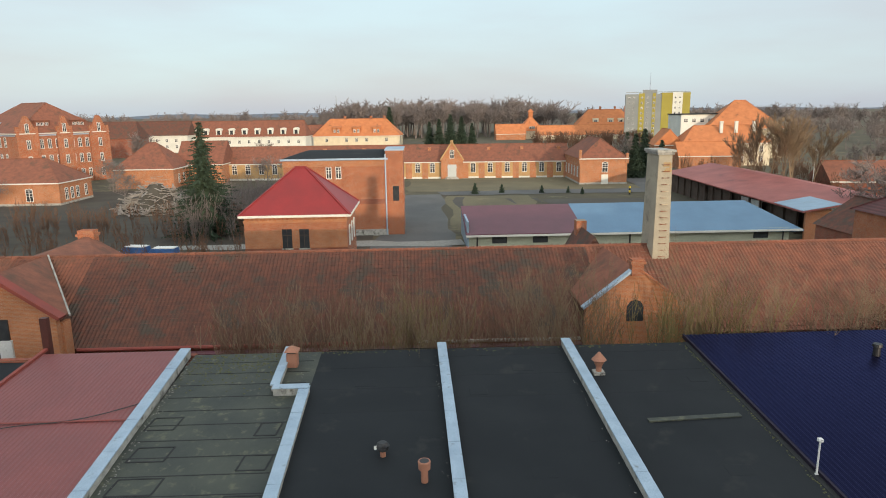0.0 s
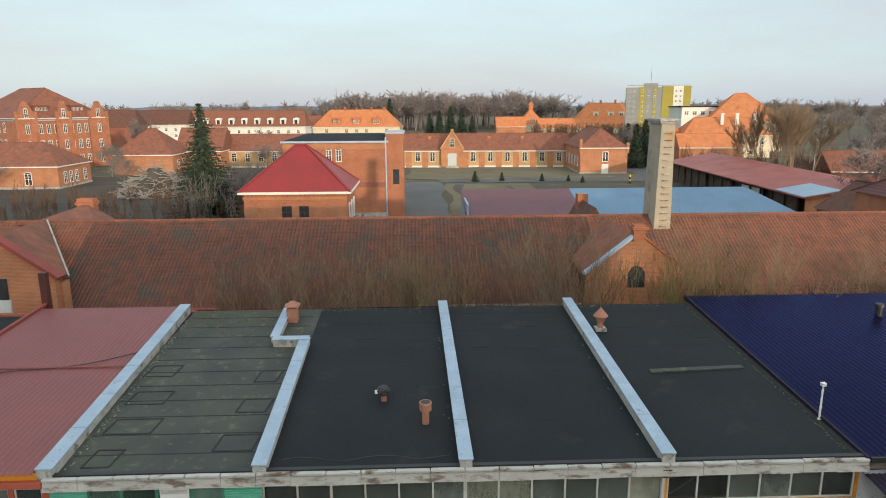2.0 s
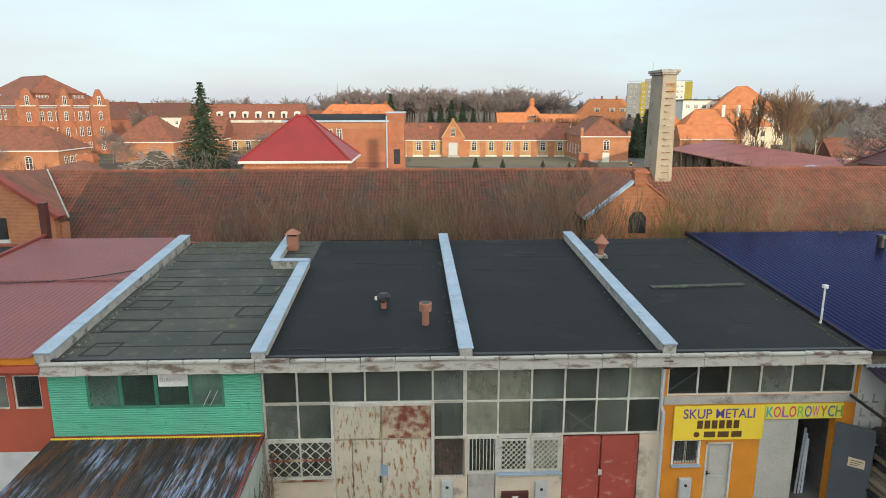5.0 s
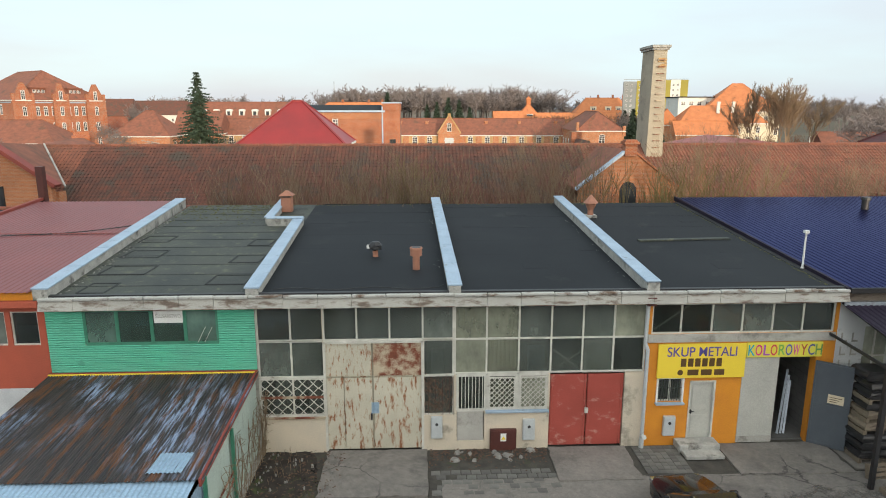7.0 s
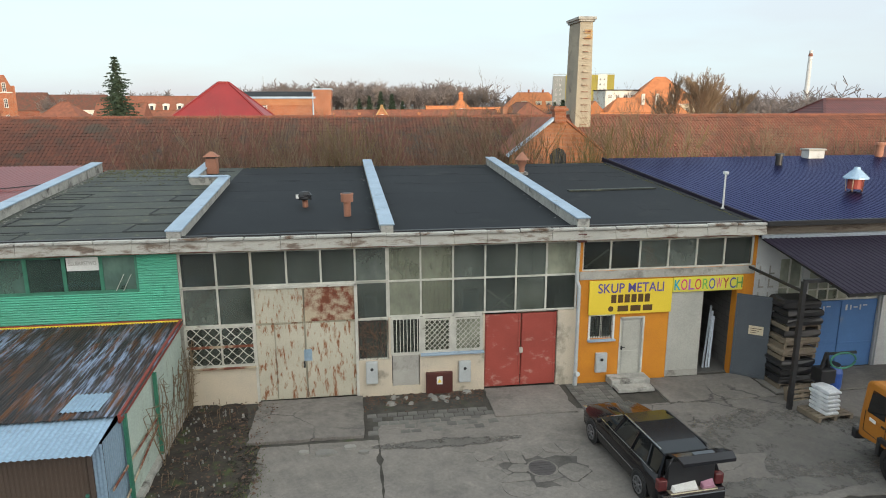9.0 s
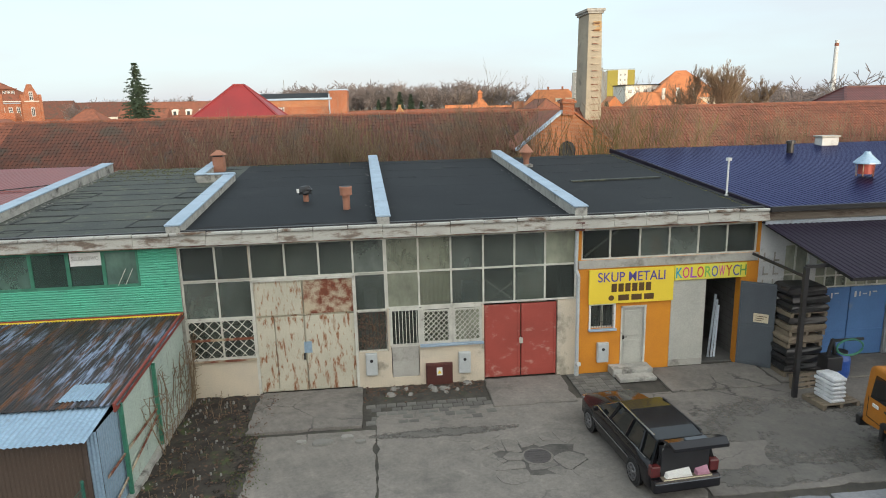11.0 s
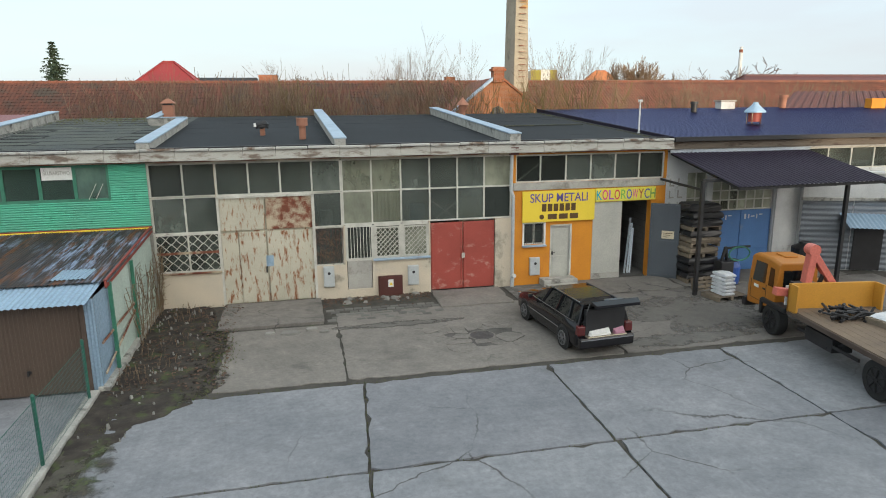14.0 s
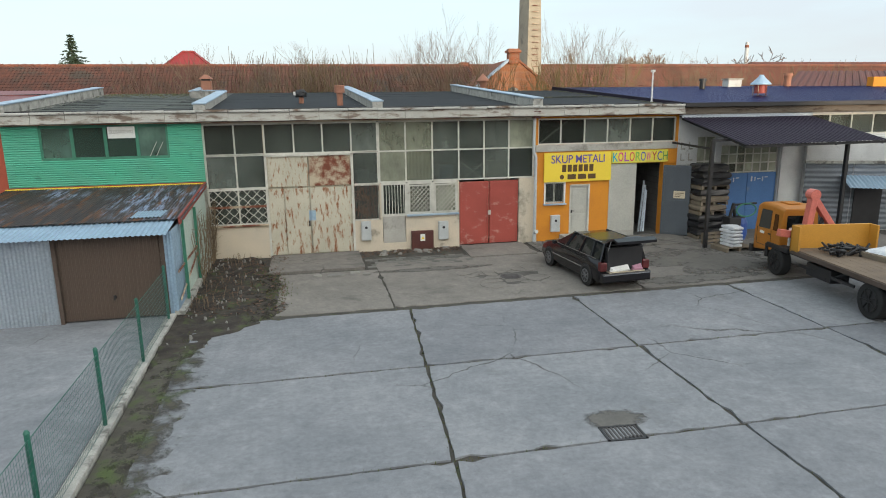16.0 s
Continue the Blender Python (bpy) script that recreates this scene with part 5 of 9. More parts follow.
part("rear_gable", Geo().solid([(13.2, 29.0, 4), (18.0, 29.0, 4), (15.6, 29.0, 8.2)], [(13.2, 34.5, 4), (18.0, 34.5, 4), (15.6, 34.5, 8.2)]), M_TILE, row_house)
part("rear_pier", Geo().box(15.2, 16.0, 33.0, 33.8, 6.0, 8.7), M_BRICK, row_house)
part("gutter", Geo().tube((-17.2, 19.5, 3.98), (2.6, 19.5, 3.94), 0.11, n=8), M_REDTRIM, row_house)
part("gutter", Geo().tube((2.6, 19.5, 3.94), (12.3, 19.5, 3.9), 0.11, n=8), M_PLASTER_GREY, row_house)
part("roof_strip", Geo().box(-17, 12.3, 18.9, 19.45, 3.6, 3.75), M_MAROONROOF, row_house)

chim = thing("tall_chimney", "tall square rendered chimney with iron climbing rungs", "chimney", pose(19.07, 25.2, 5.70, 0, 0, 0))
part("shaft", Geo().solid([(-0.60, 0, 0), (0.60, 0, 0), (0.60, 2.4, 0), (-0.60, 2.4, 0)], [(-0.45, 0.1, 8.6), (0.46, 0.1, 8.6), (0.46, 2.3, 8.6), (-0.45, 2.3, 8.6)]), M_CHIMNEY, chim, bevel=0.03)
part("cap", Geo().box(-0.55, 0.56, -0.02, 2.42, 8.6, 8.74).box(-0.63, 0.64, -0.1, 2.5, 8.74, 8.92), M_COPING_BASE, chim, bevel=0.02)
cr = random.Random(19)
for k in range(7):
    for q in range(3):
        if cr.random() < 0.25:
            continue
        x, z = -0.12 + q * 0.17 + 0.08 * (k % 2), 7.45 + k * 0.095
        part("brick", Geo().box(x, x + 0.155, 0.05 + cr.uniform(0, 0.015), 0.11, z, z + 0.078), M_BRICK_YELLOW, chim)
for i in range(17):
    z = 0.9 + i * 0.44
    y = 0.1 * z / 8.6
    part("rung", Geo().box(-0.20, 0.26, y - 0.16, y - 0.12, z, z + 0.05).box(-0.20, -0.16, y - 0.15, y + 0.02, z, z + 0.05).box(0.22, 0.26, y - 0.15, y + 0.02, z, z + 0.05), M_RUSTPANEL, chim)

# ---- neighbours of the workshop ----
left_b = thing("red_workshop", "neighbouring workshop with red render and a red sheet roof", "building")
part("wall", Geo().wall(-30.0, -8.1, 2.3, 4.9, 0.0, 0.28, [(-9.15, -8.35, 3.66, 4.72), (-10.4, -9.3, 3.66, 4.72)]), M_REDWALL, left_b)
part("lower_wall", Geo().box(-30.0, -8.1, 0.0, 0.26, -0.1, 2.3), M_WHITEWASH, left_b)
glazing(left_b, [-9.15, -8.35], [3.66, 4.72], 0.08, M_GLASS, 0.09)
glazing(left_b, [-10.4, -9.3], [3.66, 4.72], 0.08, M_GLASS, 0.09)
part("fascia", Geo().box(-30, -8.12, -0.35, 0.0, 4.92, 5.12), M_REDWALL, left_b, bevel=0.02)
part("fascia", Geo().box(-30, -8.12, -0.22, 0.0, 5.12, 5.36), M_ORANGE, left_b, bevel=0.02)
part("roof", Geo().sheet((-15.3, -0.4, 5.40), (-8.3, -0.4, 5.40), (-8.6, 13.0, 6.16), (-15.3, 13.0, 6.16), 35, 0.015, flat=True), M_PINK, left_b, "red ribbed sheet roof")
part("roof_deck", Geo().box(-15.2, -8.4, 0, 13.2, 4.9, 5.3), M_INDOOR_SHADE, left_b)
part("sheet_lap", Geo().box(-15.25, -8.35, 6.4, 6.5, 5.835, 5.85), M_REDTRIM, left_b)
part("verge", Geo().beam((-15.35, -0.4, 5.45), (-15.35, 13.5, 6.25), 0.16, 0.12), M_REDTRIM, left_b)
part("rear_wall", Geo().box(-30, -8.1, 13.0, 13.3, -0.1, 5.9), M_BRICK_DARK, left_b)
part("roof", Geo().solid([(-30, -0.2, 4.9), (-15.4, -0.2, 4.9), (-15.4, 13.4, 5.6), (-30, 13.4, 5.6)], [(-30, -0.2, 5.1), (-15.4, -0.2, 5.1), (-15.4, 13.4, 5.8), (-30, 13.4, 5.8)]), M_BITUMEN, left_b, "dark felt roof")
vp = thing("vent_pipe", "rusty brown steel flue pipe on the red roof", "pipe", pose(-15.35, 13.6, 0))
part("pipe", Geo().box(-0.16, 0.16, -0.16, 0.16, 0.0, 7.8), M_BROWNBOX, vp)
part("collar", Geo().box(-0.2, 0.2, -0.2, 0.2, 5.6, 5.75), M_RUSTPANEL, vp)

right_b = thing("violet_roof_workshop", "neighbouring workshop with a violet ribbed sheet roof", "building")
part("roof", Geo().sheet((16.02, -0.30, 5.20), (46, -0.30, 5.20), (46, 13.5, 6.12), (16.02, 13.5, 6.12), 140, 0.012, flat=True), M_NAVY, right_b, "glossy violet ribbed sheet roof")
part("roof_deck", Geo().box(16.2, 45.9, 0, 13.2, 4.95, 5.15), M_INDOOR_SHADE, right_b)
part("fascia", Geo().box(16.05, 46, -0.36, -0.28, 5.08, 5.24), M_BLACK, right_b)
part("verge", Geo().beam((15.98, -0.3, 5.16), (15.98, 13.5, 6.08), 0.10, 0.2), M_CANOPY, right_b)
part("verge_mortar", Geo().beam((15.84, 0.0, 5.12), (15.84, 12.9, 5.93), 0.2, 0.1), M_FELT_PATCH, right_b)
part("cornice", Geo().box(16.05, 46, -0.22, 0.0, 4.80, 5.06), M_ROTTEN, right_b, "dark rotten cornice boards")
part("wall", Geo().wall(16.0, 46, -0.3, 4.9, 0.0, 0.3, [(16.9, 17.75, 2.0, 3.9), (18.0, 20.75, -0.3, 3.55), (21.95, 45, 3.85, 4.72)]), M_WHITEWASH, right_b, "patchy whitewashed wall")
part("rear_wall", Geo().box(16, 46, 13.0, 13.3, -0.1, 5.9), M_BRICK_DARK, right_b)
part("inner_wall", Geo().box(16.2, 45.9, 3.0, 3.2, -0.1, 4.9), M_INDOOR_SHADE, right_b)
glazing(right_b, [21.98 + 1.09 * i for i in range(22)], [3.88, 4.69], 0.1, M_GLASS)
glazing(right_b, [18.05 + 0.378 * i for i in range(8)], [2.4, 2.78, 3.15, 3.52], 0.12, M_GLASS_PALE, 0.045, label="barred steel window over the blue gate")
glazing(right_b, [16.9, 17.32, 17.75], [2.0, 2.9, 3.9], 0.12, M_GLASS_PALE, 0.05)
M_BLUEGATE = rust_mat("blue_gate_paint", (0.085, 0.20, 0.44), (0.16, 0.22, 0.30), 0.2, (1, 1, 1), 1.4)
for x0, x1 in ((18.02, 19.36), (19.39, 20.73)):
    leaf = part("gate_leaf", Geo().box(x0, x1, 0.08, 0.14, -0.25, 2.36).box(x0 + 0.05, x1 - 0.05, 0.06, 0.08, 0.8, 0.86).box(x0 + 0.05, x1 - 0.05, 0.06, 0.08, -0.15, -0.1), M_BLUEGATE, right_b, "blue painted steel gate leaf", bevel=0.008)
    part("graffito", Geo().box(x0 + 0.15, x0 + 0.22, 0.07, 0.078, 2.0, 2.2).box(x0 + 0.32, x0 + 0.37, 0.07, 0.078, 2.02, 2.18).box(x0 + 0.45, x0 + 0.6, 0.07, 0.078, 2.08, 2.12).box(x0 + 0.68, x0 + 0.73, 0.07, 0.078, 2.0, 2.18).box(x0 + 0.8, x0 + 0.95, 0.07, 0.078, 2.14, 2.18), M_WHITEWASH, leaf)
for x in (16.15, 16.5):
    for k in range(3):
        part("painted_mark", Geo().box(x, x + 0.2, -0.008, 0.0, 2.5 + 0.45 * k, 2.56 + 0.45 * k).box(x, x + 0.05, -0.008, 0.0, 2.5 + 0.45 * k, 2.8 + 0.45 * k), M_PLASTER_GREY, right_b)
part("pier", Geo().box(20.8, 21.7, -0.06, 0.0, -0.3, 4.7), M_WHITEWASH, right_b, "whitewashed pier")

can = thing("lean_to_canopy", "maroon ribbed sheet canopy on slim black posts", "canopy")
part("sheet", Geo().sheet((16.4, -3.65, 3.80), (22.3, -3.65, 3.84), (21.9, -0.05, 4.68), (15.93, -0.05, 4.72), 33, 0.016, flat=True), M_CANOPY, can)
part("edge_beam", Geo().beam((16.42, -3.55, 3.74), (22.25, -3.55, 3.78), 0.07, 0.09), M_BLACK, can)
part("edge_beam", Geo().beam((15.7, -2.7, 3.93), (22.1, -2.7, 3.96), 0.08, 0.1), M_BLACK, can)
for x in (16.45, 18.3, 20.1, 22.1):
    part("rafter", Geo().beam((x, -3.6, 3.745), (x - 0.3, 0, 4.62), 0.06, 0.08), M_BLACK, can)
for x in (15.72, 21.45):
    part("post", Geo().box(x - 0.06, x + 0.06, -2.76, -2.64, -0.05, 3.92), M_BLACK, can)
part("tie_rail", Geo().beam((15.72, -2.7, 3.62), (15.75, -0.02, 3.70), 0.05, 0.08), M_BLACK, can)
part("flashing", Geo().box(15.95, 21.9, -0.26, -0.225, 4.66, 4.78), M_GALV, can)

# grey clad shed beyond the canopy
gs = thing("grey_clad_shed", "low shed clad in grey ribbed sheets with a white upper wall", "shed", pose(21.75, -0.35, 0, 0, 0, -22))
part("wall", Geo().box(0.0, 11, 0.0, 0.3, -0.1, 3.75), M_WHITEWASH, gs)
for k in range(6):
    part("cladding", Geo().sheet((1.85 * k, -0.03, 0.0), (1.85 * k, -0.03, 2.72), (1.85 * k + 1.82, -0.03, 2.72), (1.85 * k + 1.82, -0.03, 0.0), 13, -0.03), M_SHEDGREY, gs, "grey horizontally ribbed cladding")
part("capping", Geo().box(-0.05, 11.05, -0.14, 0.0, 2.72, 2.84), M_COPING_BASE, gs, "weathered ledge over the cladding", bevel=0.01)
part("door", Geo().box(1.95, 3.0, -0.10, -0.04, 0.0, 2.0), M_BLACK, gs, "dark doorway leaf", bevel=0.01)
part("awning", Geo().sheet((1.35, -1.15, 1.84), (3.3, -1.15, 1.80), (3.3, -0.05, 2.20), (1.35, -0.05, 2.24), 12, 0.03), M_GALV_BLUE, gs, "small corrugated awning")
for x in (1.5, 4.1, 7.0):
    part("stanchion", Geo().box(x, x + 0.09, -0.11, -0.04, 0, 2.72), M_BLACK, gs)
part("eave_trim", Geo().box(-0.1, 11.1, -0.1, 0.32, 3.75, 3.84), M_WHITEWASH, gs, bevel=0.01)
bt = thing("black_tank", "black plastic water tank standing by the shed", "tank", pose(20.95, -1.6, 0))
part("drum", Geo().tube((0, 0, 0), (0, 0, 1.15), 0.45, 0.45, 20).tube((0, 0, 1.15), (0, 0, 1.3), 0.45, 0.2, 20), M_BLACK, bt, smooth=False)
part("lid", Geo().tube((0, 0, 1.3), (0, 0, 1.36), 0.22, 0.2, 16), M_BLACK, bt)

# brown lean-to and maroon-tiled barn at the far right
bh = thing("brown_sheet_barn", "barn with a rusty brown sheet roof and ochre boards", "barn")
part("roof", Geo().sheet((30.2, 12.0, 5.65), (44, 12.0, 5.65), (44, 14.2, 7.05), (33.2, 14.2, 7.05), 22, 0.05, flat=True), M_BROWNBOX, bh)
part("wall", Geo().box(30.8, 44, 12.3, 20, -0.1, 5.5), M_BRICK_DARK, bh)
part("end_boards", Geo().box(36.6, 37.6, 11.7, 12.2, 4.6, 6.6), M_ORANGE, bh)
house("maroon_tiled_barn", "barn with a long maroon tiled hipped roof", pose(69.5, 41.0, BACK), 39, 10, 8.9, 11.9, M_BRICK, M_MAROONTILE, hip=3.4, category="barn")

# ---- sheet-metal garage ----
gar = thing("sheet_metal_garage", "lean-to garage of corrugated sheets with a rusty roof", "garage")
rs = random.Random(21)
for i in range(8):
    x0 = -8.2 + i * 0.775
    z = rs.uniform(0, 0.012)
    part("roof_sheet", Geo().sheet((x0, -5.45 + rs.uniform(-0.04, 0.04), 2.40 + z), (x0 + 0.80, -5.45, 2.40 + z), (x0 + 0.80, -0.02, 2.72 + z), (x0, -0.02, 2.72 + z), 10, 0.03), M_RUSTROOF, gar)
part("patch_sheet", Geo().sheet((-3.35, -5.2, 2.45), (-2.55, -5.2, 2.45), (-2.5, -4.4, 2.50), (-3.3, -4.4, 2.50), 8, 0.03), M_GALV_BLUE, gar, "newer galvanised patch sheet")
for i in range(7):
    x0 = -8.2 + i * 0.86
    part("front_roof_sheet", Geo().sheet((x0, -6.75, 2.24), (x0 + 0.88, -6.75, 2.24), (x0 + 0.88, -5.25, 2.385), (x0, -5.25, 2.385), 7, 0.025), M_GALV_BLUE, gar)
part("verge_board", Geo().beam((-2.03, -5.5, 2.38), (-2.03, 0, 2.70), 0.05, 0.2), M_REDTRIM, gar, "red-painted verge board")
part("ridge_trim", Geo().box(-8.2, -2.0, -0.1, -0.03, 2.70, 2.80), M_REDTRIM, gar)
part("foam_strip", Geo().box(-8.2, -2.0, -0.14, -0.1, 2.72, 2.77), M_YELLOW, gar)
part("front_wall", Geo().sheet((-8.2, -6.32, 0.0), (-4.92, -6.32, 0.0), (-4.92, -6.32, 2.27), (-8.2, -6.32, 2.27), 36, 0.018), M_GALV, gar, "galvanised corrugated front wall")
part("front_wall", Geo().sheet((-2.34, -6.32, 0.0), (-2.1, -6.32, 0.0), (-2.1, -6.32, 2.27), (-2.34, -6.32, 2.27), 3, 0.018), M_GALV_BLUE, gar)
door = part("garage_door", Geo().sheet((-4.82, -6.30, 0.05), (-2.42, -6.30, 0.05), (-2.42, -6.30, 2.16), (-4.82, -6.30, 2.16), 26, 0.014, flat=True), M_GARAGE, gar, "brown ribbed up-and-over garage door")
part("handle", Geo().tube((-3.6, -6.31, 0.62), (-3.6, -6.38, 0.62), 0.045, 0.03, 10).box(-3.62, -3.58, -6.41, -6.37, 0.56, 0.68), M_BLACK, door)
for x in (-4.92, -2.40):
    part("door_post", Geo().box(x, x + 0.09, -6.38, -6.26, 0, 2.25), M_DARKWOOD, gar)
part("door_head", Geo().box(-4.92, -2.31, -6.38, -6.26, 2.17, 2.26), M_DARKWOOD, gar)
for i in range(5):
    y0 = -6.3 + i * 1.26
    part("side_sheet", Geo().sheet((-2.1, y0 + 1.25, 0.1), (-2.1, y0, 0.1), (-2.1, y0, 2.28 + 0.05 * i), (-2.1, y0 + 1.25, 2.28 + 0.05 * i), 12, 0.016), M_GALV_BLUE if i == 0 else M_MINT, gar)
for y in (-5.25, -3.0):
    part("corner_post", Geo().box(-2.06, -1.98, y, y + 0.08, 0, 2.36), M_GREENPAINT, gar)
part("side_rail", Geo().beam((-2.04, -6.2, 1.15), (-2.04, -2.4, 1.15), 0.03, 0.05).beam((-2.04, -6.2, 0.4), (-2.04, -3.0, 0.95), 0.03, 0.05), M_RUSTPANEL, gar)
part("body", Geo().box(-8.1, -2.14, -6.2, -0.02, 0.0, 0.08).box(-8.15, -8.1, -6.3, 0, 0, 2.3), M_INDOOR_SHADE, gar)
part("plinth", Geo().box(-2.2, -1.95, -6.4, 0, -0.05, 0.14), M_COPING_BASE, gar)

# ---- fence and its kerb ----
kerb = tagged(part("kerb", Geo().box(-2.38, -2.16, -32, -6.4, -0.1, 0.10), M_COPING_BASE, bevel=0.02), "weathered concrete kerb under the wire fence", "kerb", kind="structure")
fence = thing("wire_fence", "green welded wire fence on green steel posts", "fence")
for k in range(9):
    y = -6.85 - 2.87 * k
    p = part("post", Geo().tube((-2.27, y, 0.05), (-2.27, y, 1.46), 0.035, n=10), M_FENCE, fence)
    part("cap", Geo().tube((-2.27, y, 1.46), (-2.27, y, 1.5), 0.042, 0.02, 10), M_FENCE, p)
wire = Geo()
for k in range(8):
    y0, y1 = -6.85 - 2.87 * k, -9.72 - 2.87 * k
    for i in range(14):
        z = 0.14 + i * 0.095
        wire.beam((-2.25, y0, z), (-2.25, y1, z), 0.005, 0.005)
    for i in range(41):
        y = y0 + (y1 - y0) * i / 41
        wire.beam((-2.25, y, 0.12), (-2.25, y + 0.001, 1.38), 0.004, 0.004)
part("wire_mesh", wire, M_WIRE, fence)["kind"] = "stuff"
part("stay_wire", Geo().tube((-2.25, -6.85, 1.38), (-2.25, -29.8, 1.38), 0.006, n=5), M_FENCE, fence)

# ---- doors, gates and fittings of the workshop ----
gate = part("steel_gate", Geo().box(0.02, 3.03, 0.12, 0.16, 0.0, 3.6), M_RUSTGATE, shop, "tall cream steel gate streaked with rust")
for x0, x1, z0, z1, m in ((0.05, 1.46, 2.50, 3.58, M_RUSTGATE), (1.50, 2.98, 2.50, 3.58, M_RUSTPANEL), (0.05, 0.58, 0.04, 2.44, M_RUSTGATE), (0.60, 1.46, 0.04, 2.44, M_RUSTGATE), (1.50, 2.98, 0.04, 2.44, M_RUSTGATE)):
    part("gate_panel", Geo().box(x0, x1, 0.04, 0.12, z0, z1), m, gate, bevel=0.01)
part("gate_frame", Geo().box(-0.02, 0.05, -0.02, 0.14, 0, 3.64).box(2.98, 3.06, -0.02, 0.14, 0, 3.64).box(0.0, 3.05, -0.02, 0.14, 3.58, 3.66), M_FRAME, gate)
part("handle", Geo().box(1.40, 1.45, -0.03, 0.04, 1.05, 1.25), M_BLACK, gate)
part("paint_spot", Geo().box(1.42, 1.66, 0.03, 0.039, 1.25, 1.62), M_GALV_BLUE, gate)
for x0, x1 in ((7.02, 8.17), (8.20, 9.34)):
    leaf = part("gate_leaf", Geo().box(x0, x1, 0.05, 0.12, 0.03, 2.44).box(x0 + 0.02, x0 + 0.08, 0.03, 0.05, 0.05, 2.42).box(x1 - 0.08, x1 - 0.02, 0.03, 0.05, 0.05, 2.42), M_REDGATE, shop, "worn red painted gate leaf", bevel=0.006)
    part("hinge", Geo().tube((x0 + 0.04 if x0 < 8 else x1 - 0.04, 0.02, 1.95), (x0 + 0.04 if x0 < 8 else x1 - 0.04, 0.02, 2.1), 0.03), M_REDGATE, leaf)
part("latch", Geo().box(8.13, 8.24, -0.02, 0.05, 1.15, 1.32), M_FRAME, shop)


def lattice(parent, x0, x1, z0, z1, y, nx, nz, material):
    """A welded grille of lozenges in a frame."""
    gg = Geo()
    dx, dz = (x1 - x0) / nx, (z1 - z0) / nz
    for i in range(nx):
        for j in range(nz):
            cx, cz = x0 + dx * (i + 0.5), z0 + dz * (j + 0.5)
            pts = [(cx + dx * 0.5 * a, cz + dz * 0.5 * b) for a, b in ((-1, 0), (-0.35, 0.75), (0, 1), (0.35, 0.75), (1, 0), (0.35, -0.75), (0, -1), (-0.35, -0.75))]
            for (ax, az), (bx, bz) in zip(pts, pts[1:] + pts[:1]):
                gg.beam((ax, y, az), (bx, y, bz), 0.02, 0.02)
    for x in (x0, x1):
        gg.box(x - 0.02, x + 0.02, y - 0.02, y + 0.02, z0, z1)
    for z in (z0, z1):
        gg.box(x0, x1, y - 0.02, y + 0.02, z - 0.02, z + 0.02)
    return part("window_grille", gg, material, parent)


lattice(shop, -1.97, -0.02, 1.24, 2.46, -0.03, 6, 4, M_FRAME)
part("rusty_rail", Geo().box(-1.95, -0.04, -0.05, -0.03, 1.82, 1.90), M_RUSTPANEL, shop)
lattice(shop, 5.1, 5.9, 1.36, 2.38, 0.02, 5, 6, M_FRAME)
lattice(shop, 6.08, 6.88, 1.36, 2.38, 0.02, 5, 6, M_FRAME)
for i in range(8):
    part("window_bar", Geo().box(4.12 + i * 0.108, 4.14 + i * 0.108, 0.0, 0.02, 1.32, 2.44), M_FRAME, shop)
vines = Geo()
for i in range(60):
    a = Vector((3.1 + rs.uniform(0, 0.8), 0.02, rs.uniform(1.2, 2.3)))
    for _ in range(3):
        b = a + Vector((rs.uniform(-0.2, 0.2), rs.uniform(-0.03, 0.03), rs.uniform(-0.1, 0.25)))
        b.x = min(max(b.x, 3.05), 3.95)
        vines.tube(a, b, 0.006, 0.005, 4, False)
        a = b
tagged(part("dry_creeper", vines, M_TWIG, None), "leafless creeper caught behind a window grille", "creeper", kind="stuff")
for i in range(9):
    part("window_bar", Geo().box(3.08 + i * 0.11, 3.092 + i * 0.11, -0.01, 0.0, 1.2, 2.44), M_BROWNBOX, shop)
# curtains and stored things behind the glass
for x0, x1, z0, z1 in ((4.05, 4.98, 2.56, 4.7), (5.02, 5.98, 2.56, 4.7), (6.02, 6.9, 1.35, 2.4)):
    pts = [(x0 + (x1 - x0) * i / 24, 0.42 + 0.035 * math.sin(i * 1.9)) for i in range(25)]
    cg = Geo()
    for (ax, ay), (bx, by) in zip(pts, pts[1:]):
        cg.add([(ax, ay, z0), (bx, by, z0), (bx, by, z1), (ax, ay, z1)], [(0, 1, 2, 3)])
    tagged(part("curtain", cg, M_PLASTER_GREY), "limp pale curtain hanging behind a window", "curtain", group="workshop curtains")
for x, y, w, h, m in ((-1.4, 0.9, 0.5, 2.9, M_WHITEWASH), (3.5, 1.0, 0.4, 2.9, M_METERBOX), (6.7, 0.9, 0.5, 3.0, M_GALV_BLUE), (8.8, 1.1, 0.9, 3.1, M_CREAM), (-0.4, 0.8, 0.4, 2.0, M_WHITE)):
    cb = thing("storage_cupboard", "dusty cupboard standing behind the workshop glass", "cupboard", pose(x, y, 0.02), group="stored furniture")
    part("carcass", Geo().box(-w / 2, w / 2, -0.2, 0.2, 0, h), m, cb, bevel=0.01)
    part("door", Geo().box(-w / 2 + 0.03, w / 2 - 0.03, -0.225, -0.2, 0.05, h - 0.05), m, cb)
for a, b in (((7.3, 0.3, 2.6), (8.6, 0.35, 3.5)), ((7.1, 0.3, 3.2), (8.0, 0.3, 2.5)), ((10.3, 0.3, 3.8), (11.4, 0.3, 4.6))):
    tagged(part("leaning_batten", Geo().beam(a, b, 0.04, 0.05), M_FRAME), "pale batten leaning inside the window", "batten", group="leaning battens")

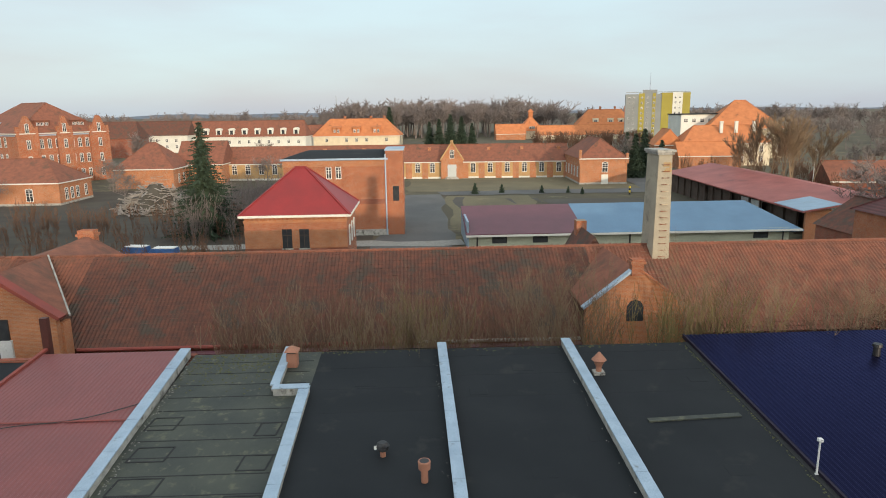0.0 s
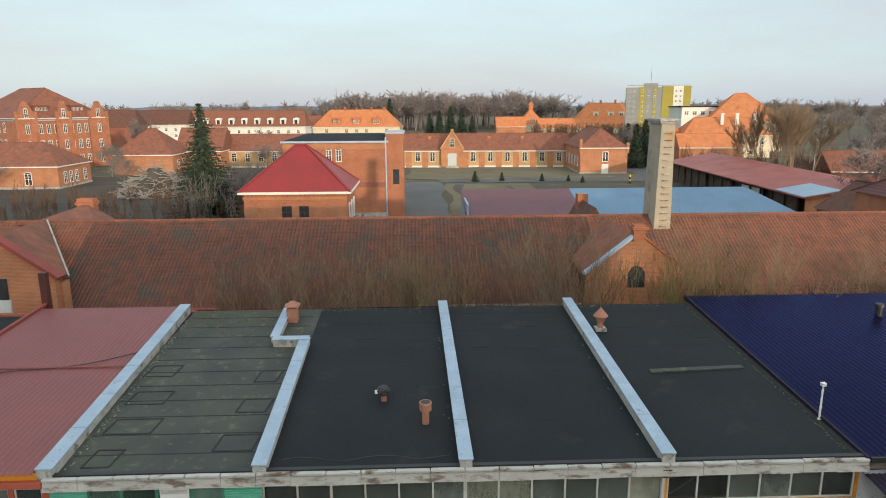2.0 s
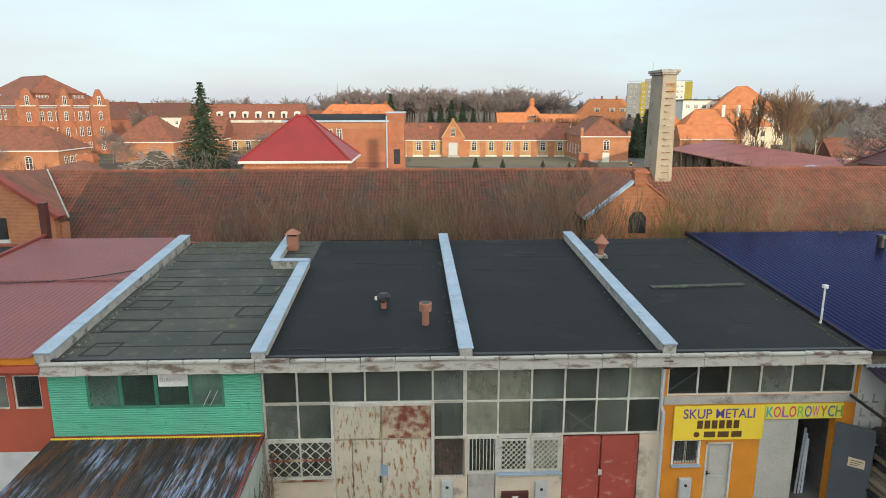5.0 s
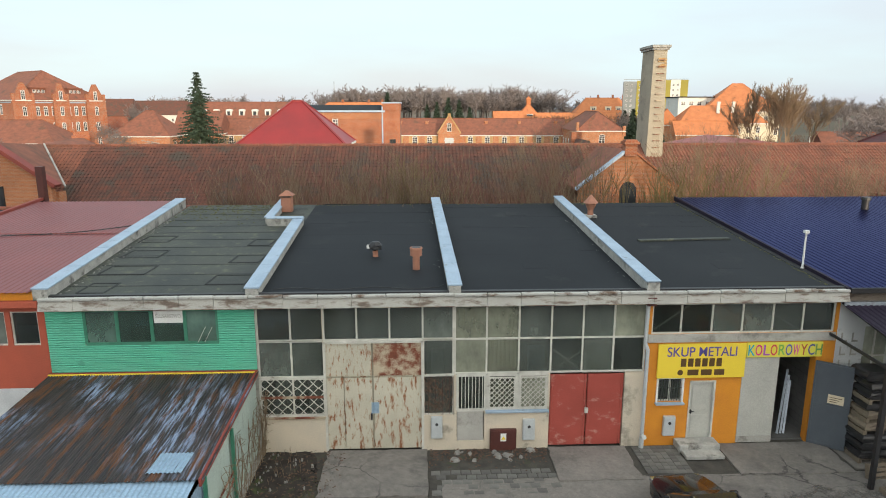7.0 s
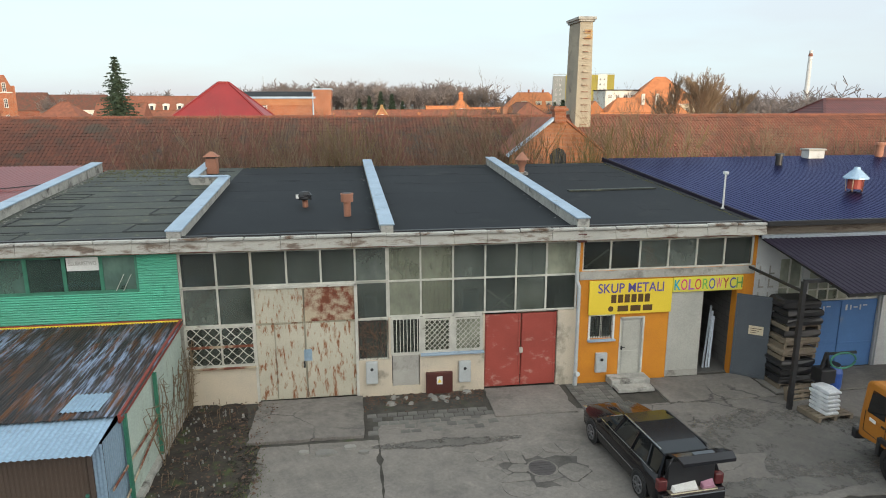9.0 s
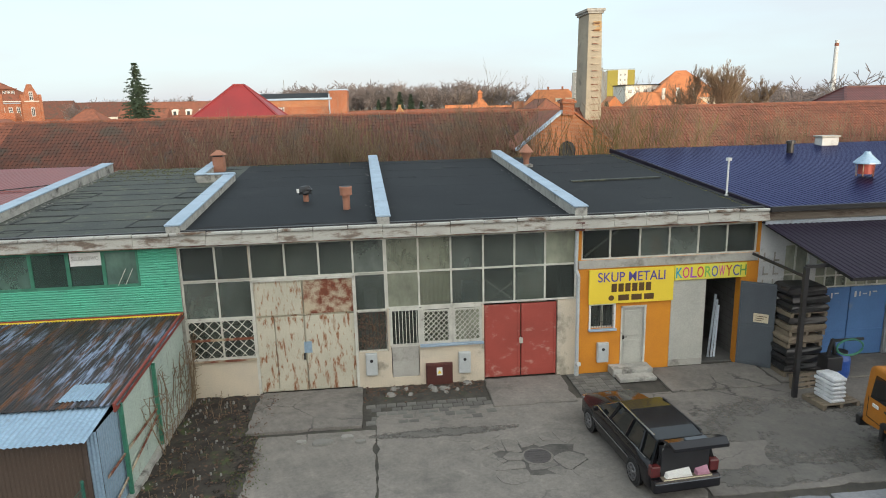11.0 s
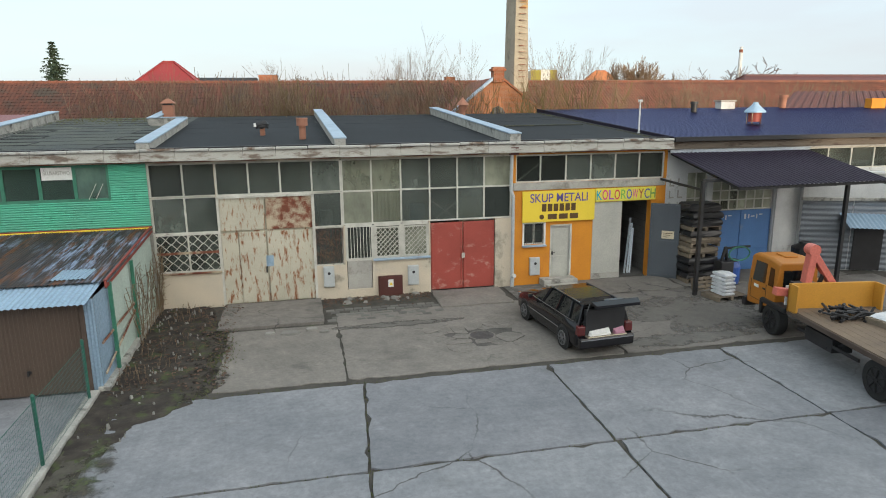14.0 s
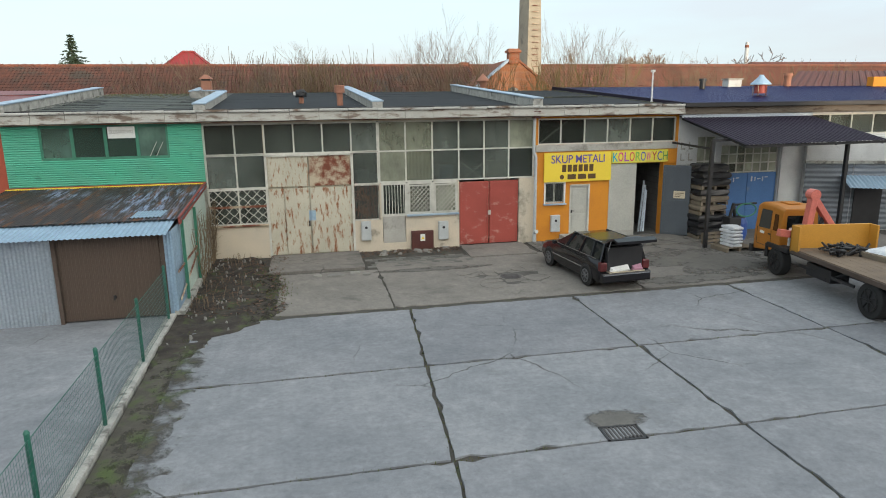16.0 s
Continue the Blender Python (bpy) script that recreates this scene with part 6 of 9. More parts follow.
# orange front
door = part("door", Geo().box(11.50, 12.23, 0.06, 0.11, 0.12, 2.12).box(11.58, 12.15, 0.045, 0.06, 0.3, 1.0).box(11.58, 12.15, 0.045, 0.06, 1.15, 2.0), M_GREYDOOR, shop, "pale grey-green panelled door", bevel=0.008)
part("handle", Geo().box(11.54, 11.58, 0.0, 0.06, 1.05, 1.17).box(11.54, 11.66, -0.02, 0.0, 1.12, 1.14), M_BLACK, door)
part("door_frame", Geo().box(12.22, 12.28, -0.03, 0.10, 0.1, 2.18).box(11.45, 11.50, -0.02, 0.10, 0.1, 2.18).box(11.45, 12.28, -0.02, 0.10, 2.12, 2.18), M_FRAME, shop)
glazing(shop, [10.44, 10.83, 11.20], [1.5, 2.26], 0.08, M_GLASS, 0.06)
for i in range(9):
    part("window_bar", Geo().box(10.46 + i * 0.085, 10.475 + i * 0.085, -0.01, 0.005, 1.5, 2.26), M_BLACK, shop)
for z in (1.7, 1.95):
    part("window_bar", Geo().box(10.44, 11.2, -0.015, -0.011, z, z + 0.015), M_BLACK, shop)
part("window_surround", Geo().box(10.38, 10.44, -0.03, 0.02, 1.46, 2.32).box(11.2, 11.26, -0.03, 0.02, 1.46, 2.32).box(10.38, 11.26, -0.03, 0.02, 2.26, 2.32), M_WHITE, shop)
part("window_sill", Geo().box(10.36, 11.28, -0.14, 0.02, 1.41, 1.47), M_COPING, shop, bevel=0.01)
part("sliding_gate", Geo().box(13.1, 14.25, -0.02, 0.05, 0.03, 2.93), M_GREYDOOR, shop, "pale grey sheet-steel gate leaf", bevel=0.01)
part("gate_base_strip", Geo().box(13.1, 14.25, -0.03, -0.02, 0.03, 0.25), M_PLASTER_GREY, shop)
leaf = part("gate_leaf", Geo().box(0, 1.2, -0.03, 0.03, 0.02, 2.88).box(0.05, 1.15, -0.05, -0.03, 0.06, 0.14).box(0.05, 1.15, -0.05, -0.03, 2.76, 2.84).box(0.05, 1.15, -0.05, -0.03, 1.4, 1.46).box(0, 0.07, -0.05, -0.03, 0.06, 2.84).box(1.13, 1.2, -0.05, -0.03, 0.06, 2.84), M_GREYLEAF, shop, "slate-grey gate leaf standing open", at=pose(15.42, -0.05, 0, 0, 0, -38) @ Matrix.Diagonal((0.88, 1, 0.98, 1)))
nb = part("notice", Geo().box(0.5, 1.0, -0.062, -0.052, 1.55, 1.85), M_CREAM, leaf, "small cream notice")
for k in range(3):
    part("notice_line", Geo().box(0.56, 0.94 - 0.08 * k, -0.067, -0.062, 1.75 - 0.07 * k, 1.77 - 0.07 * k), M_BROWNLET, leaf)
for i, a in enumerate((0.0, 0.12, 0.22)):
    tagged(part("metal_profile", Geo().beam((14.75 + a, 0.5, 0.03), (15.15 + a * 0.6, 0.95, 2.1 - 0.2 * i), 0.06, 0.06), M_GALV), "galvanised profile leaning inside the gateway", "profile", group="leaning profiles")
# block colour darkened so that the gateway reads as shaded inside
part("block_wall", Geo().box(14.28, 14.36, 0.3, 5.0, 0.0, 3.3).box(15.65, 15.76, 0.3, 5.0, 0, 3.3), brick_mat("shaded_breeze_block", (0.17, 0.17, 0.165), (0.13, 0.13, 0.125), (0.09, 0.09, 0.085), bw=0.5, bh=0.25, amount=0.2), shop, "breeze-block inner wall, darkened for the shade indoors")
step = thing("door_step", "two worn concrete steps before the office door", "step")
part("tread", Geo().box(11.05, 12.35, -0.55, -0.02, 0.0, 0.24), M_COPING_BASE, step, bevel=0.02)
part("tread", Geo().box(11.1, 12.3, -1.0, -0.55, 0.0, 0.12), M_COPING_BASE, step, bevel=0.02)
# signs
sign = thing("shop_sign", "large yellow sign with blue and brown lettering", "sign", pose(11.73, -0.06, 2.31))
part("board", Geo().box(-1.39, 1.39, -0.03, 0.03, 0, 1.12), M_YELLOW, sign, bevel=0.005)
text_part("lettering", "SKUP METALI", 0.44, M_BLUELET, sign, pose(0, -0.035, 0.72, 90, 0, 0), 2.2, "blue lettering")
for i in range(6):
    x = -0.66 + i * 0.225
    part("name_bar", Geo().box(x, x + 0.17, -0.038, -0.031, 0.38, 0.65), M_BROWNLET, sign)
for x0, x1 in ((-0.33, 0.02), (0.1, 0.44), (0.52, 0.84)):
    part("number_bar", Geo().box(x0 - 0.1, x1 - 0.1, -0.038, -0.031, 0.09, 0.28), M_BROWNLET, sign)
part("phone_symbol", Geo().tube((-0.66, -0.032, 0.185), (-0.66, -0.038, 0.185), 0.09, 0.09, 18), M_BROWNLET, sign)
sign2 = thing("shop_sign", "narrow yellow-green sign with letters in many colours", "sign", pose(14.35, -0.06, 2.96))
part("board", Geo().box(-1.21, 1.20, -0.03, 0.03, 0, 0.48), mat("lime_board", (0.78, 0.64, 0.06), (0.55, 0.64, 0.12), 0.5, 400, 0.45, bump=0), sign2, bevel=0.005)
hues = ((0.0, 0.35, 0.55), (0.75, 0.05, 0.25), (0.35, 0.1, 0.5), (0.7, 0.06, 0.1), (0.2, 0.5, 0.1), (0.08, 0.12, 0.5), (0.72, 0.1, 0.35), (0.45, 0.1, 0.05), (0.1, 0.12, 0.35), (0.15, 0.35, 0.1))
for i, ch in enumerate("KOLOROWYCH"):
    text_part("letter", ch, 0.5, mat("letter_paint", hues[i], None, 4, 10, 0.5, bump=0), sign2, pose(-1.08 + i * 0.24, -0.035, 0.07, 90, 0, 0), 0.21)
part("sign_flank", Geo().box(15.57, 15.92, -0.04, -0.002, 2.9, 3.46), M_ORANGE, shop)
lock = thing("trade_sign", "faded white board lettered for a locksmith in the window", "sign", pose(-4.52, -0.06, 4.34))
part("board", Geo().box(-0.42, 0.42, -0.02, 0.02, 0, 0.38), M_WHITE, lock)
text_part("lettering", "ŚLUSARSTWO", 0.16, M_PLASTER_GREY, lock, pose(0, -0.025, 0.16, 90, 0, 0), 0.74)
for k in range(2):
    part("grille_lozenge", Geo().beam((-4.0 + k * 0.2 + 0.3, -0.09, 3.72), (-3.75 + k * 0.2 + 0.3, -0.09, 4.2), 0.015, 0.015), M_FRAME, shop)
# meter boxes and electric cupboard
for x, y0, z0, w, h in ((3.45, -0.12, 0.42, 0.36, 0.72), (6.36, -0.12, 0.30, 0.38, 0.70), (10.85, -0.12, 0.35, 0.38, 0.66)):
    mb = thing("meter_box", "grey wall-mounted meter box with a round dial window", "meter box", pose(x, y0, z0), group="meter boxes")
    part("housing", Geo().box(-w / 2, w / 2, 0, 0.12, 0, h), M_METERBOX, mb, bevel=0.015)
    part("door", Geo().box(-w / 2 + 0.03, w / 2 - 0.03, -0.015, 0, 0.03, h - 0.03), M_METERBOX, mb, bevel=0.005)
    part("dial_window", Geo().tube((0, -0.016, h * 0.68), (0, -0.03, h * 0.68), 0.05, 0.05, 16), M_BLACK, mb)
eb = thing("electric_cupboard", "low brown steel electric cupboard with a warning plate", "cupboard", pose(5.55, -0.12, -0.06))
part("housing", Geo().box(-0.42, 0.42, 0, 0.11, 0, 0.74), M_BROWNBOX, eb, bevel=0.01)
part("door", Geo().box(-0.38, 0.38, -0.02, 0, 0.05, 0.70), M_BROWNBOX, eb, bevel=0.005)
wp = part("warning_plate", Geo().box(-0.09, 0.09, -0.03, -0.02, 0.36, 0.62), M_WHITE, eb, "white and yellow warning plate")
part("warning_triangle", Geo().solid([(-0.07, -0.031, 0.42), (0.07, -0.031, 0.42), (0, -0.031, 0.54)], [(-0.07, -0.036, 0.42), (0.07, -0.036, 0.42), (0, -0.036, 0.54)]), M_YELLOW, wp)
dp = thing("drainpipe", "grey downpipe with a rusty hopper head", "drainpipe", pose(9.95, -0.2, 0))
part("pipe", Geo().tube((0, 0, 0.35), (0, 0, 3.3), 0.06, n=12).tube((0, 0, 3.3), (-0.07, 0.05, 3.5), 0.06, n=12).tube((-0.07, 0.05, 3.5), (-0.07, 0.0, 4.75), 0.06, n=12).tube((0, 0, 0.02), (0, 0, 0.35), 0.075, n=12), M_METERBOX, dp, smooth=False)
part("elbow", Geo().tube((0, 0, 0.4), (0.02, -0.18, 0.46), 0.075, 0.075, 12), M_METERBOX, dp)
part("hopper_head", Geo().box(-0.15, 0.13, -0.15, 0.13, 4.75, 5.02), M_BROWNBOX, dp, bevel=0.01)
mh = thing("manhole_cover", "round iron manhole cover set in cracked concrete", "manhole", pose(7.5, -4.8, 0.0))
M_IRON = mat("cast_iron", (0.075, 0.07, 0.068), (0.055, 0.05, 0.05), 4, 20, 0.7)
part("cover", Geo().tube((0, 0, -0.03), (0, 0, 0.012), 0.34, 0.34, 24), M_IRON, mh)
for k in range(5):
    part("cover_rib", Geo().box(-0.26, 0.26, -0.22 + k * 0.11, -0.20 + k * 0.11, 0.012, 0.018), M_IRON, mh)
part("ring", Geo().tube((0, 0, -0.03), (0, 0, 0.004), 0.40, 0.40, 24), M_CONC_RAMP, mh)
brk = random.Random(77)


def ragged(name, label, category, x, y, rx, ry, z, material, n=40, rough=0.35):
    """A thin flat patch with a ragged outline."""
    low = []
    for k in range(n):
        a = 2 * math.pi * k / n
        r = 1 + rough * noise.noise(Vector((math.cos(a) * 1.7 + x, math.sin(a) * 1.7 + y, 0.5))) + rough * 0.5 * noise.noise(Vector((math.cos(a) * 5 + x, math.sin(a) * 5, y)))
        low.append((x + rx * r * math.cos(a), y + ry * r * math.sin(a), -0.03))
    return tagged(part(name, Geo().solid(low, [(px, py, z) for px, py, _ in low]), material), label, category, kind="structure")


ragged("broken_concrete", "dark broken patch round the manhole", "ground", 7.55, -4.85, 1.05, 0.70, -0.010, mat("crumbled_concrete", (0.060, 0.057, 0.052), (0.105, 0.10, 0.09), 3, 20, 0.95, bump=0.8))
cuts = [(brk.uniform(-1.25, 1.25), brk.uniform(-0.85, 0.85)) for _ in range(26)]
cuts = [(a, b) for a, b in cuts if math.hypot(a, b) > 0.5]
for k, (a, b) in enumerate(cuts):
    # each plate is the ground nearer to its own centre than to its neighbours'
    ring = []
    for q in range(28):
        ang = 2 * math.pi * q / 28
        d = 0.42
        for m, (u, v) in enumerate(cuts):
            if m != k:
                du, dv = u - a, v - b
                along = (du * math.cos(ang) + dv * math.sin(ang)) / math.hypot(du, dv)
                if along > 0.05:
                    d = min(d, math.hypot(du, dv) / 2 / along - 0.015)
        ring.append((d, ang))
    low = [(max(d, 0.03) * math.cos(g0) * brk.uniform(0.95, 1.0), max(d, 0.03) * math.sin(g0) * brk.uniform(0.95, 1.0), 0.0) for d, g0 in ring]
    low = [p for p in low if math.hypot(a + p[0], b + p[1]) > 0.36]
    if len(low) < 6 or brk.random() < 0.2:
        continue
    tagged(part("concrete_fragment", Geo().solid([(x, y, -0.03) for x, y, _ in low], low), M_CONC_RAMP, None, at=pose(7.5 + a, -4.8 + b, -0.002, brk.uniform(-1.5, 1.5), brk.uniform(-1.5, 1.5), 0)), "loose fragment of broken yard concrete", "fragment", group="concrete fragments")
M_DAMP = worn_edge(concrete_mat("damp_dirty_concrete", (0.105, 0.100, 0.091), (0.145, 0.138, 0.126), False, 0.2, 0.9), 1.8, 0.22, 0.42, fade=(1.5, 1.5))
ragged("damp_patch", "damp dirty stain on the concrete before the canopy", "ground", 14.9, -4.3, 3.6, 1.7, -0.006, M_DAMP, 70, 0.6)
ragged("damp_patch", "damp dirty stain beside the truck", "ground", 18.6, -5.2, 2.8, 1.6, -0.005, M_DAMP, 60, 0.5)
ragged("damp_patch", "dark oil stain behind the estate car", "ground", 13.0, -6.3, 2.6, 0.45, -0.004, M_DAMP, 60, 0.6)
ragged("damp_patch", "dark stain round the yard drain", "ground", 6.2, -14.25, 0.62, 0.42, 0.004, M_DAMP, 40, 0.5)
ragged("damp_patch", "dark stain before the middle bay", "ground", 5.0, -3.2, 1.9, 0.35, -0.006, M_DAMP, 50, 0.6)
dr = thing("drain_grate", "rectangular iron drain grate in the yard", "drain", pose(6.2, -14.72, 0.004, 0, 0, -4))
part("frame", Geo().box(-0.34, 0.34, -0.24, -0.2, -0.05, 0.01).box(-0.34, 0.34, 0.2, 0.24, -0.05, 0.01).box(-0.34, -0.3, -0.24, 0.24, -0.05, 0.01).box(0.3, 0.34, -0.24, 0.24, -0.05, 0.01), M_BLACK, dr)
# shallow black plate stands for the shade down the drain shaft
part("pit_shade", Geo().box(-0.32, 0.32, -0.22, 0.22, -0.045, -0.02), M_BLACK, dr)
for i in range(9):
    part("bar", Geo().box(-0.28 + i * 0.068, -0.25 + i * 0.068, -0.2, 0.2, -0.03, 0.006), M_IRON, dr)

# ---- roof furniture ----
def pot(name, label, x, y, shape, material):
    ob = thing(name, label, "roof vent", pose(x, y, roof_z(y)), group="roof vents")
    return ob


v2 = pot("roof_chimney", "square terracotta roof chimney with a hat", -3.12, 11.4, 0, M_TERRA)
part("flue", Geo().box(-0.24, 0.24, -0.24, 0.24, 0, 0.68), M_TERRA, v2, bevel=0.02)
part("hat", Geo().solid([(-0.33, -0.33, 0.76), (0.33, -0.33, 0.76), (0.33, 0.33, 0.76), (-0.33, 0.33, 0.76)], [(-0.06, -0.06, 0.98), (0.06, -0.06, 0.98), (0.06, 0.06, 0.98), (-0.06, 0.06, 0.98)]), M_TERRA, v2, bevel=0.01)
part("louvre", Geo().box(-0.2, 0.2, -0.2, 0.2, 0.68, 0.76), M_BLACK, v2)
v3 = pot("clay_vent_pot", "terracotta vent pot with a wider collar", 2.85, 2.35, 0, M_TERRA)
part("pipe", Geo().tube((0, 0, 0), (0, 0, 0.5), 0.12, 0.12, 16), M_TERRA, v3)
part("collar", Geo().tube((0, 0, 0.48), (0, 0, 0.72), 0.20, 0.20, 18).tube((0, 0, 0.72), (0, 0, 0.76), 0.22, 0.20, 18), M_TERRA, v3)
# black disc painted for the shaded hollow of the pot
part("mouth_shade", Geo().tube((0, 0, 0.755), (0, 0, 0.765), 0.16, 0.16, 18), M_BLACK, v3)
v1 = pot("wrapped_vent_pipe", "short vent pipe wrapped in torn black foil", 1.4, 3.9, 0, M_TERRA)
part("pipe", Geo().tube((0, 0, 0), (0, 0, 0.3), 0.1, 0.1, 14), M_TERRA, v1)
foil_rings = []
for k in range(6):
    z = 0.26 + 0.055 * k
    foil_rings.append([((0.13 + 0.13 * math.sin(0.7 + 0.45 * k) * rs.uniform(0.6, 1.3)) * math.cos(6.283 * q / 12), (0.13 + 0.13 * math.sin(0.7 + 0.45 * k) * rs.uniform(0.6, 1.3)) * math.sin(6.283 * q / 12), z + rs.uniform(-0.03, 0.03)) for q in range(12)])
foil = Geo()
for ring in foil_rings:
    foil.v += ring
foil.f = [(k * 12 + q, k * 12 + (q + 1) % 12, (k + 1) * 12 + (q + 1) % 12, (k + 1) * 12 + q) for k in range(5) for q in range(12)] + [tuple(range(60, 72))]
part("foil", foil, M_BLACK, v1)
part("foil_tatter", Geo().box(-0.3, -0.18, -0.12, -0.1, 0.32, 0.46), M_WHITE, v1)
v4 = pot("turned_clay_vent", "turned terracotta vent with a conical cap", 10.68, 9.8, 0, M_TERRA)
part("base", Geo().box(-0.24, 0.24, -0.24, 0.24, 0, 0.12), M_COPING_BASE, v4)
part("stem", Geo().tube((0, 0, 0.12), (0, 0, 0.35), 0.13, 0.13, 14).tube((0, 0, 0.35), (0, 0, 0.6), 0.14, 0.25, 16), M_TERRA, v4)
part("cap", Geo().tube((0, 0, 0.66), (0, 0, 1.02), 0.33, 0.03, 18).tube((0, 0, 0.6), (0, 0, 0.66), 0.2, 0.2, 14), M_TERRA, v4)
mast = thing("roof_mast", "thin white steel mast at the roof edge", "mast", pose(15.88, 2.0, roof_z(2.0)))
part("pole", Geo().tube((0, 0, 0), (0, 0, 1.25), 0.035, 0.03, 8), M_WHITE, mast)
part("bracket", Geo().box(-0.05, 0.3, -0.04, 0.04, 0.0, 0.05), M_WHITE, mast)
part("tip", Geo().box(-0.07, 0.07, -0.07, 0.07, 1.22, 1.32), M_WHITE, mast)
hat = thing("roof_extractor", "roof extractor with red drum and pale blue hood", "roof vent", pose(22.7, 4.1, 5.5), group="roof vents")
part("drum", Geo().tube((0, 0, 0.1), (0, 0, 0.5), 0.27, 0.27, 16), M_REDGATE, hat)
part("hood", Geo().tube((0, 0, 0.55), (0, 0, 0.85), 0.45, 0.14, 18).tube((0, 0, 0.5), (0, 0, 0.55), 0.46, 0.45, 18).tube((0, 0, 0.85), (0, 0, 0.95), 0.14, 0.1, 14), M_GALV_BLUE, hat)
for i in range(5):
    a = i * 1.2566
    part("stay", Geo().tube((0.3 * math.cos(a), 0.3 * math.sin(a), 0), (0.34 * math.cos(a), 0.34 * math.sin(a), 0.55), 0.02, n=6), M_RUSTPANEL, hat)
sv = thing("roof_flue", "short dark flue pipe on the violet roof", "roof vent", pose(23.9, 10.6, 5.92), group="roof vents")
part("pipe", Geo().tube((0, 0, 0), (0, 0, 0.5), 0.16, 0.16, 14).tube((0, 0, 0.45), (0, 0, 0.58), 0.22, 0.2, 14), M_BLACK, sv)
wb = thing("roof_outlet", "low pale brick roof outlet on the violet roof", "roof vent", pose(27.3, 12.7, 6.06), group="roof vents")
part("body", Geo().box(-0.45, 0.45, -0.3, 0.3, 0, 0.4), M_WHITEWASH, wb, bevel=0.01)
part("lid", Geo().box(-0.52, 0.52, -0.36, 0.36, 0.42, 0.5), M_COPING_BASE, wb)
tp = thing("clay_flue", "terracotta flue pot behind the violet roof", "roof vent", pose(31.3, 12.8, 5.9), group="roof vents")
part("pot", Geo().tube((0, 0, 0), (0, 0, 0.85), 0.2, 0.2, 14).tube((0, 0, 0.8), (0, 0, 0.95), 0.28, 0.26, 14), M_TERRA, tp)
for x0, x1, y in ((-7.4, -5.9, 3.0), (-7.5, -6.2, 4.9), (-7.7, -6.6, 7.0), (-3.6, -2.4, 1.9), (-3.5, -2.5, 4.2), (-3.4, -2.6, 6.4), (-7.2, -6.4, 1.2)):
    fp = Geo()
    for a, b in (((x0, y), (x1, y)), ((x1, y), (x1 - 0.1, y - 0.9)), ((x0, y), (x0 - 0.1, y - 0.9)), ((x0 - 0.1, y - 0.9), (x1 - 0.1, y - 0.9))):
        fp.beam((a[0], a[1], roof_z(a[1]) + 0.008), (b[0], b[1], roof_z(b[1]) + 0.008), 0.07, 0.02)
    part("felt_seam", fp, M_FELT_PATCH, shop)
for k in range(11):
    y = 0.9 + 1.1 * k
    part("felt_lap", Geo().box(-7.8, -2.25, y, y + 0.05, roof_z(y) - 0.02, roof_z(y) + 0.014), M_FELT_PATCH, shop)
part("roof_strip", Geo().beam((11.5, 5.7, roof_z(5.7) + 0.03), (15.2, 5.9, roof_z(5.9) + 0.03), 0.28, 0.05), M_BITUMEN_OLD, shop, "raised felt strip")
for x, y, w in ((6.9, 2.6, 0.45), (7.4, 10.6, 0.5), (9.2, 4.6, 0.3), (13.5, 2.4, 0.5), (14.8, 9.0, 0.4), (0.4, 9.5, 0.5), (5.2, 8.4, 0.4)):
    part("felt_patch", Geo().solid([(x - w, y - w * 0.7, roof_z(y - w * 0.7) - 0.01), (x + w, y - w * 0.7, roof_z(y - w * 0.7) - 0.01), (x + w, y + w * 0.7, roof_z(y + w * 0.7) - 0.01), (x - w, y + w * 0.7, roof_z(y + w * 0.7) - 0.01)], [(x - w * 0.9, y - w * 0.6, roof_z(y - w * 0.6) + 0.012), (x + w * 0.9, y - w * 0.6, roof_z(y - w * 0.6) + 0.012), (x + w * 0.9, y + w * 0.6, roof_z(y + w * 0.6) + 0.012), (x - w * 0.9, y + w * 0.6, roof_z(y + w * 0.6) + 0.012)]), M_BITUMEN, shop)
for k in range(13):
    y = 1.0 + k * 1.0
    for x0, x1 in ((-1.7, 3.75), (4.25, 9.7), (10.25, 15.8)):
        if (k + int(x0)) % 2:
            part("felt_lap", Geo().box(x0, x1, y, y + 0.03, roof_z(y) - 0.02, roof_z(y) + 0.006), M_BITUMEN, shop)
mr = random.Random(61)
flakes, mossy = Geo(), Geo()


def clump(geo, x, y, size, rise):
    z = roof_z(y)
    n = 5
    low = [(x + size * mr.uniform(0.5, 1.1) * math.cos(6.283 * q / n), y + size * mr.uniform(0.5, 1.1) * math.sin(6.283 * q / n), z - 0.01) for q in range(n)]
    geo.solid(low, [(x + (a - x) * 0.6, y + (b - y) * 0.6, z + rise * mr.uniform(0.5, 1.2)) for a, b, _ in low])


for k in range(150):
    y = mr.uniform(0.2, 12.6)
    clump(flakes, -7.72 - 0.034 * y + abs(mr.gauss(0, 0.14)), y, mr.uniform(0.02, 0.07), 0.02)
for k in range(60):
    y = mr.uniform(0.3, 12.6)
    clump(flakes, mr.choice((-2.36, 3.68, 9.66)) - 0.012 * y - abs(mr.gauss(0, 0.08)), y, mr.uniform(0.015, 0.045), 0.015)
for k in range(420):
    y = 12.75 - abs(mr.gauss(0, 1.5))
    clump(mossy, mr.uniform(-8.0, -3.8) if k % 4 else mr.uniform(-8.0, 15.6), max(y, 0.3) if k % 4 else 12.8 - abs(mr.gauss(0, 0.12)), mr.uniform(0.03, 0.09), 0.025)
for k in range(160):
    y = mr.uniform(0.3, 12.7)
    clump(mossy, 15.70 - abs(mr.gauss(0, 0.06)), y, mr.uniform(0.02, 0.06), 0.025)
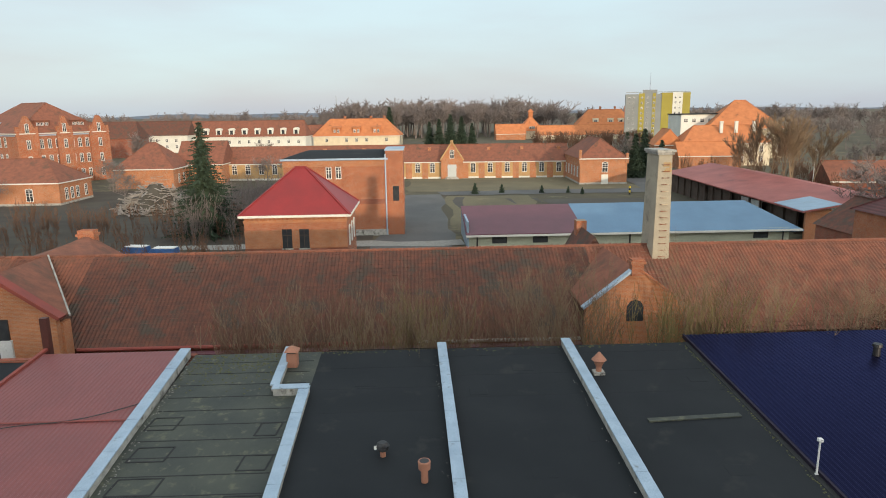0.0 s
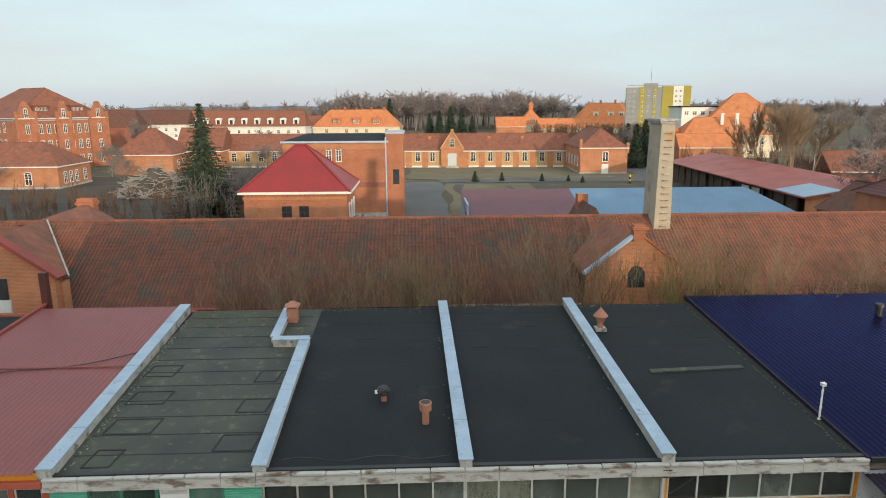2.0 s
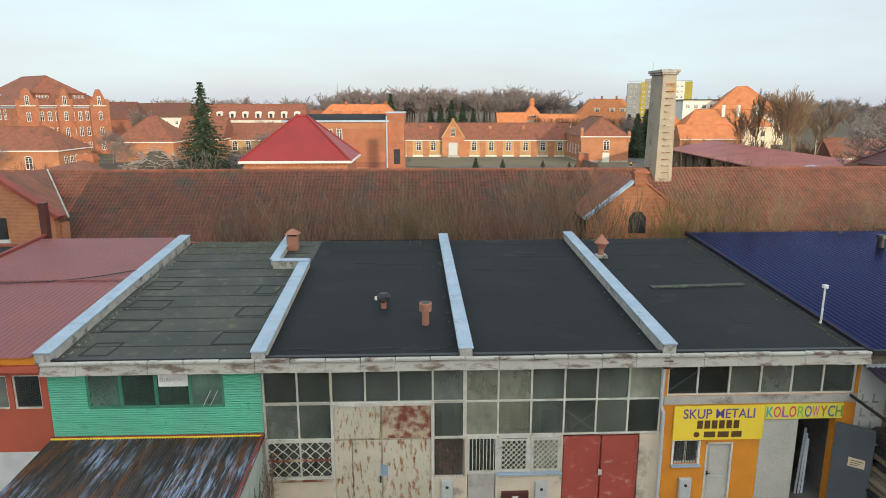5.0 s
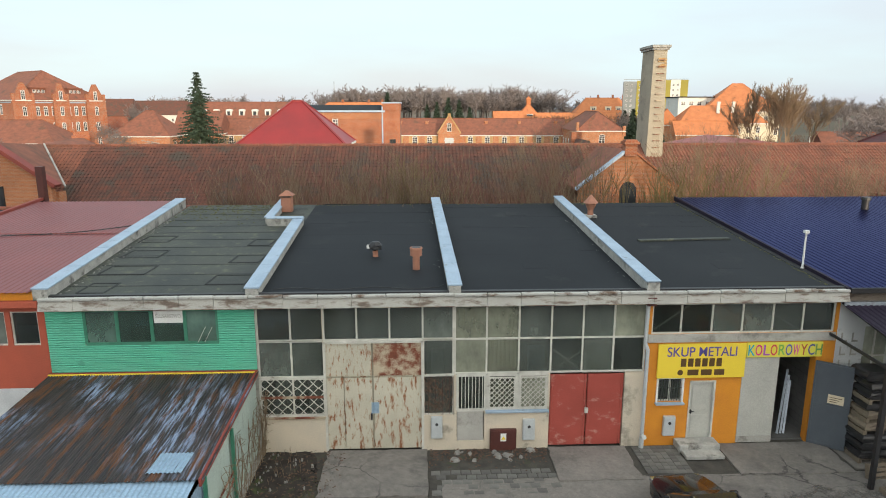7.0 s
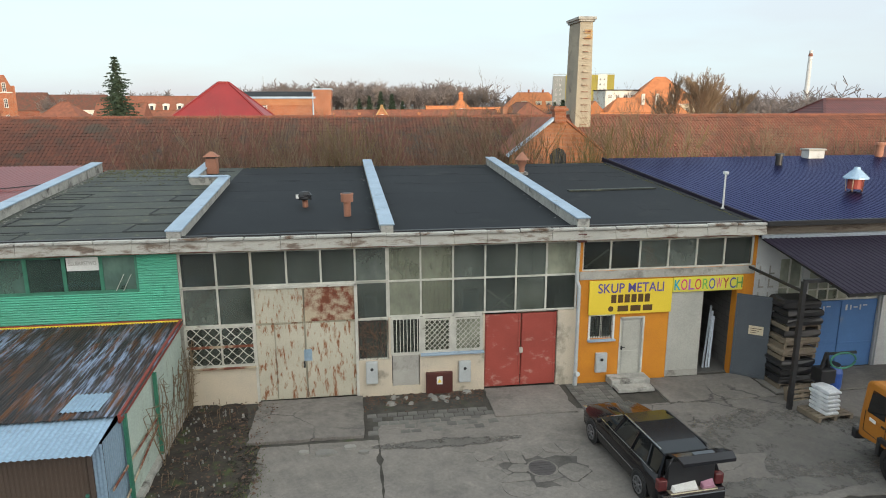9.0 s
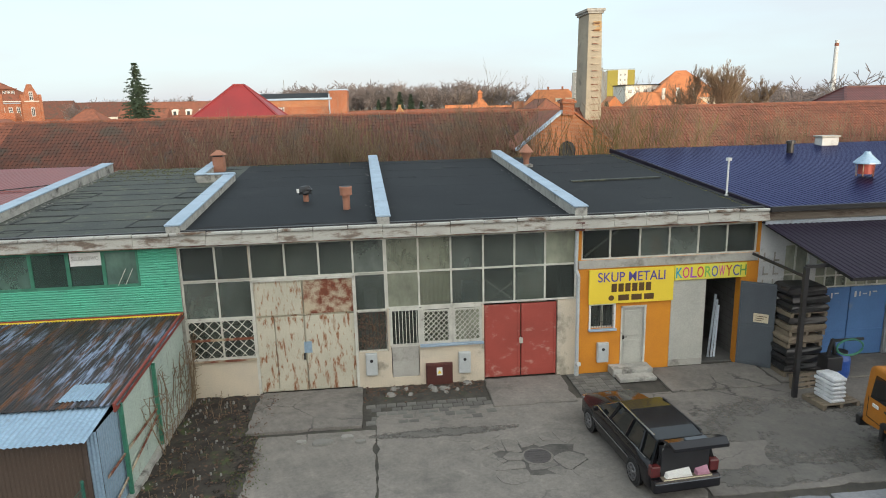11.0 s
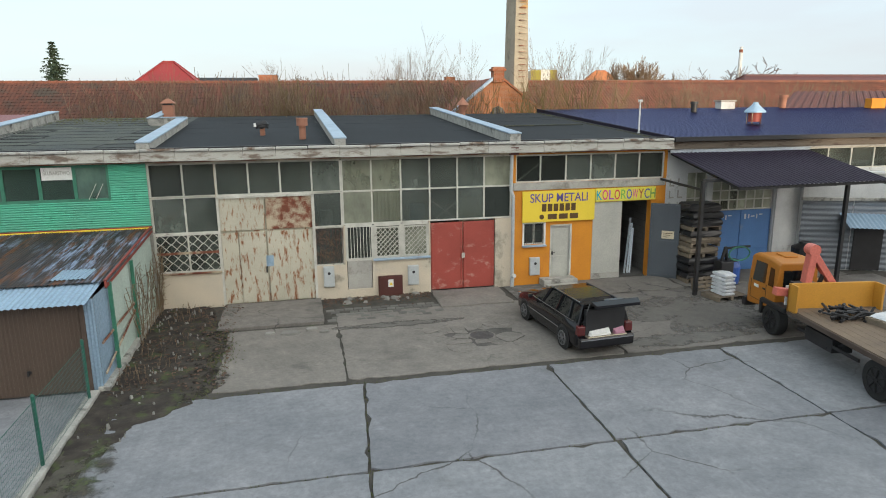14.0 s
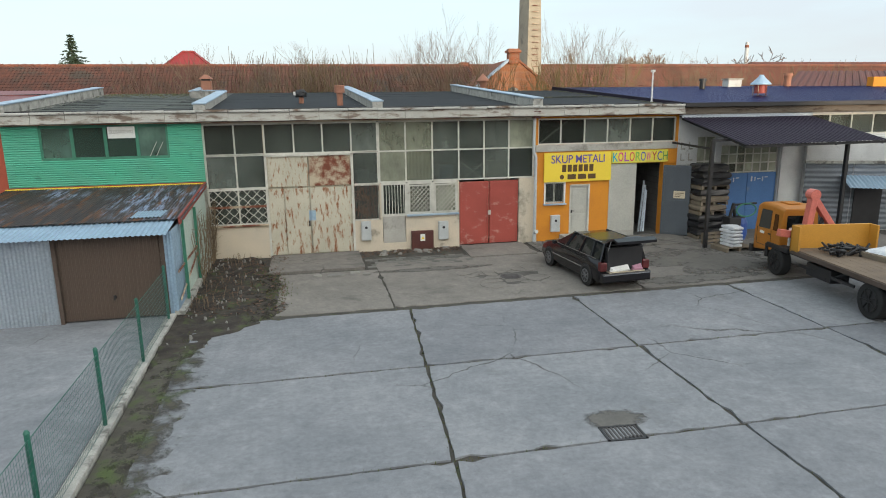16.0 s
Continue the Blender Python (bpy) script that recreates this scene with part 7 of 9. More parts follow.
tagged(part("roof_flakes", flakes, M_STONE), "pale flakes of render fallen along the roof parapets", "flakes", kind="stuff")
tagged(part("roof_moss", mossy, mat("roof_moss_green", (0.105, 0.105, 0.045), (0.07, 0.075, 0.035), 3, 20, 0.97)), "moss cushions growing on the felt roofs", "moss", kind="stuff")
wirepts = [(-1.5 + 0.5 * i, 0.45 + 0.12 * math.sin(i * 1.3) + 0.05 * math.sin(i * 3.1)) for i in range(11)] + [(3.7, 0.7)]
rw = Geo()
for (ax, ay), (bx, by) in zip(wirepts, wirepts[1:]):
    rw.tube((ax, ay, roof_z(ay) + 0.015), (bx, by, roof_z(by) + 0.015), 0.012, n=5)
tagged(part("roof_wire", rw, M_BLACK), "thin black wire lying along the felt roof edge", "wire")
cable = Geo()
pts = [(-15.0 + i * 0.6, 5.0 + 0.25 * i + 0.3 * math.sin(i * 0.6), 0) for i in range(12)]
for (ax, ay, _), (bx, by, _) in zip(pts, pts[1:]):
    cable.tube((ax, ay, 5.47 + 0.058 * ay), (bx, by, 5.47 + 0.058 * by), 0.02, n=5)
tagged(part("cable", cable, M_BLACK), "black cable lying across the red sheet roof", "cable")
# row of buildings behind the camera that shades the yard from the low sun
south = tagged(part("wall_south", Geo().box(-160, 68, -134, -120, -1, 25.5).box(68, 200, -134, -120, -1, 19.0), M_BRICK_DARK), "plain brick row closing the place to the south", "wall", kind="structure")

# ---- ground cover beyond ----
def patch(name, label, x0, x1, y0, y1, material, category="ground", lift=0.02):
    gg = Geo()
    n, m = max(1, int((x1 - x0) / 5)), max(1, int((y1 - y0) / 5))
    for j in range(m + 1):
        for i in range(n + 1):
            x, y = x0 + (x1 - x0) * i / n, y0 + (y1 - y0) * j / m
            e = (0 < i < n) * (0 < j < m)
            jx, jy = (0, 0) if e else (random.Random(i * 31 + j * 57).uniform(-0.8, 0.8), random.Random(i * 77 + j * 13).uniform(-0.8, 0.8))
            gg.v.append((x + jx, y + jy, BACK + lift))
    gg.f = [(j * (n + 1) + i, j * (n + 1) + i + 1, (j + 1) * (n + 1) + i + 1, (j + 1) * (n + 1) + i) for j in range(m) for i in range(n)]
    return tagged(part(name, gg, material), label, category, kind="structure")


M_LAWN = mat("winter_lawn", (0.155, 0.132, 0.075), (0.115, 0.098, 0.058), 0.12, 4, 0.95, bump=0.4, stain=(0.20, 0.17, 0.10), amount=0.35, stain_scale=0.2)
M_MUD = mat("dark_mud", (0.075, 0.066, 0.052), (0.055, 0.05, 0.042), 0.2, 4, 0.9, bump=0.4)
patch("road", "old grey asphalt drive between the barracks", -4, 8, 46, 140, M_ASPHALT, "road", 0.03)
patch("road", "asphalt lane along the garden plots", 8, 62, 138, 146, M_ASPHALT, "road", 0.035)
patch("road", "asphalt road past the brick pavilion", 60, 72, 140, 330, M_ASPHALT, "road", 0.03)
patch("lawn", "dry winter lawn before the barrack wing", 0, 60, 146, 178, M_LAWN, "lawn", 0.025)
patch("garden_plot", "bare winter garden plot", 9, 28, 92, 136, M_LAWN, "plot", 0.025)
patch("garden_plot", "dark turned garden plot", 30, 52, 100, 128, M_MUD, "plot", 0.028)
patch("garden_plot", "dark furrow in the plot", 11, 13, 92, 134, M_MUD, "plot", 0.04)
patch("garden_plot", "dark furrow in the plot", 23, 24.5, 100, 130, M_MUD, "plot", 0.045)
patch("garden_plot", "dark furrow in the plot", 29, 30.5, 100, 130, M_MUD, "plot", 0.05)
patch("scrubland", "overgrown brown scrub between the barracks", -140, -4.5, 46, 160, M_SCRUB, "scrub", 0.02)
patch("slab_path", "path of pale concrete slabs", -36, 10, 79, 83, M_STONE, "path", 0.06)
dash = thing("marker_post", "yellow and black striped marker post", "post", pose(52.3, 133.8, BACK))
for k in range(4):
    part("stripe", Geo().tube((0, 0, 0.5 * k), (0, 0, 0.5 * k + 0.5), 0.22, 0.22, 8), M_YELLOW if k % 2 else M_BLACK, dash)

# ---- bare trees and thickets ----
def bare_segments(rng, height, spread=0.55, depth=5, fork=3, trunk=0.02, start=0.25, droop=0.0, lean=0.0):
    """Limbs of a leafless tree as (a, b, r0, r1), its foot at the origin."""
    out = []

    def grow(p, d, length, r, level):
        steps = 3 if level < 2 else 2
        for s in range(steps):
            d = (d + Vector((rng.uniform(-1, 1), rng.uniform(-1, 1), rng.uniform(-0.3, 0.6) - droop)) * 0.16).normalized()
            q = p + d * (length / steps)
            r1 = r * 0.82
            out.append((p, q, r, r1))
            p, r = q, r1
            if level < depth and (level > 0 or s >= steps * start):
                for _ in range(fork if s == steps - 1 else fork - 1):
                    side = Vector((rng.uniform(-1, 1), rng.uniform(-1, 1), rng.uniform(-0.2, 0.7))).normalized()
                    grow(p, (d * (1 - spread) + side * spread).normalized(), length * rng.uniform(0.5, 0.72), r * 0.6, level + 1)

    grow(Vector((0, 0, 0)), Vector((lean, 0, 1)).normalized(), height * 0.42, height * trunk, 0)
    return out


def segments_mesh(name, segs, material, least=0.0, sides=3):
    vs, fs = [], []
    ring = [(math.cos(2 * math.pi * i / sides), math.sin(2 * math.pi * i / sides)) for i in range(sides)]
    for a, b, r0, r1 in segs:
        d = (b - a)
        if d.length < 1e-5:
            continue
        s = d.orthogonal().normalized()
        t = d.normalized().cross(s)
        k = len(vs)
        for p, r in ((a, max(r0, least)), (b, max(r1, least))):
            vs += [tuple(p + (s * c + t * e) * r) for c, e in ring]
        fs += [(k + i, k + (i + 1) % sides, k + sides + (i + 1) % sides, k + sides + i) for i in range(sides)]
    me = bpy.data.meshes.new(name)
    me.from_pydata(vs, [], fs)
    me.materials.append(material)
    return me


def thicket(name, label, spots, rng, material, h0, h1, base, least=0.006, stems=9):
    """Many thin upright shoots growing from spots, as one object."""
    segs = []
    for x, y in spots:
        z = base(x, y)
        for _ in range(stems):
            h = rng.uniform(h0, h1)
            p = Vector((x + rng.uniform(-0.4, 0.4), y + rng.uniform(-0.4, 0.4), z))
            d = Vector((rng.uniform(-0.28, 0.28), rng.uniform(-0.28, 0.28), 1)).normalized()
            r = 0.006 + h * 0.0035
            for s in range(5):
                d = (d + Vector((rng.uniform(-0.1, 0.1), rng.uniform(-0.1, 0.1), 0.05))).normalized()
                q = p + d * (h / 5)
                segs.append((p, q, r, r * 0.75))
                r *= 0.75
                if s:
                    for _ in range(3):
                        e = (d * 0.8 + Vector((rng.uniform(-0.6, 0.6), rng.uniform(-0.6, 0.6), rng.uniform(-0.1, 0.4)))).normalized()
                        m1 = q + e * h * rng.uniform(0.06, 0.14)
                        m2 = m1 + (e + Vector((0, 0, 0.5))).normalized() * h * rng.uniform(0.05, 0.12)
                        segs.append((q, m1, r * 0.6, r * 0.45))
                        segs.append((m1, m2, r * 0.45, r * 0.3))
                p = q
    return tagged(part(name, segments_mesh(name, segs, material, least), None), label, "shrubs", kind="stuff")


rt = random.Random(5)
strip = lambda n, x0, x1, y0, y1: [(rt.uniform(x0, x1), rt.uniform(y0, y1)) for _ in range(n)]
flat = lambda x, y: -0.05
thicket("shrub_thicket", "leafless reddish shrubs behind the workshop", strip(58, -7.5, 12, 15.2, 18.4), rt, M_TWIG, 4.6, 6.9, flat, 0.011, 6)
thicket("shrub_thicket", "leafless olive-yellow shrubs behind the workshop", strip(9, 0.5, 4.5, 15.0, 16.2) + strip(26, 12.5, 20.5, 14.6, 17.8), rt, M_TWIG_OLIVE, 5.0, 7.1, flat, 0.011, 5)
thicket("shrub_thicket", "leafless brown shrubs along the tiled roof", strip(40, 20, 40, 14.4, 18.5), rt, M_TWIG_PALE, 4.8, 6.8, flat, 0.010, 5)
thicket("shrub_thicket", "sparse pale shoots behind the felt roof", strip(26, -6.5, 11.5, 14.2, 15.2), rt, M_TWIG_PALE, 5.2, 7.2, flat, 0.011, 6)
thicket("shrub_thicket", "brown scrub on the waste ground", strip(190, -75, -8, 50, 112), rt, M_TWIG, 1.5, 4.2, lambda x, y: ground_height(x, y) - 0.05, 0.022, 7)
thicket("shrub_thicket", "tall scrub beside the brick house", strip(60, -36, -18, 84, 125), rt, M_TWIG_HAZE, 3.5, 7.0, lambda x, y: ground_height(x, y) - 0.05, 0.025, 7)
thicket("hedge_row", "rusty brown hedge of leafless shrubs", strip(110, 62, 118, 300, 330), rt, M_TWIG, 4, 8, lambda x, y: BACK, 0.05, 8)
thicket("shrub_thicket", "brown shrubs along the road", strip(120, 78, 150, 110, 190), rt, M_TWIG, 2, 5, lambda x, y: BACK, 0.03, 7)

FAR_TREES = [segments_mesh("crown", bare_segments(random.Random(70 + k), 18.0, 0.62, 4, 3, 0.016), M_TWIG_HAZE, 0.05) for k in range(4)]
POPLARS = [segments_mesh("crown", bare_segments(random.Random(90 + k), 15.0, 0.26, 4, 3, 0.014, 0.1), M_TWIG_PALE, 0.03) for k in range(3)]


def tree(meshes, i, x, y, z, s, turn, label, group):
    tr = thing("bare_tree", label, "tree", pose(x, y, z, 0, 0, turn), group=group)
    ob = part("crown", meshes[i % len(meshes)], None, tr)
    ob.scale = (s, s, s)
    return tr


SAPLINGS = [segments_mesh("crown", bare_segments(random.Random(120 + k), 10.0, 0.30, 4, 3, 0.0065, 0.4), M_TWIG_PALE, 0.004) for k in range(4)]
for i, (x, y, h) in enumerate(((10.0, 15.8, 10.2), (8.3, 16.4, 9.4), (13.4, 16.3, 9.6), (17.0, 16.2, 9.6), (18.2, 16.8, 10.3), (19.6, 16.2, 10.0), (22.6, 16.4, 8.9), (26.2, 16.6, 8.9), (28.0, 17.0, 8.6), (1.9, 16.6, 9.0), (-4.6, 16.8, 8.4), (31.0, 17.0, 8.8))):
    tree(SAPLINGS, i, x, y, -0.05, h / 10.6, i * 67, "slim pale sapling without leaves behind the workshop", "saplings")
for i, (x, y, h) in enumerate(((80, 118, 17), (83, 121, 18), (77, 124, 16), (86, 126, 17), (90, 124, 15), (84, 131, 16), (78, 132, 14))):
    tree(POPLARS, i, x, y, BACK, h / 14.0, i * 51, "pale leafless poplar beside the cart shed", "poplars")
for i, (x, y, h) in enumerate(((-92, 205, 16), (-50, 215, 12), (-78, 158, 10), (120, 150, 14), (150, 170, 16), (170, 190, 15), (70, 190, 13), (-32, 165, 10), (-40, 170, 9), (-62, 128, 9), (-86, 120, 8), (140, 128, 12), (64.6, 60, 15.5), (71, 78, 14))):
    tree(FAR_TREES, i, x, y, BACK, h / 18.0, i * 77, "bare spreading tree among the barracks", "barrack trees")


def woods(name, label, places, meshes, material):
    """Far bare woods, joined."""
    vs, fs, k = [], [], 0
    for i, (x, y, z, s) in enumerate(places):
        me = meshes[i % len(meshes)]
        co = np.empty(len(me.vertices) * 3)
        me.vertices.foreach_get("co", co)
        co = co.reshape(-1, 3) * s
        a = i * 1.7
        rot = np.array(((math.cos(a), -math.sin(a), 0), (math.sin(a), math.cos(a), 0), (0, 0, 1)))
        vs.append(co @ rot.T + np.array((x, y, z)))
        ix = np.empty(len(me.loops), dtype=int)
        me.loops.foreach_get("vertex_index", ix)
        fs.append(ix.reshape(-1, 4) + k)
        k += len(me.vertices)
    me = bpy.data.meshes.new(name)
    me.from_pydata(np.concatenate(vs), [], np.concatenate(fs))
    me.materials.append(material)
    return tagged(part(name, me, None), label, "woods", kind="stuff")


thin = [segments_mesh("crown", bare_segments(random.Random(140 + k), 18.0, 0.62, 3, 3, 0.016), M_TWIG_HAZE, 0.09) for k in range(4)]
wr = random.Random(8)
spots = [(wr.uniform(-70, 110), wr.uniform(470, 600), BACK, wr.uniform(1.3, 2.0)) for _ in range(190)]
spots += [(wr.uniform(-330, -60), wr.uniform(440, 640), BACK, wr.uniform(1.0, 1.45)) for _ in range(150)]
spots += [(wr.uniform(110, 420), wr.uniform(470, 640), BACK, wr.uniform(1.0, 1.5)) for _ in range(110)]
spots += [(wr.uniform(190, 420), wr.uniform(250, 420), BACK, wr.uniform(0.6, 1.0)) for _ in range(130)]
woods("far_woods", "belt of leafless woods on the horizon, paled by painted haze", spots, thin, M_TWIG_HAZE)
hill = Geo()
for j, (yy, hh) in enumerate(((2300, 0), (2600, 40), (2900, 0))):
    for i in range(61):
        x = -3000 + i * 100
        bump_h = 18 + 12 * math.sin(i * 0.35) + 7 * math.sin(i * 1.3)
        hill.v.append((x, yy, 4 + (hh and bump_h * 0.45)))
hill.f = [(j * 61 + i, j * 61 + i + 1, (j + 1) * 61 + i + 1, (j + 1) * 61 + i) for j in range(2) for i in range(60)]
tagged(part("backdrop_hills", hill, M_HILL_HAZE), "low wooded hills on the horizon, blue with painted haze", "hills", kind="structure")
for i, (x, y, w, h) in enumerate(((-240, 620, 60, 9), (-190, 700, 50, 10), (560, 620, 80, 12), (640, 760, 90, 14), (760, 900, 110, 13))):
    fh = thing("distant_hall", "pale distant industrial hall on the horizon", "building", pose(x, y, BACK), group="distant halls")
    part("wall", Geo().box(-w / 2, w / 2, 0, 30, 0, h), M_WALLWHITE, fh)
    part("roof", Geo().box(-w / 2 - 0.5, w / 2 + 0.5, -0.5, 30.5, h, h + 0.6), M_PANELGREY, fh)
fm = thing("lattice_mast", "thin far radio mast above the woods", "mast", pose(-62, 520, BACK))
part("pole", Geo().tube((0, 0, 0), (0, 0, 33), 0.4, 0.2, 5), M_PANELGREY, fm)
sk = thing("factory_stack", "tall far factory chimney", "chimney", pose(327, 418, BACK))
part("shaft", Geo().tube((0, 0, 0), (0, 0, 48), 2.0, 1.2, 16), M_WHITEWASH, sk)
part("band", Geo().tube((0, 0, 44), (0, 0, 46), 1.4, 1.35, 16), M_BRICK_DARK, sk)


# ---- evergreens ----
def spruce_mesh(rng, height, width, tiers, needle=0.28):
    gg = Geo()
    for k in range(tiers):
        u = k / (tiers - 1)
        z = height * (0.06 + 0.93 * u)
        r = width * (1 - u) ** 0.85 * rng.uniform(0.75, 1.1) + 0.12
        n = max(4, int(10 * (1 - u) + 4))
        for i in range(n):
            a = 2 * math.pi * (i + rng.random()) / n
            out = Vector((math.cos(a), math.sin(a), 0))
            L = r * rng.uniform(0.7, 1.12)
            segn = max(3, int(L / 0.35))
            for s in range(segn):
                f = (s + 0.5) / segn
                c = Vector((0, 0, z)) + out * L * f + Vector((0, 0, -0.32 * L * f + 0.14 * L * f * f))
                w = needle * (1.25 - 0.6 * f)
                for _ in range(3):
                    q = Vector((rng.uniform(-1, 1), rng.uniform(-1, 1), rng.uniform(-1.0, 0.35))).normalized() * w * rng.uniform(0.8, 1.7)
                    side = out.cross(q).normalized() * w * 0.45
                    gg.add([c - side, c + side, c + q + out * w * 0.5], [(0, 1, 2)])
    return gg


sp = thing("spruce_tree", "tall dark green spruce on the waste ground", "tree", pose(-32.2, 90.4, BACK))
part("trunk", Geo().tube((0, 0, 0), (0, 0, 18.2), 0.28, 0.03, 8), M_BARK, sp)
part("crown", spruce_mesh(random.Random(3), 18.6, 7.2, 42, 0.40), M_NEEDLE, sp)
small = spruce_mesh(random.Random(4), 2.6, 1.3, 12, 0.22).mesh("crown", M_NEEDLE)
for x, y, s in ((16.4, 140.2, 1.0), (23.1, 141.5, 0.8), (32.7, 140.2, 0.7), (39.0, 139.3, 0.6), (41.8, 136.7, 0.6)):
    b = thing("conifer_bush", "small dark conifer bush on the lawn edge", "bush", pose(x, y, BACK), group="conifer bushes")
    o = part("crown", small, None, b)
    o.scale = (s, s, s)
    part("trunk", Geo().tube((0, 0, -0.05), (0, 0, 1.2 * s), 0.06, 0.03, 6), M_BARK, b)
mid = spruce_mesh(random.Random(6), 12.0, 3.4, 30, 0.5).mesh("crown", M_NEEDLE)
for x, y, s in ((66, 172, 1.05), (70, 176, 1.15), (73, 170, 0.9), (14, 330, 1.3), (20, 332, 1.5), (26, 335, 1.4), (9, 338, 1.2), (-16, 430, 1.9), (32, 340, 1.1), (74, 205, 1.0)):
    b = thing("conifer_tree", "dark conifer standing among the bare trees", "tree", pose(x, y, BACK), group="conifers")
    o = part("crown", mid, None, b)
    o.scale = (s, s, s)
    part("trunk", Geo().tube((0, 0, 0), (0, 0, 10 * s), 0.2, 0.05, 6), M_BARK, b)

# ---- timber heap ----
heap = thing("timber_heap", "grey heap of old boards and roof timbers", "timber heap", pose(-52.5, 122.0, BACK))
hg = Geo()
hr = random.Random(12)
for i in range(420):
    a, r = hr.uniform(0, 6.28), hr.random() ** 0.6
    top = 7.6 * (1 - r) + 0.2
    c = Vector((8.5 * r * math.cos(a), 8.0 * r * math.sin(a), hr.uniform(0.2, 1.0) * top))
    d = Vector((hr.uniform(-1, 1), hr.uniform(-1, 1), hr.uniform(-0.35, 0.35))).normalized() * hr.uniform(0.9, 2.2)
    hg.beam(c - d, c + d, hr.uniform(0.15, 0.35), hr.uniform(0.06, 0.15))
part("loose_timber", hg, mat("grey_timber", (0.31, 0.28, 0.25), (0.20, 0.18, 0.16), 0.8, 8, 0.95), heap)["kind"] = "stuff"
part("rubble_core", Geo().solid([(5.6 * math.cos(a * 0.5236), 6.2 * math.sin(a * 0.5236), -0.1) for a in range(12)], [(1.2 * math.cos(a * 0.5236), 1.5 * math.sin(a * 0.5236), 5.6) for a in range(12)]), M_MUD, heap)

# ---- creeper on the garage and litter on the soil ----
segs = []
for i in range(34):
    p = Vector((-1.97 + rt.uniform(-0.02, 0.1), rt.uniform(-3.4, -0.1), 0.0))
    d = Vector((0.02, rt.uniform(-0.3, 0.3), 1)).normalized()
    for s in range(7):
        d = (d + Vector((rt.uniform(-0.12, 0.12), rt.uniform(-0.45, 0.45), 0.1))).normalized()
        q = p + d * rt.uniform(0.2, 0.36)
        q.x = min(max(q.x, -1.98), -1.6)
        segs.append((p, q, 0.012, 0.008))
        segs.append((q, q + Vector((rt.uniform(0, 0.2), rt.uniform(-0.3, 0.3), rt.uniform(-0.1, 0.2))), 0.007, 0.004))
        p = q
tagged(part("dry_creeper", segments_mesh("creeper", segs, M_TWIG_PALE, 0.006), None), "dry leafless creeper climbing the garage side", "creeper", kind="stuff")
soil = Geo()
nxs, nys = 44, 150
for j in range(nys + 1):
    for i in range(nxs + 1):
        x, y = -2.15 + 3.4 * i / nxs, -10.2 + 10.15 * j / nys
        taper = min(max((y + 10.2) / 3.6, 0.0), 1.0)
        edge = -1.70 + 2.25 * taper + 0.50 * noise.noise(Vector((y * 0.9, 3.1, 0))) + 0.18 * noise.noise(Vector((y * 3.1, 0.4, 0))) - (0.75 if y > -2.6 else 0.0)
        u = min(max((edge - x + 0.1) / 0.5, 0.0), 1.0)
        soil.v.append((x, y, -0.06 + u * (0.09 + 0.06 * noise.noise(Vector((x * 2.2, y * 2.2, 0))) + 0.03 * noise.noise(Vector((x * 7, y * 7, 1))))))
soil.f = [(j * (nxs + 1) + i, j * (nxs + 1) + i + 1, (j + 1) * (nxs + 1) + i + 1, (j + 1) * (nxs + 1) + i) for j in range(nys) for i in range(nxs)]
tagged(part("soil_strip", soil, M_SOILBANK, None, smooth=True), "damp mossy soil bank beside the garage", "soil", kind="structure")
moss = Geo()
for j in range(161):
    for i in range(25):
        x, y = -2.12 + 1.25 * i / 24, -32 + 23 * j / 160
        edge = -1.15 + 0.30 * noise.noise(Vector((y * 0.9, 7.7, 0))) + 0.2 * noise.noise(Vector((y * 3, 1.7, 0))) + 0.45 * noise.noise(Vector((x * 3.1, y * 2.3, 4)))
        moss.v.append((x, y, -0.03 + 0.055 * min(max((edge - x + 0.25) / 0.25, 0), 1) + 0.015 * noise.noise(Vector((x * 5, y * 5, 2)))))
moss.f = [(j * 25 + i, j * 25 + i + 1, (j + 1) * 25 + i + 1, (j + 1) * 25 + i) for j in range(160) for i in range(24)]
tagged(part("moss_strip", moss, M_FENCE_MOSS, None), "mossy dirt along the fence kerb", "soil", kind="structure")
lit = Geo()
for i in range(1300):
    if i % 3:
        x, y = rt.uniform(-2.0, 0.6), rt.uniform(-6.8, -0.1)
    else:
        x, y = rt.uniform(3.2, 6.9), -0.05 - abs(rt.gauss(0, 0.45))
    z = 0.03 if x < 1 else -0.02
    c = Vector((x, y, z + 0.015))
    lit.add([c + Vector((rt.uniform(-0.06, 0.06), rt.uniform(-0.06, 0.06), rt.uniform(-0.01, 0.03))) for _ in range(4)], [(0, 1, 2), (1, 3, 2), (0, 3, 1)])
tagged(part("leaf_litter", lit, mat("dead_leaves", (0.13, 0.075, 0.05), (0.08, 0.055, 0.04), 6, 20, 0.95), None), "dead leaves and crumbs along the wall foot", "litter", kind="stuff")
for i in range(14):
    x, y = 3.3 + rt.uniform(0, 3.4), -0.15 - rt.random() * 0.6
    gg = Geo()
    n = 7
    R = rt.uniform(0.06, 0.2)
    low = [(R * rt.uniform(0.7, 1.1) * math.cos(6.283 * k / n), R * 0.7 * rt.uniform(0.7, 1.1) * math.sin(6.283 * k / n), 0) for k in range(n)]
    gg.solid(low, [(a * 0.6, b * 0.6, R * 0.45) for a, b, _ in low])
    tagged(part("plaster_lump", gg, M_STONE, None, at=pose(x, y, -0.035, 0, 0, i * 40)), "fallen lump of plaster at the wall foot", "rubble", group="plaster lumps")
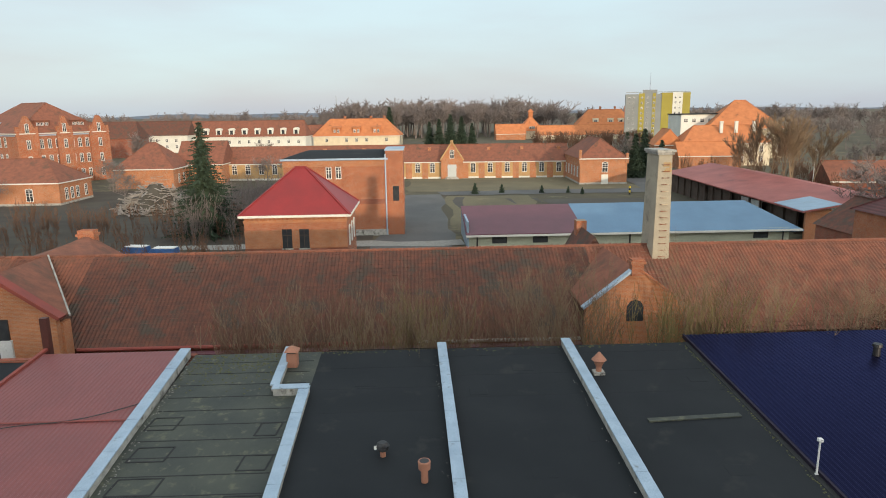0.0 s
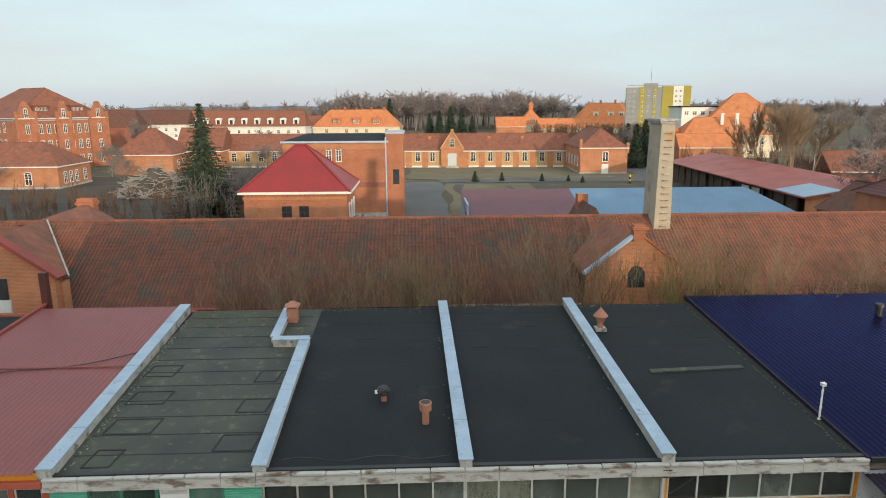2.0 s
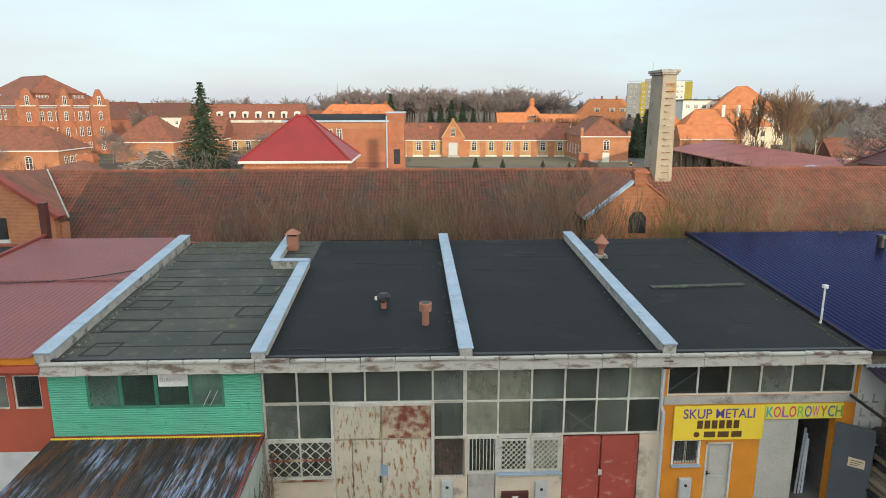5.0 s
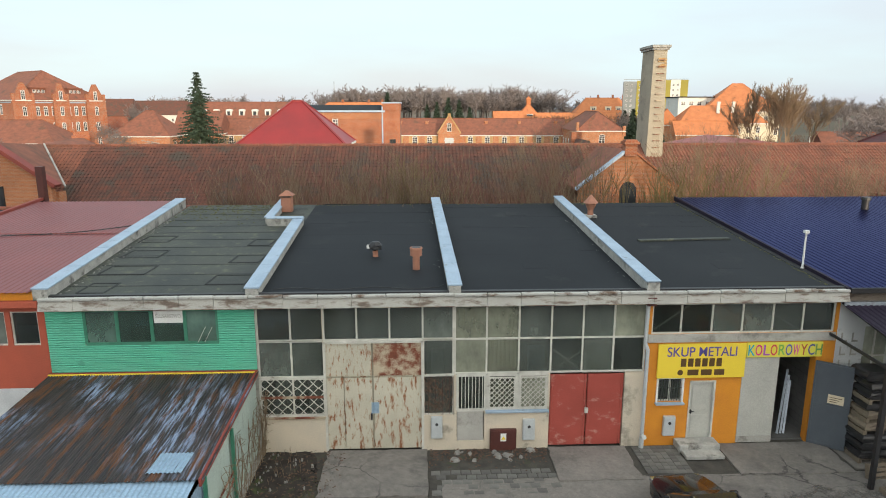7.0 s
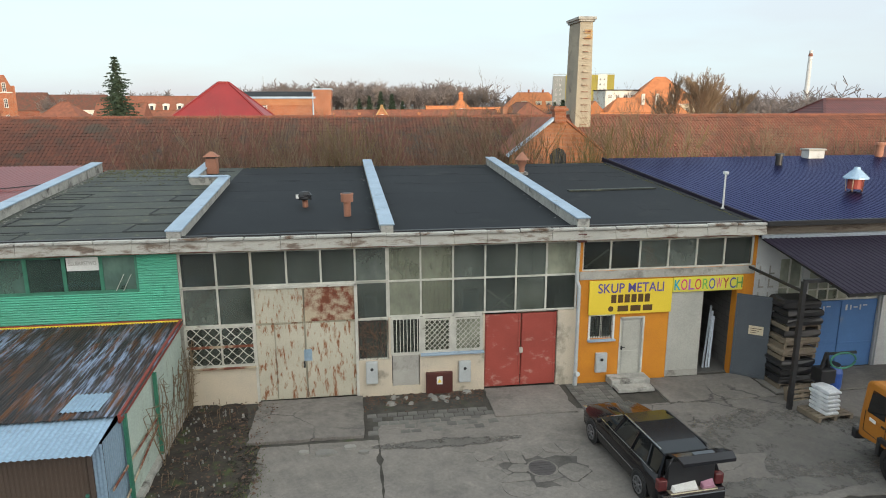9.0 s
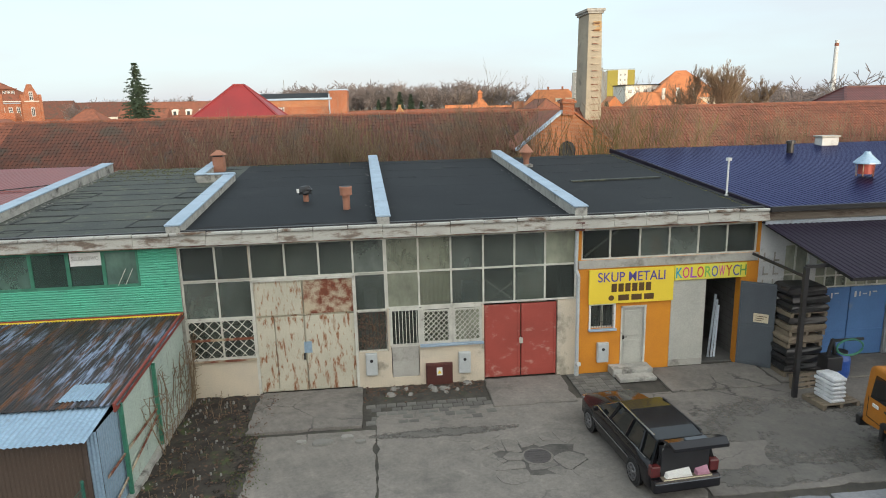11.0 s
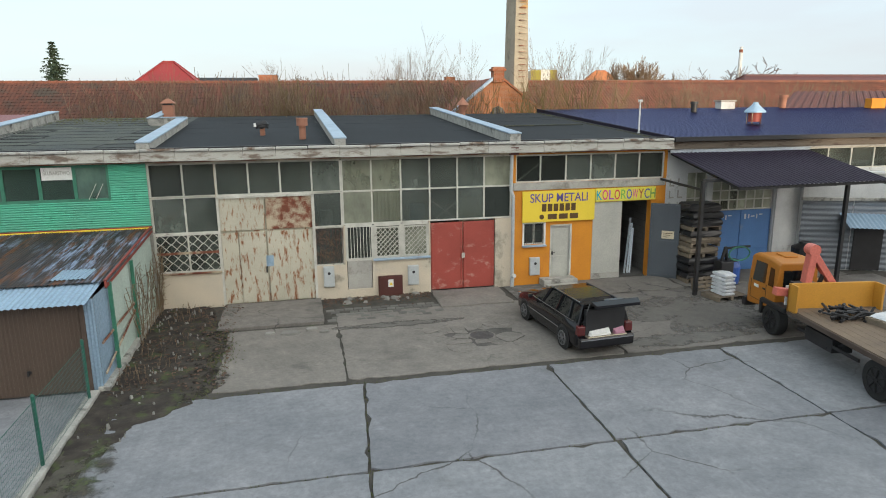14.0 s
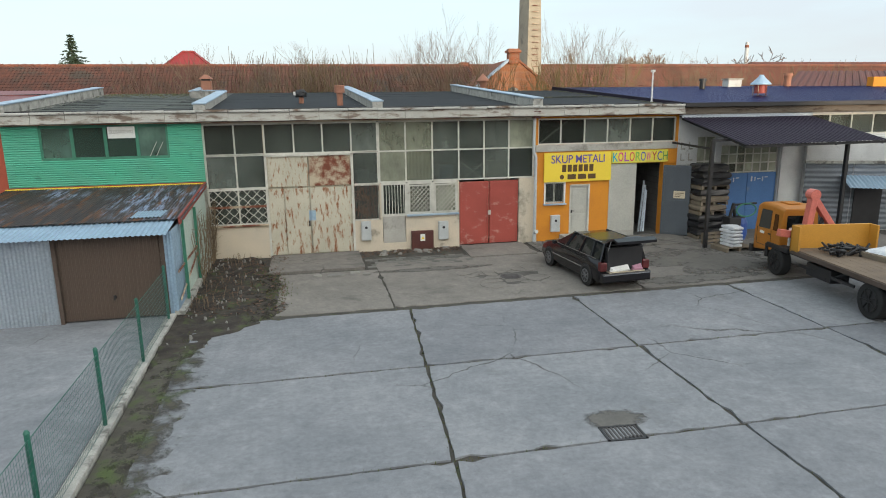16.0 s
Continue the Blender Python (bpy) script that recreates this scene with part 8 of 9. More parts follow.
for x, y, r in ((2.1, -3.3, 0.30), (2.75, -3.1, 0.2), (1.55, -3.2, 0.16), (3.1, -3.4, 0.15)):
    low = [(r * (0.85 + 0.3 * rt.random()) * math.cos(0.785 * k), r * 0.6 * (0.85 + 0.3 * rt.random()) * math.sin(0.785 * k), 0) for k in range(8)]
    tagged(part("paving_fragment", Geo().solid(low, [(a * 0.9, b * 0.9, 0.06) for a, b, _ in low]), M_STONE, None, at=pose(x, y, -0.02)), "broken pale paving fragment in a crack", "stone", group="paving fragments")
# small pavers before the middle bay and the office
for j in range(5):
    for i in range(12):
        x, y = 3.25 + i * 0.30 + (0.15 if j % 2 else 0), -1.35 - j * 0.26
        if rt.random() < 0.12 or x > 6.85:
            continue
        part("paver", Geo().box(-0.135, 0.135, -0.115, 0.115, -0.1, 0.0), M_PAVER, yard, at=pose(x + 0.13, y, -0.02 + rt.uniform(-0.008, 0.01), rt.uniform(-2, 2), 0, rt.uniform(-4, 4)))
for j in range(8):
    for i in range(7):
        part("paver", Geo().box(-0.095, 0.095, -0.095, 0.095, -0.1, 0.0), M_PAVER, yard, at=pose(9.75 + i * 0.2, -0.2 - j * 0.2, 0.01 + rt.uniform(-0.005, 0.005)))
thicket("weed_stalks", "dry weed stalks on the soil bank", strip(9, -2.0, -0.3, -6.4, -0.2), rt, M_TWIG_PALE, 0.10, 0.36, lambda x, y: 0.0, 0.004, 5)
thicket("weed_stalks", "brown weed stalks on the soil bank", strip(9, -2.0, 0.2, -6.6, -0.2), rt, M_BARK, 0.08, 0.22, lambda x, y: 0.0, 0.005, 6)
rubble = Geo()
for i in range(150):
    x, y = rt.uniform(-2.0, 0.45), rt.uniform(-9.0, -0.2)
    if x > -0.9 + 0.35 * (y + 9.0) / 2 or (i % 3 == 0 and x > -1.2):
        continue
    q = rt.uniform(0.015, 0.055)
    low = [(x + q * rt.uniform(0.6, 1.2) * math.cos(1.257 * k), y + q * rt.uniform(0.6, 1.2) * math.sin(1.257 * k), 0.0) for k in range(5)]
    rubble.solid(low, [(x + (a - x) * 0.6, y + (b - y) * 0.6, 0.07 + q * 0.6) for a, b, _ in low])
tagged(part("soil_rubble", rubble, M_STONE), "pale crumbs and scraps strewn over the soil bank", "rubble", kind="stuff")
M_GRASS = mat("yard_grass", (0.075, 0.105, 0.030), (0.10, 0.10, 0.04), 2, 10, 0.95, bump=0)
tuft = Geo()
for i in range(2600):
    if i % 2:
        y = rt.uniform(-7.4, -1.5)
        x = -0.1 + 0.25 * math.sin(y) + rt.gauss(0, 0.28)
    else:
        y = rt.uniform(-26, -7.2)
        x = -1.72 + 0.12 * math.sin(y * 0.8) + rt.gauss(0, 0.17)
    if x < -2.1:
        continue
    c = Vector((x, y, 0.0))
    d = Vector((rt.uniform(-0.04, 0.04), rt.uniform(-0.04, 0.04), rt.uniform(0.015, 0.05)))
    tuft.add([c + Vector((-0.012, 0, -0.02)), c + Vector((0.012, 0.005, -0.02)), c + d], [(0, 1, 2)])
for i in range(900):
    q, y = rt.randint(1, 3), rt.uniform(-24, -7.3)
    x = xs_joint[q] + lean_joint[q] * (y + 7.2) + rt.gauss(0, 0.03)
    if i % 2:
        x, y = rt.uniform(-1.3, 16), rt.choice(ys_joint[:3]) + rt.gauss(0, 0.03)
    c = Vector((x, y, 0.0))
    tuft.add([c + Vector((-0.012, 0, -0.03)), c + Vector((0.012, 0.005, -0.03)), c + Vector((rt.uniform(-0.02, 0.02), rt.uniform(-0.02, 0.02), rt.uniform(0.01, 0.03)))], [(0, 1, 2)])
tagged(part("grass_tufts", tuft, M_GRASS, None), "short grass and moss in the yard joints", "grass", kind="stuff")

# ---- vehicles ----
M_CARPAINT = mat("black_car_paint", (0.010, 0.009, 0.011), None, 2, 20, 0.16, 0.0, 0.0)
M_CARGLASS = mat("tinted_car_glass", (0.012, 0.014, 0.015), None, 2, 20, 0.05, bump=0.0)
M_TYRE = mat("tyre_rubber", (0.018, 0.018, 0.018), None, 3, 30, 0.85)
M_RIM = mat("alloy_rim", (0.30, 0.30, 0.31), None, 3, 30, 0.35, 0.7, 0.0)
M_CHROME = mat("bright_trim", (0.55, 0.56, 0.57), None, 3, 30, 0.2, 0.9, 0.0)
M_LAMPRED = mat("red_lamp_glass", (0.11, 0.02, 0.02), None, 3, 30, 0.15, bump=0)
M_TRUCK = rust_mat("orange_truck_paint", (0.44, 0.165, 0.018), (0.24, 0.10, 0.03), 0.2, (1, 1, 0.6), 1.6, 0.45)
M_TRUCKBED = rust_mat("yellow_steel_bed", (0.52, 0.25, 0.03), (0.30, 0.14, 0.04), 0.2, (1, 1, 0.6), 1.4, 0.55)
M_DECK = mat("worn_deck_boards", (0.17, 0.125, 0.085), (0.12, 0.09, 0.065), 1.2, 20, 0.85)
M_CRANE = mat("faded_red_crane", (0.58, 0.16, 0.12), (0.50, 0.13, 0.10), 1.5, 20, 0.5)
M_FOIL = mat("white_sacks", (0.62, 0.64, 0.66), (0.50, 0.52, 0.55), 4, 20, 0.5)
M_PALLET = mat("pallet_wood", (0.19, 0.155, 0.11), (0.13, 0.105, 0.08), 2, 20, 0.9)
M_WRAP = mat("black_foil", (0.016, 0.016, 0.017), (0.03, 0.03, 0.032), 4, 12, 0.35, bump=0.5)


def loft(stations):
    """A closed hull through rings of as many points."""
    gg = Geo()
    n = len(stations[0])
    for r in stations:
        gg.v += r
    for k in range(len(stations) - 1):
        gg.f += [(k * n + i, k * n + (i + 1) % n, (k + 1) * n + (i + 1) % n, (k + 1) * n + i) for i in range(n)]
    gg.f += [tuple(range(n - 1, -1, -1)), tuple(range((len(stations) - 1) * n, len(stations) * n))]
    return gg


def wheel(parent, x, y, r, w, rim_mat, side):
    t = part("wheel", Geo().tube((x - w / 2, y, r), (x + w / 2, y, r), r, r, 28), M_TYRE, parent, bevel=0.03)
    o = x + side * (w / 2 + 0.004)
    part("rim", Geo().tube((o - side * 0.02, y, r), (o, y, r), r * 0.66, r * 0.62, 24), M_BLACK, t)
    sp = Geo()
    for k in range(7):
        a = k * 2 * math.pi / 7
        sp.beam((o + side * 0.008, y + 0.05 * math.cos(a), r + 0.05 * math.sin(a)), (o + side * 0.008, y + r * 0.62 * math.cos(a), r + r * 0.62 * math.sin(a)), 0.055, 0.02)
    sp.tube((o, y, r), (o + side * 0.02, y, r), 0.07, 0.06, 12)
    for k in range(24):
        a, b = k * math.pi / 12, (k + 1) * math.pi / 12
        sp.beam((o + side * 0.005, y + r * 0.63 * math.cos(a), r + r * 0.63 * math.sin(a)), (o + side * 0.005, y + r * 0.63 * math.cos(b), r + r * 0.63 * math.sin(b)), 0.03, 0.03)
    part("spokes", sp, rim_mat, t)
    return t


car = thing("estate_car", "black estate car with its tailgate raised", "car", pose(10.1, -4.95, -0.015, 0, 0, 4) @ Matrix.Diagonal((0.94, 0.94, 0.94, 1)))


def body_ring(y, zl, zm, zb, w, wt):
    return [(-w * 0.92, y, zl), (-w, y, zl + 0.12), (-w, y, zm), (-wt, y, zb), (0, y, zb + 0.03), (wt, y, zb), (w, y, zm), (w, y, zl + 0.12), (w * 0.92, y, zl), (0, y, zl - 0.02)]


part("body", loft([body_ring(2.36, 0.34, 0.50, 0.60, 0.50, 0.45), body_ring(2.26, 0.24, 0.52, 0.70, 0.74, 0.62), body_ring(2.0, 0.20, 0.58, 0.79, 0.84, 0.74), body_ring(1.5, 0.19, 0.62, 0.87, 0.87, 0.80), body_ring(0.95, 0.19, 0.66, 0.94, 0.88, 0.83), body_ring(0.0, 0.19, 0.68, 0.96, 0.88, 0.84), body_ring(-1.2, 0.19, 0.68, 0.97, 0.88, 0.84), body_ring(-1.9, 0.22, 0.66, 0.96, 0.86, 0.82), body_ring(-2.12, 0.26, 0.62, 0.70, 0.85, 0.80)]), M_CARPAINT, car, smooth=True)


def top_ring(y, zb, zt, wb, wt):
    return [(-wb, y, zb), (-wt, y, zt - 0.03), (-wt * 0.85, y, zt), (wt * 0.85, y, zt), (wt, y, zt - 0.03), (wb, y, zb)]


part("greenhouse", loft([top_ring(1.05, 0.93, 0.95, 0.80, 0.78), top_ring(0.22, 0.95, 1.40, 0.83, 0.62), top_ring(-0.4, 0.95, 1.455, 0.83, 0.63), top_ring(-1.4, 0.95, 1.44, 0.83, 0.63), top_ring(-1.92, 0.95, 1.40, 0.81, 0.60)]), M_CARGLASS, car, "dark tinted glasshouse")
part("roof_panel", loft([[(-0.60, 0.20, 1.405), (0.60, 0.20, 1.405), (0.60, 0.20, 1.42), (-0.60, 0.20, 1.42)], [(-0.62, -0.4, 1.46), (0.62, -0.4, 1.46), (0.60, -0.4, 1.475), (-0.60, -0.4, 1.475)], [(-0.62, -1.4, 1.445), (0.62, -1.4, 1.445), (0.60, -1.4, 1.46), (-0.60, -1.4, 1.46)], [(-0.60, -1.95, 1.40), (0.60, -1.95, 1.40), (0.58, -1.95, 1.42), (-0.58, -1.95, 1.42)]]), M_CARPAINT, car)
for s in (-1, 1):
    part("roof_rail", Geo().tube((s * 0.60, 0.05, 1.46), (s * 0.60, -1.75, 1.465), 0.022, n=6), M_CHROME if s < 0 else M_BLACK, car)
    part("window_trim", Geo().beam((s * 0.845, 0.95, 0.965), (s * 0.845, -1.85, 0.985), 0.02, 0.02), M_CHROME, car)
    part("side_moulding", Geo().beam((s * 0.885, 1.3, 0.55), (s * 0.885, -1.05, 0.55), 0.02, 0.035), M_CHROME, car)
    for y, yt in ((0.15, -0.02), (-0.78, -0.82), (-1.55, -1.42)):
        part("pillar", Geo().beam((s * 0.838, y, 0.97), (s * 0.645, yt, 1.42), 0.03, 0.06), M_CARPAINT, car)
    part("door_mirror", Geo().box(s * 0.88 - 0.02, s * 0.88 + s * 0.18 + 0.02, 0.72, 0.84, 0.93, 1.06), M_CARPAINT, car, bevel=0.03)
    part("tail_lamp", Geo().box(min(s * 0.62, s * 0.855), max(s * 0.62, s * 0.855), -2.16, -1.98, 0.62, 0.90), M_LAMPRED, car, bevel=0.03)
    part("headlamp", Geo().box(min(s * 0.45, s * 0.76), max(s * 0.45, s * 0.76), 2.10, 2.29, 0.56, 0.70), M_CHROME, car, bevel=0.02)
    part("gas_strut", Geo().tube((s * 0.60, -1.98, 0.95), (s * 0.58, -2.25, 1.58), 0.012, n=6), M_CHROME, car)
    part("rear_pillar", Geo().beam((s * 0.80, -2.02, 0.72), (s * 0.60, -1.94, 1.40), 0.06, 0.10), M_CARPAINT, car)
    for y in (1.38, -1.32):
        wheel(car, s * 0.80, y, 0.32, 0.2, M_RIM, s)
        part("wheel_arch", Geo().tube((s * 0.872, y, 0.33), (s * 0.882, y, 0.33), 0.37, 0.37, 24), M_BLACK, car)
part("rear_bumper", Geo().box(-0.84, 0.84, -2.30, -2.05, 0.28, 0.60), M_CARPAINT, car, bevel=0.05)
part("bumper_trim", Geo().box(-0.82, 0.82, -2.315, -2.29, 0.52, 0.55), M_CHROME, car)
# solid black block in place of the shaded hollow of the boot
part("boot", Geo().box(-0.60, 0.60, -2.13, -1.98, 0.60, 1.34), M_BLACK, car, "black block painted as the shade of the open load space")
part("sill_strip", Geo().box(-0.60, 0.60, -2.30, -2.27, 0.60, 0.618), M_CREAM, car, "pale strip along the boot sill")
part("boot_floor", Geo().box(-0.62, 0.62, -2.28, -1.9, 0.585, 0.62), M_PALLET, car)
gate_t = part("tailgate", loft([[(-0.60, -1.93, 1.41), (0.60, -1.93, 1.41), (0.60, -1.93, 1.46), (-0.60, -1.93, 1.46)], [(-0.66, -2.28, 1.58), (0.66, -2.28, 1.58), (0.66, -2.28, 1.64), (-0.66, -2.28, 1.64)], [(-0.70, -2.56, 1.66), (0.70, -2.56, 1.66), (0.70, -2.56, 1.73), (-0.70, -2.56, 1.73)], [(-0.66, -2.76, 1.58), (0.66, -2.76, 1.58), (0.66, -2.76, 1.66), (-0.66, -2.76, 1.66)]]), M_CARPAINT, car, "raised tailgate")
part("rear_window", Geo().solid([(-0.5, -1.99, 1.49), (0.5, -1.99, 1.49), (0.55, -2.24, 1.622), (-0.55, -2.24, 1.622)], [(-0.5, -1.99, 1.503), (0.5, -1.99, 1.503), (0.55, -2.24, 1.636), (-0.55, -2.24, 1.636)]), M_CARGLASS, gate_t)
part("plate_recess", Geo().box(-0.26, 0.26, -2.55, -2.43, 1.70, 1.735), M_GREYLEAF, gate_t)
for x, w, m in ((-0.20, 0.66, M_WHITE), (0.40, 0.34, mat("pink_bag", (0.45, 0.22, 0.30), None, 5, 20, 0.5))):
    tagged(part("load_bag", loft([[(x - w / 2, -2.26, 0.625), (x + w / 2, -2.26, 0.625), (x + w * 0.4, -2.26, 0.68), (x - w * 0.4, -2.26, 0.68)], [(x - w / 2, -2.14, 0.625), (x + w / 2, -2.14, 0.625), (x + w * 0.45, -2.14, 0.80), (x - w * 0.45, -2.14, 0.74)]]), m, None, at=car.matrix_basis), "bag lying in the open car boot", "bag", group="boot load")

truck = thing("flatbed_truck", "old orange flatbed truck with a folded loading crane", "truck", pose(16.57, -6.85, 0, 0, 0, -9))


def cab_ring(y, z0, z1, w0, w1):
    return [(-w0, y, z0), (-w0, y, z0 + 0.6), (-w1, y, z1 - 0.08), (-w1 * 0.9, y, z1), (w1 * 0.9, y, z1), (w1, y, z1 - 0.08), (w0, y, z0 + 0.6), (w0, y, z0)]


cab = part("cab", loft([cab_ring(-0.45, 0.75, 2.28, 1.08, 0.98), cab_ring(0.2, 0.75, 2.36, 1.10, 1.0), cab_ring(1.15, 0.62, 2.33, 1.10, 0.98), cab_ring(1.45, 0.60, 2.22, 1.06, 0.94)]), M_TRUCK, truck, "narrow orange cab", bevel=0.04, at=pose(-0.46, 0.30, 0.02) @ Matrix.Diagonal((0.56, 0.78, 0.90, 1)))
part("engine_cover", loft([cab_ring(0.05, 0.72, 1.36, 0.42, 0.36), cab_ring(1.3, 0.66, 1.30, 0.42, 0.34)]), M_TRUCK, truck, "low orange engine cover beside the cab", bevel=0.03, at=pose(0.60, 0.0, 0.0))
for s in (-1, 1):
    part("door_window", Geo().solid([(s * 1.105, 0.25, 1.48), (s * 1.105, 1.10, 1.44), (s * 1.03, 1.02, 2.10), (s * 1.03, 0.28, 2.12)], [(s * 1.09, 0.25, 1.48), (s * 1.09, 1.10, 1.44), (s * 1.01, 1.02, 2.10), (s * 1.01, 0.28, 2.12)]), M_CARGLASS, cab)
    part("quarter_window", Geo().solid([(s * 1.10, -0.28, 1.48), (s * 1.10, 0.06, 1.48), (s * 1.03, 0.06, 2.06), (s * 1.025, -0.2, 2.04)], [(s * 1.085, -0.28, 1.48), (s * 1.085, 0.06, 1.48), (s * 1.01, 0.06, 2.06), (s * 1.005, -0.2, 2.04)]), M_CARGLASS, cab)
    part("door_seam", Geo().beam((s * 1.108, 0.15, 0.85), (s * 1.108, 0.15, 1.45), 0.015, 0.015).beam((s * 1.108, 1.18, 0.85), (s * 1.108, 1.18, 1.45), 0.015, 0.015).beam((s * 1.108, 0.15, 0.85), (s * 1.108, 1.18, 0.85), 0.015, 0.015), M_BLACK, cab)
    part("door_handle", Geo().box(min(s * 1.10, s * 1.14), max(s * 1.10, s * 1.14), 0.2, 0.34, 1.28, 1.33), M_BLACK, cab)
    part("mudguard", Geo().box(min(s * 0.80, s * 1.13), max(s * 0.80, s * 1.13), -0.62, 0.55, 0.80, 0.95).box(min(s * 0.80, s * 1.13), max(s * 0.80, s * 1.13), 0.5, 0.62, 0.45, 0.9), M_BLACK, truck, bevel=0.03)
    wheel(truck, s * 0.97, 0.0, 0.44, 0.28, M_TYRE, s)
    wheel(truck, s * 0.90, -4.25, 0.46, 0.45, M_TYRE, s)
part("rear_screen", Geo().box(-0.75, 0.75, -0.475, -0.455, 1.5, 2.05), M_CARGLASS, cab)
part("windscreen", Geo().box(-0.9, 0.9, 1.40, 1.46, 1.35, 2.05), M_CARGLASS, cab)
part("roof_hatch", Geo().box(-0.3, 0.4, 0.1, 0.7, 2.35, 2.40), M_TRUCK, cab, bevel=0.02)
part("bumper", Geo().box(-1.12, 1.12, 1.40, 1.58, 0.42, 0.68), M_BLACK, truck, bevel=0.02)
part("badge", Geo().box(-1.125, -1.105, 0.75, 0.98, 1.16, 1.24), M_WHITE, truck)
for s in (-0.42, 0.42):
    part("chassis_rail", Geo().box(s - 0.05, s + 0.05, -6.2, 1.3, 0.58, 0.80), M_BLACK, truck)
part("tool_box", Geo().box(-1.05, -0.5, -2.6, -1.5, 0.42, 0.78), M_BLACK, truck, bevel=0.02)
part("side_guard", Geo().beam((-1.05, -1.2, 0.6), (-1.0, -3.5, 0.6), 0.04, 0.08).beam((-1.05, -2.4, 0.5), (-0.6, -3.0, 0.85), 0.04, 0.05), M_BLACK, truck)
part("bed", Geo().box(-1.2, 1.2, -6.2, -0.85, 0.90, 1.02), M_DARKWOOD, truck, "flat dark-edged cargo bed")
for i in range(10):
    x = -1.16 + i * 0.232
    part("deck_board", Geo().box(x + 0.004, x + 0.228, -6.18, -0.92, 1.02, 1.045), M_DECK, truck)
part("headboard", Geo().box(-1.2, 1.2, -0.92, -0.84, 0.95, 1.74), M_TRUCKBED, truck, "yellow steel headboard", bevel=0.01)
for s in (-1, 1):
    part("headboard_wing", Geo().box(min(s * 1.14, s * 1.2), max(s * 1.14, s * 1.2), -1.25, -0.84, 0.98, 1.74), M_TRUCKBED, truck, bevel=0.008)
crane = part("crane", Geo().box(-0.25, 0.35, -0.80, -0.5, 0.85, 1.7), M_BLACK, truck, "folded loading crane", at=pose(-0.72, 0, 0))
part("crane_arm", Geo().beam((0.05, -0.66, 1.2), (0.20, -0.66, 2.62), 0.24, 0.2), M_CRANE, crane, bevel=0.02)
part("crane_arm", Geo().beam((0.15, -0.66, 2.58), (1.05, -0.66, 1.35), 0.22, 0.18), M_CRANE, crane, bevel=0.02)
part("crane_knuckle", Geo().tube((0.18, -0.80, 2.6), (0.18, -0.52, 2.6), 0.16, 0.16, 14), M_CRANE, crane)
part("crane_foot", Geo().beam((-0.75, -0.66, 1.48), (-0.05, -0.66, 1.38), 0.2, 0.2), M_CRANE, crane)
part("ram", Geo().tube((0.4, -0.6, 1.3), (0.62, -0.62, 2.0), 0.06, n=10), M_BLACK, crane)
part("warning_board", Geo().box(-1.12, -0.9, -0.62, -0.58, 1.05, 1.6).box(-1.10, -0.95, -0.64, -0.62, 1.15, 1.28).box(-1.10, -0.95, -0.64, -0.62, 1.40, 1.5), M_WHITE, truck)
tm = truck.matrix_basis


def pallet(m, label, group):
    ob = thing("pallet", label, "pallet", m, group=group)
    for i in range(6):
        part("slat", Geo().box(-0.6, 0.6, -0.4 + i * 0.145, -0.4 + i * 0.145 + 0.1, 0.122, 0.144), M_PALLET, ob)
    for x in (-0.55, 0, 0.55):
        part("bearer", Geo().box(x - 0.05, x + 0.05, -0.4, 0.42, 0.0, 0.122), M_PALLET, ob)
    return ob


pr = random.Random(33)
pallet(tm @ pose(0.75, -2.4, 1.046, 0, 0, 12), "wooden pallet lying on the truck bed", "truck load")
sk2 = Geo()
for i in range(40):
    c = Vector((pr.uniform(-0.5, 0.5), pr.uniform(-0.35, 0.35), pr.uniform(0, 0.2)))
    d = Vector((pr.uniform(-1, 1), pr.uniform(-1, 1), pr.uniform(-0.1, 0.4))).normalized() * 0.2
    sk2.tube(c - d, c + d, 0.04, 0.03, 6)
tagged(part("scrap_heap", sk2, M_BLACK, None, at=tm @ pose(-0.1, -1.75, 1.08)), "tangle of dark scrap metal on the truck bed", "scrap", kind="stuff")
tagged(part("foil_sheet", Geo().solid([(-0.5, -0.3, 0), (0.5, -0.35, 0), (0.55, 0.3, 0), (-0.45, 0.35, 0)], [(-0.4, -0.25, 0.1), (0.4, -0.25, 0.06), (0.45, 0.2, 0.12), (-0.35, 0.3, 0.07)]), M_FOIL, None, at=tm @ pose(0.72, -2.3, 1.195, 0, 0, 20)), "crumpled translucent foil on the pallet", "foil")
# goods by the open gate
base_z = 0.0
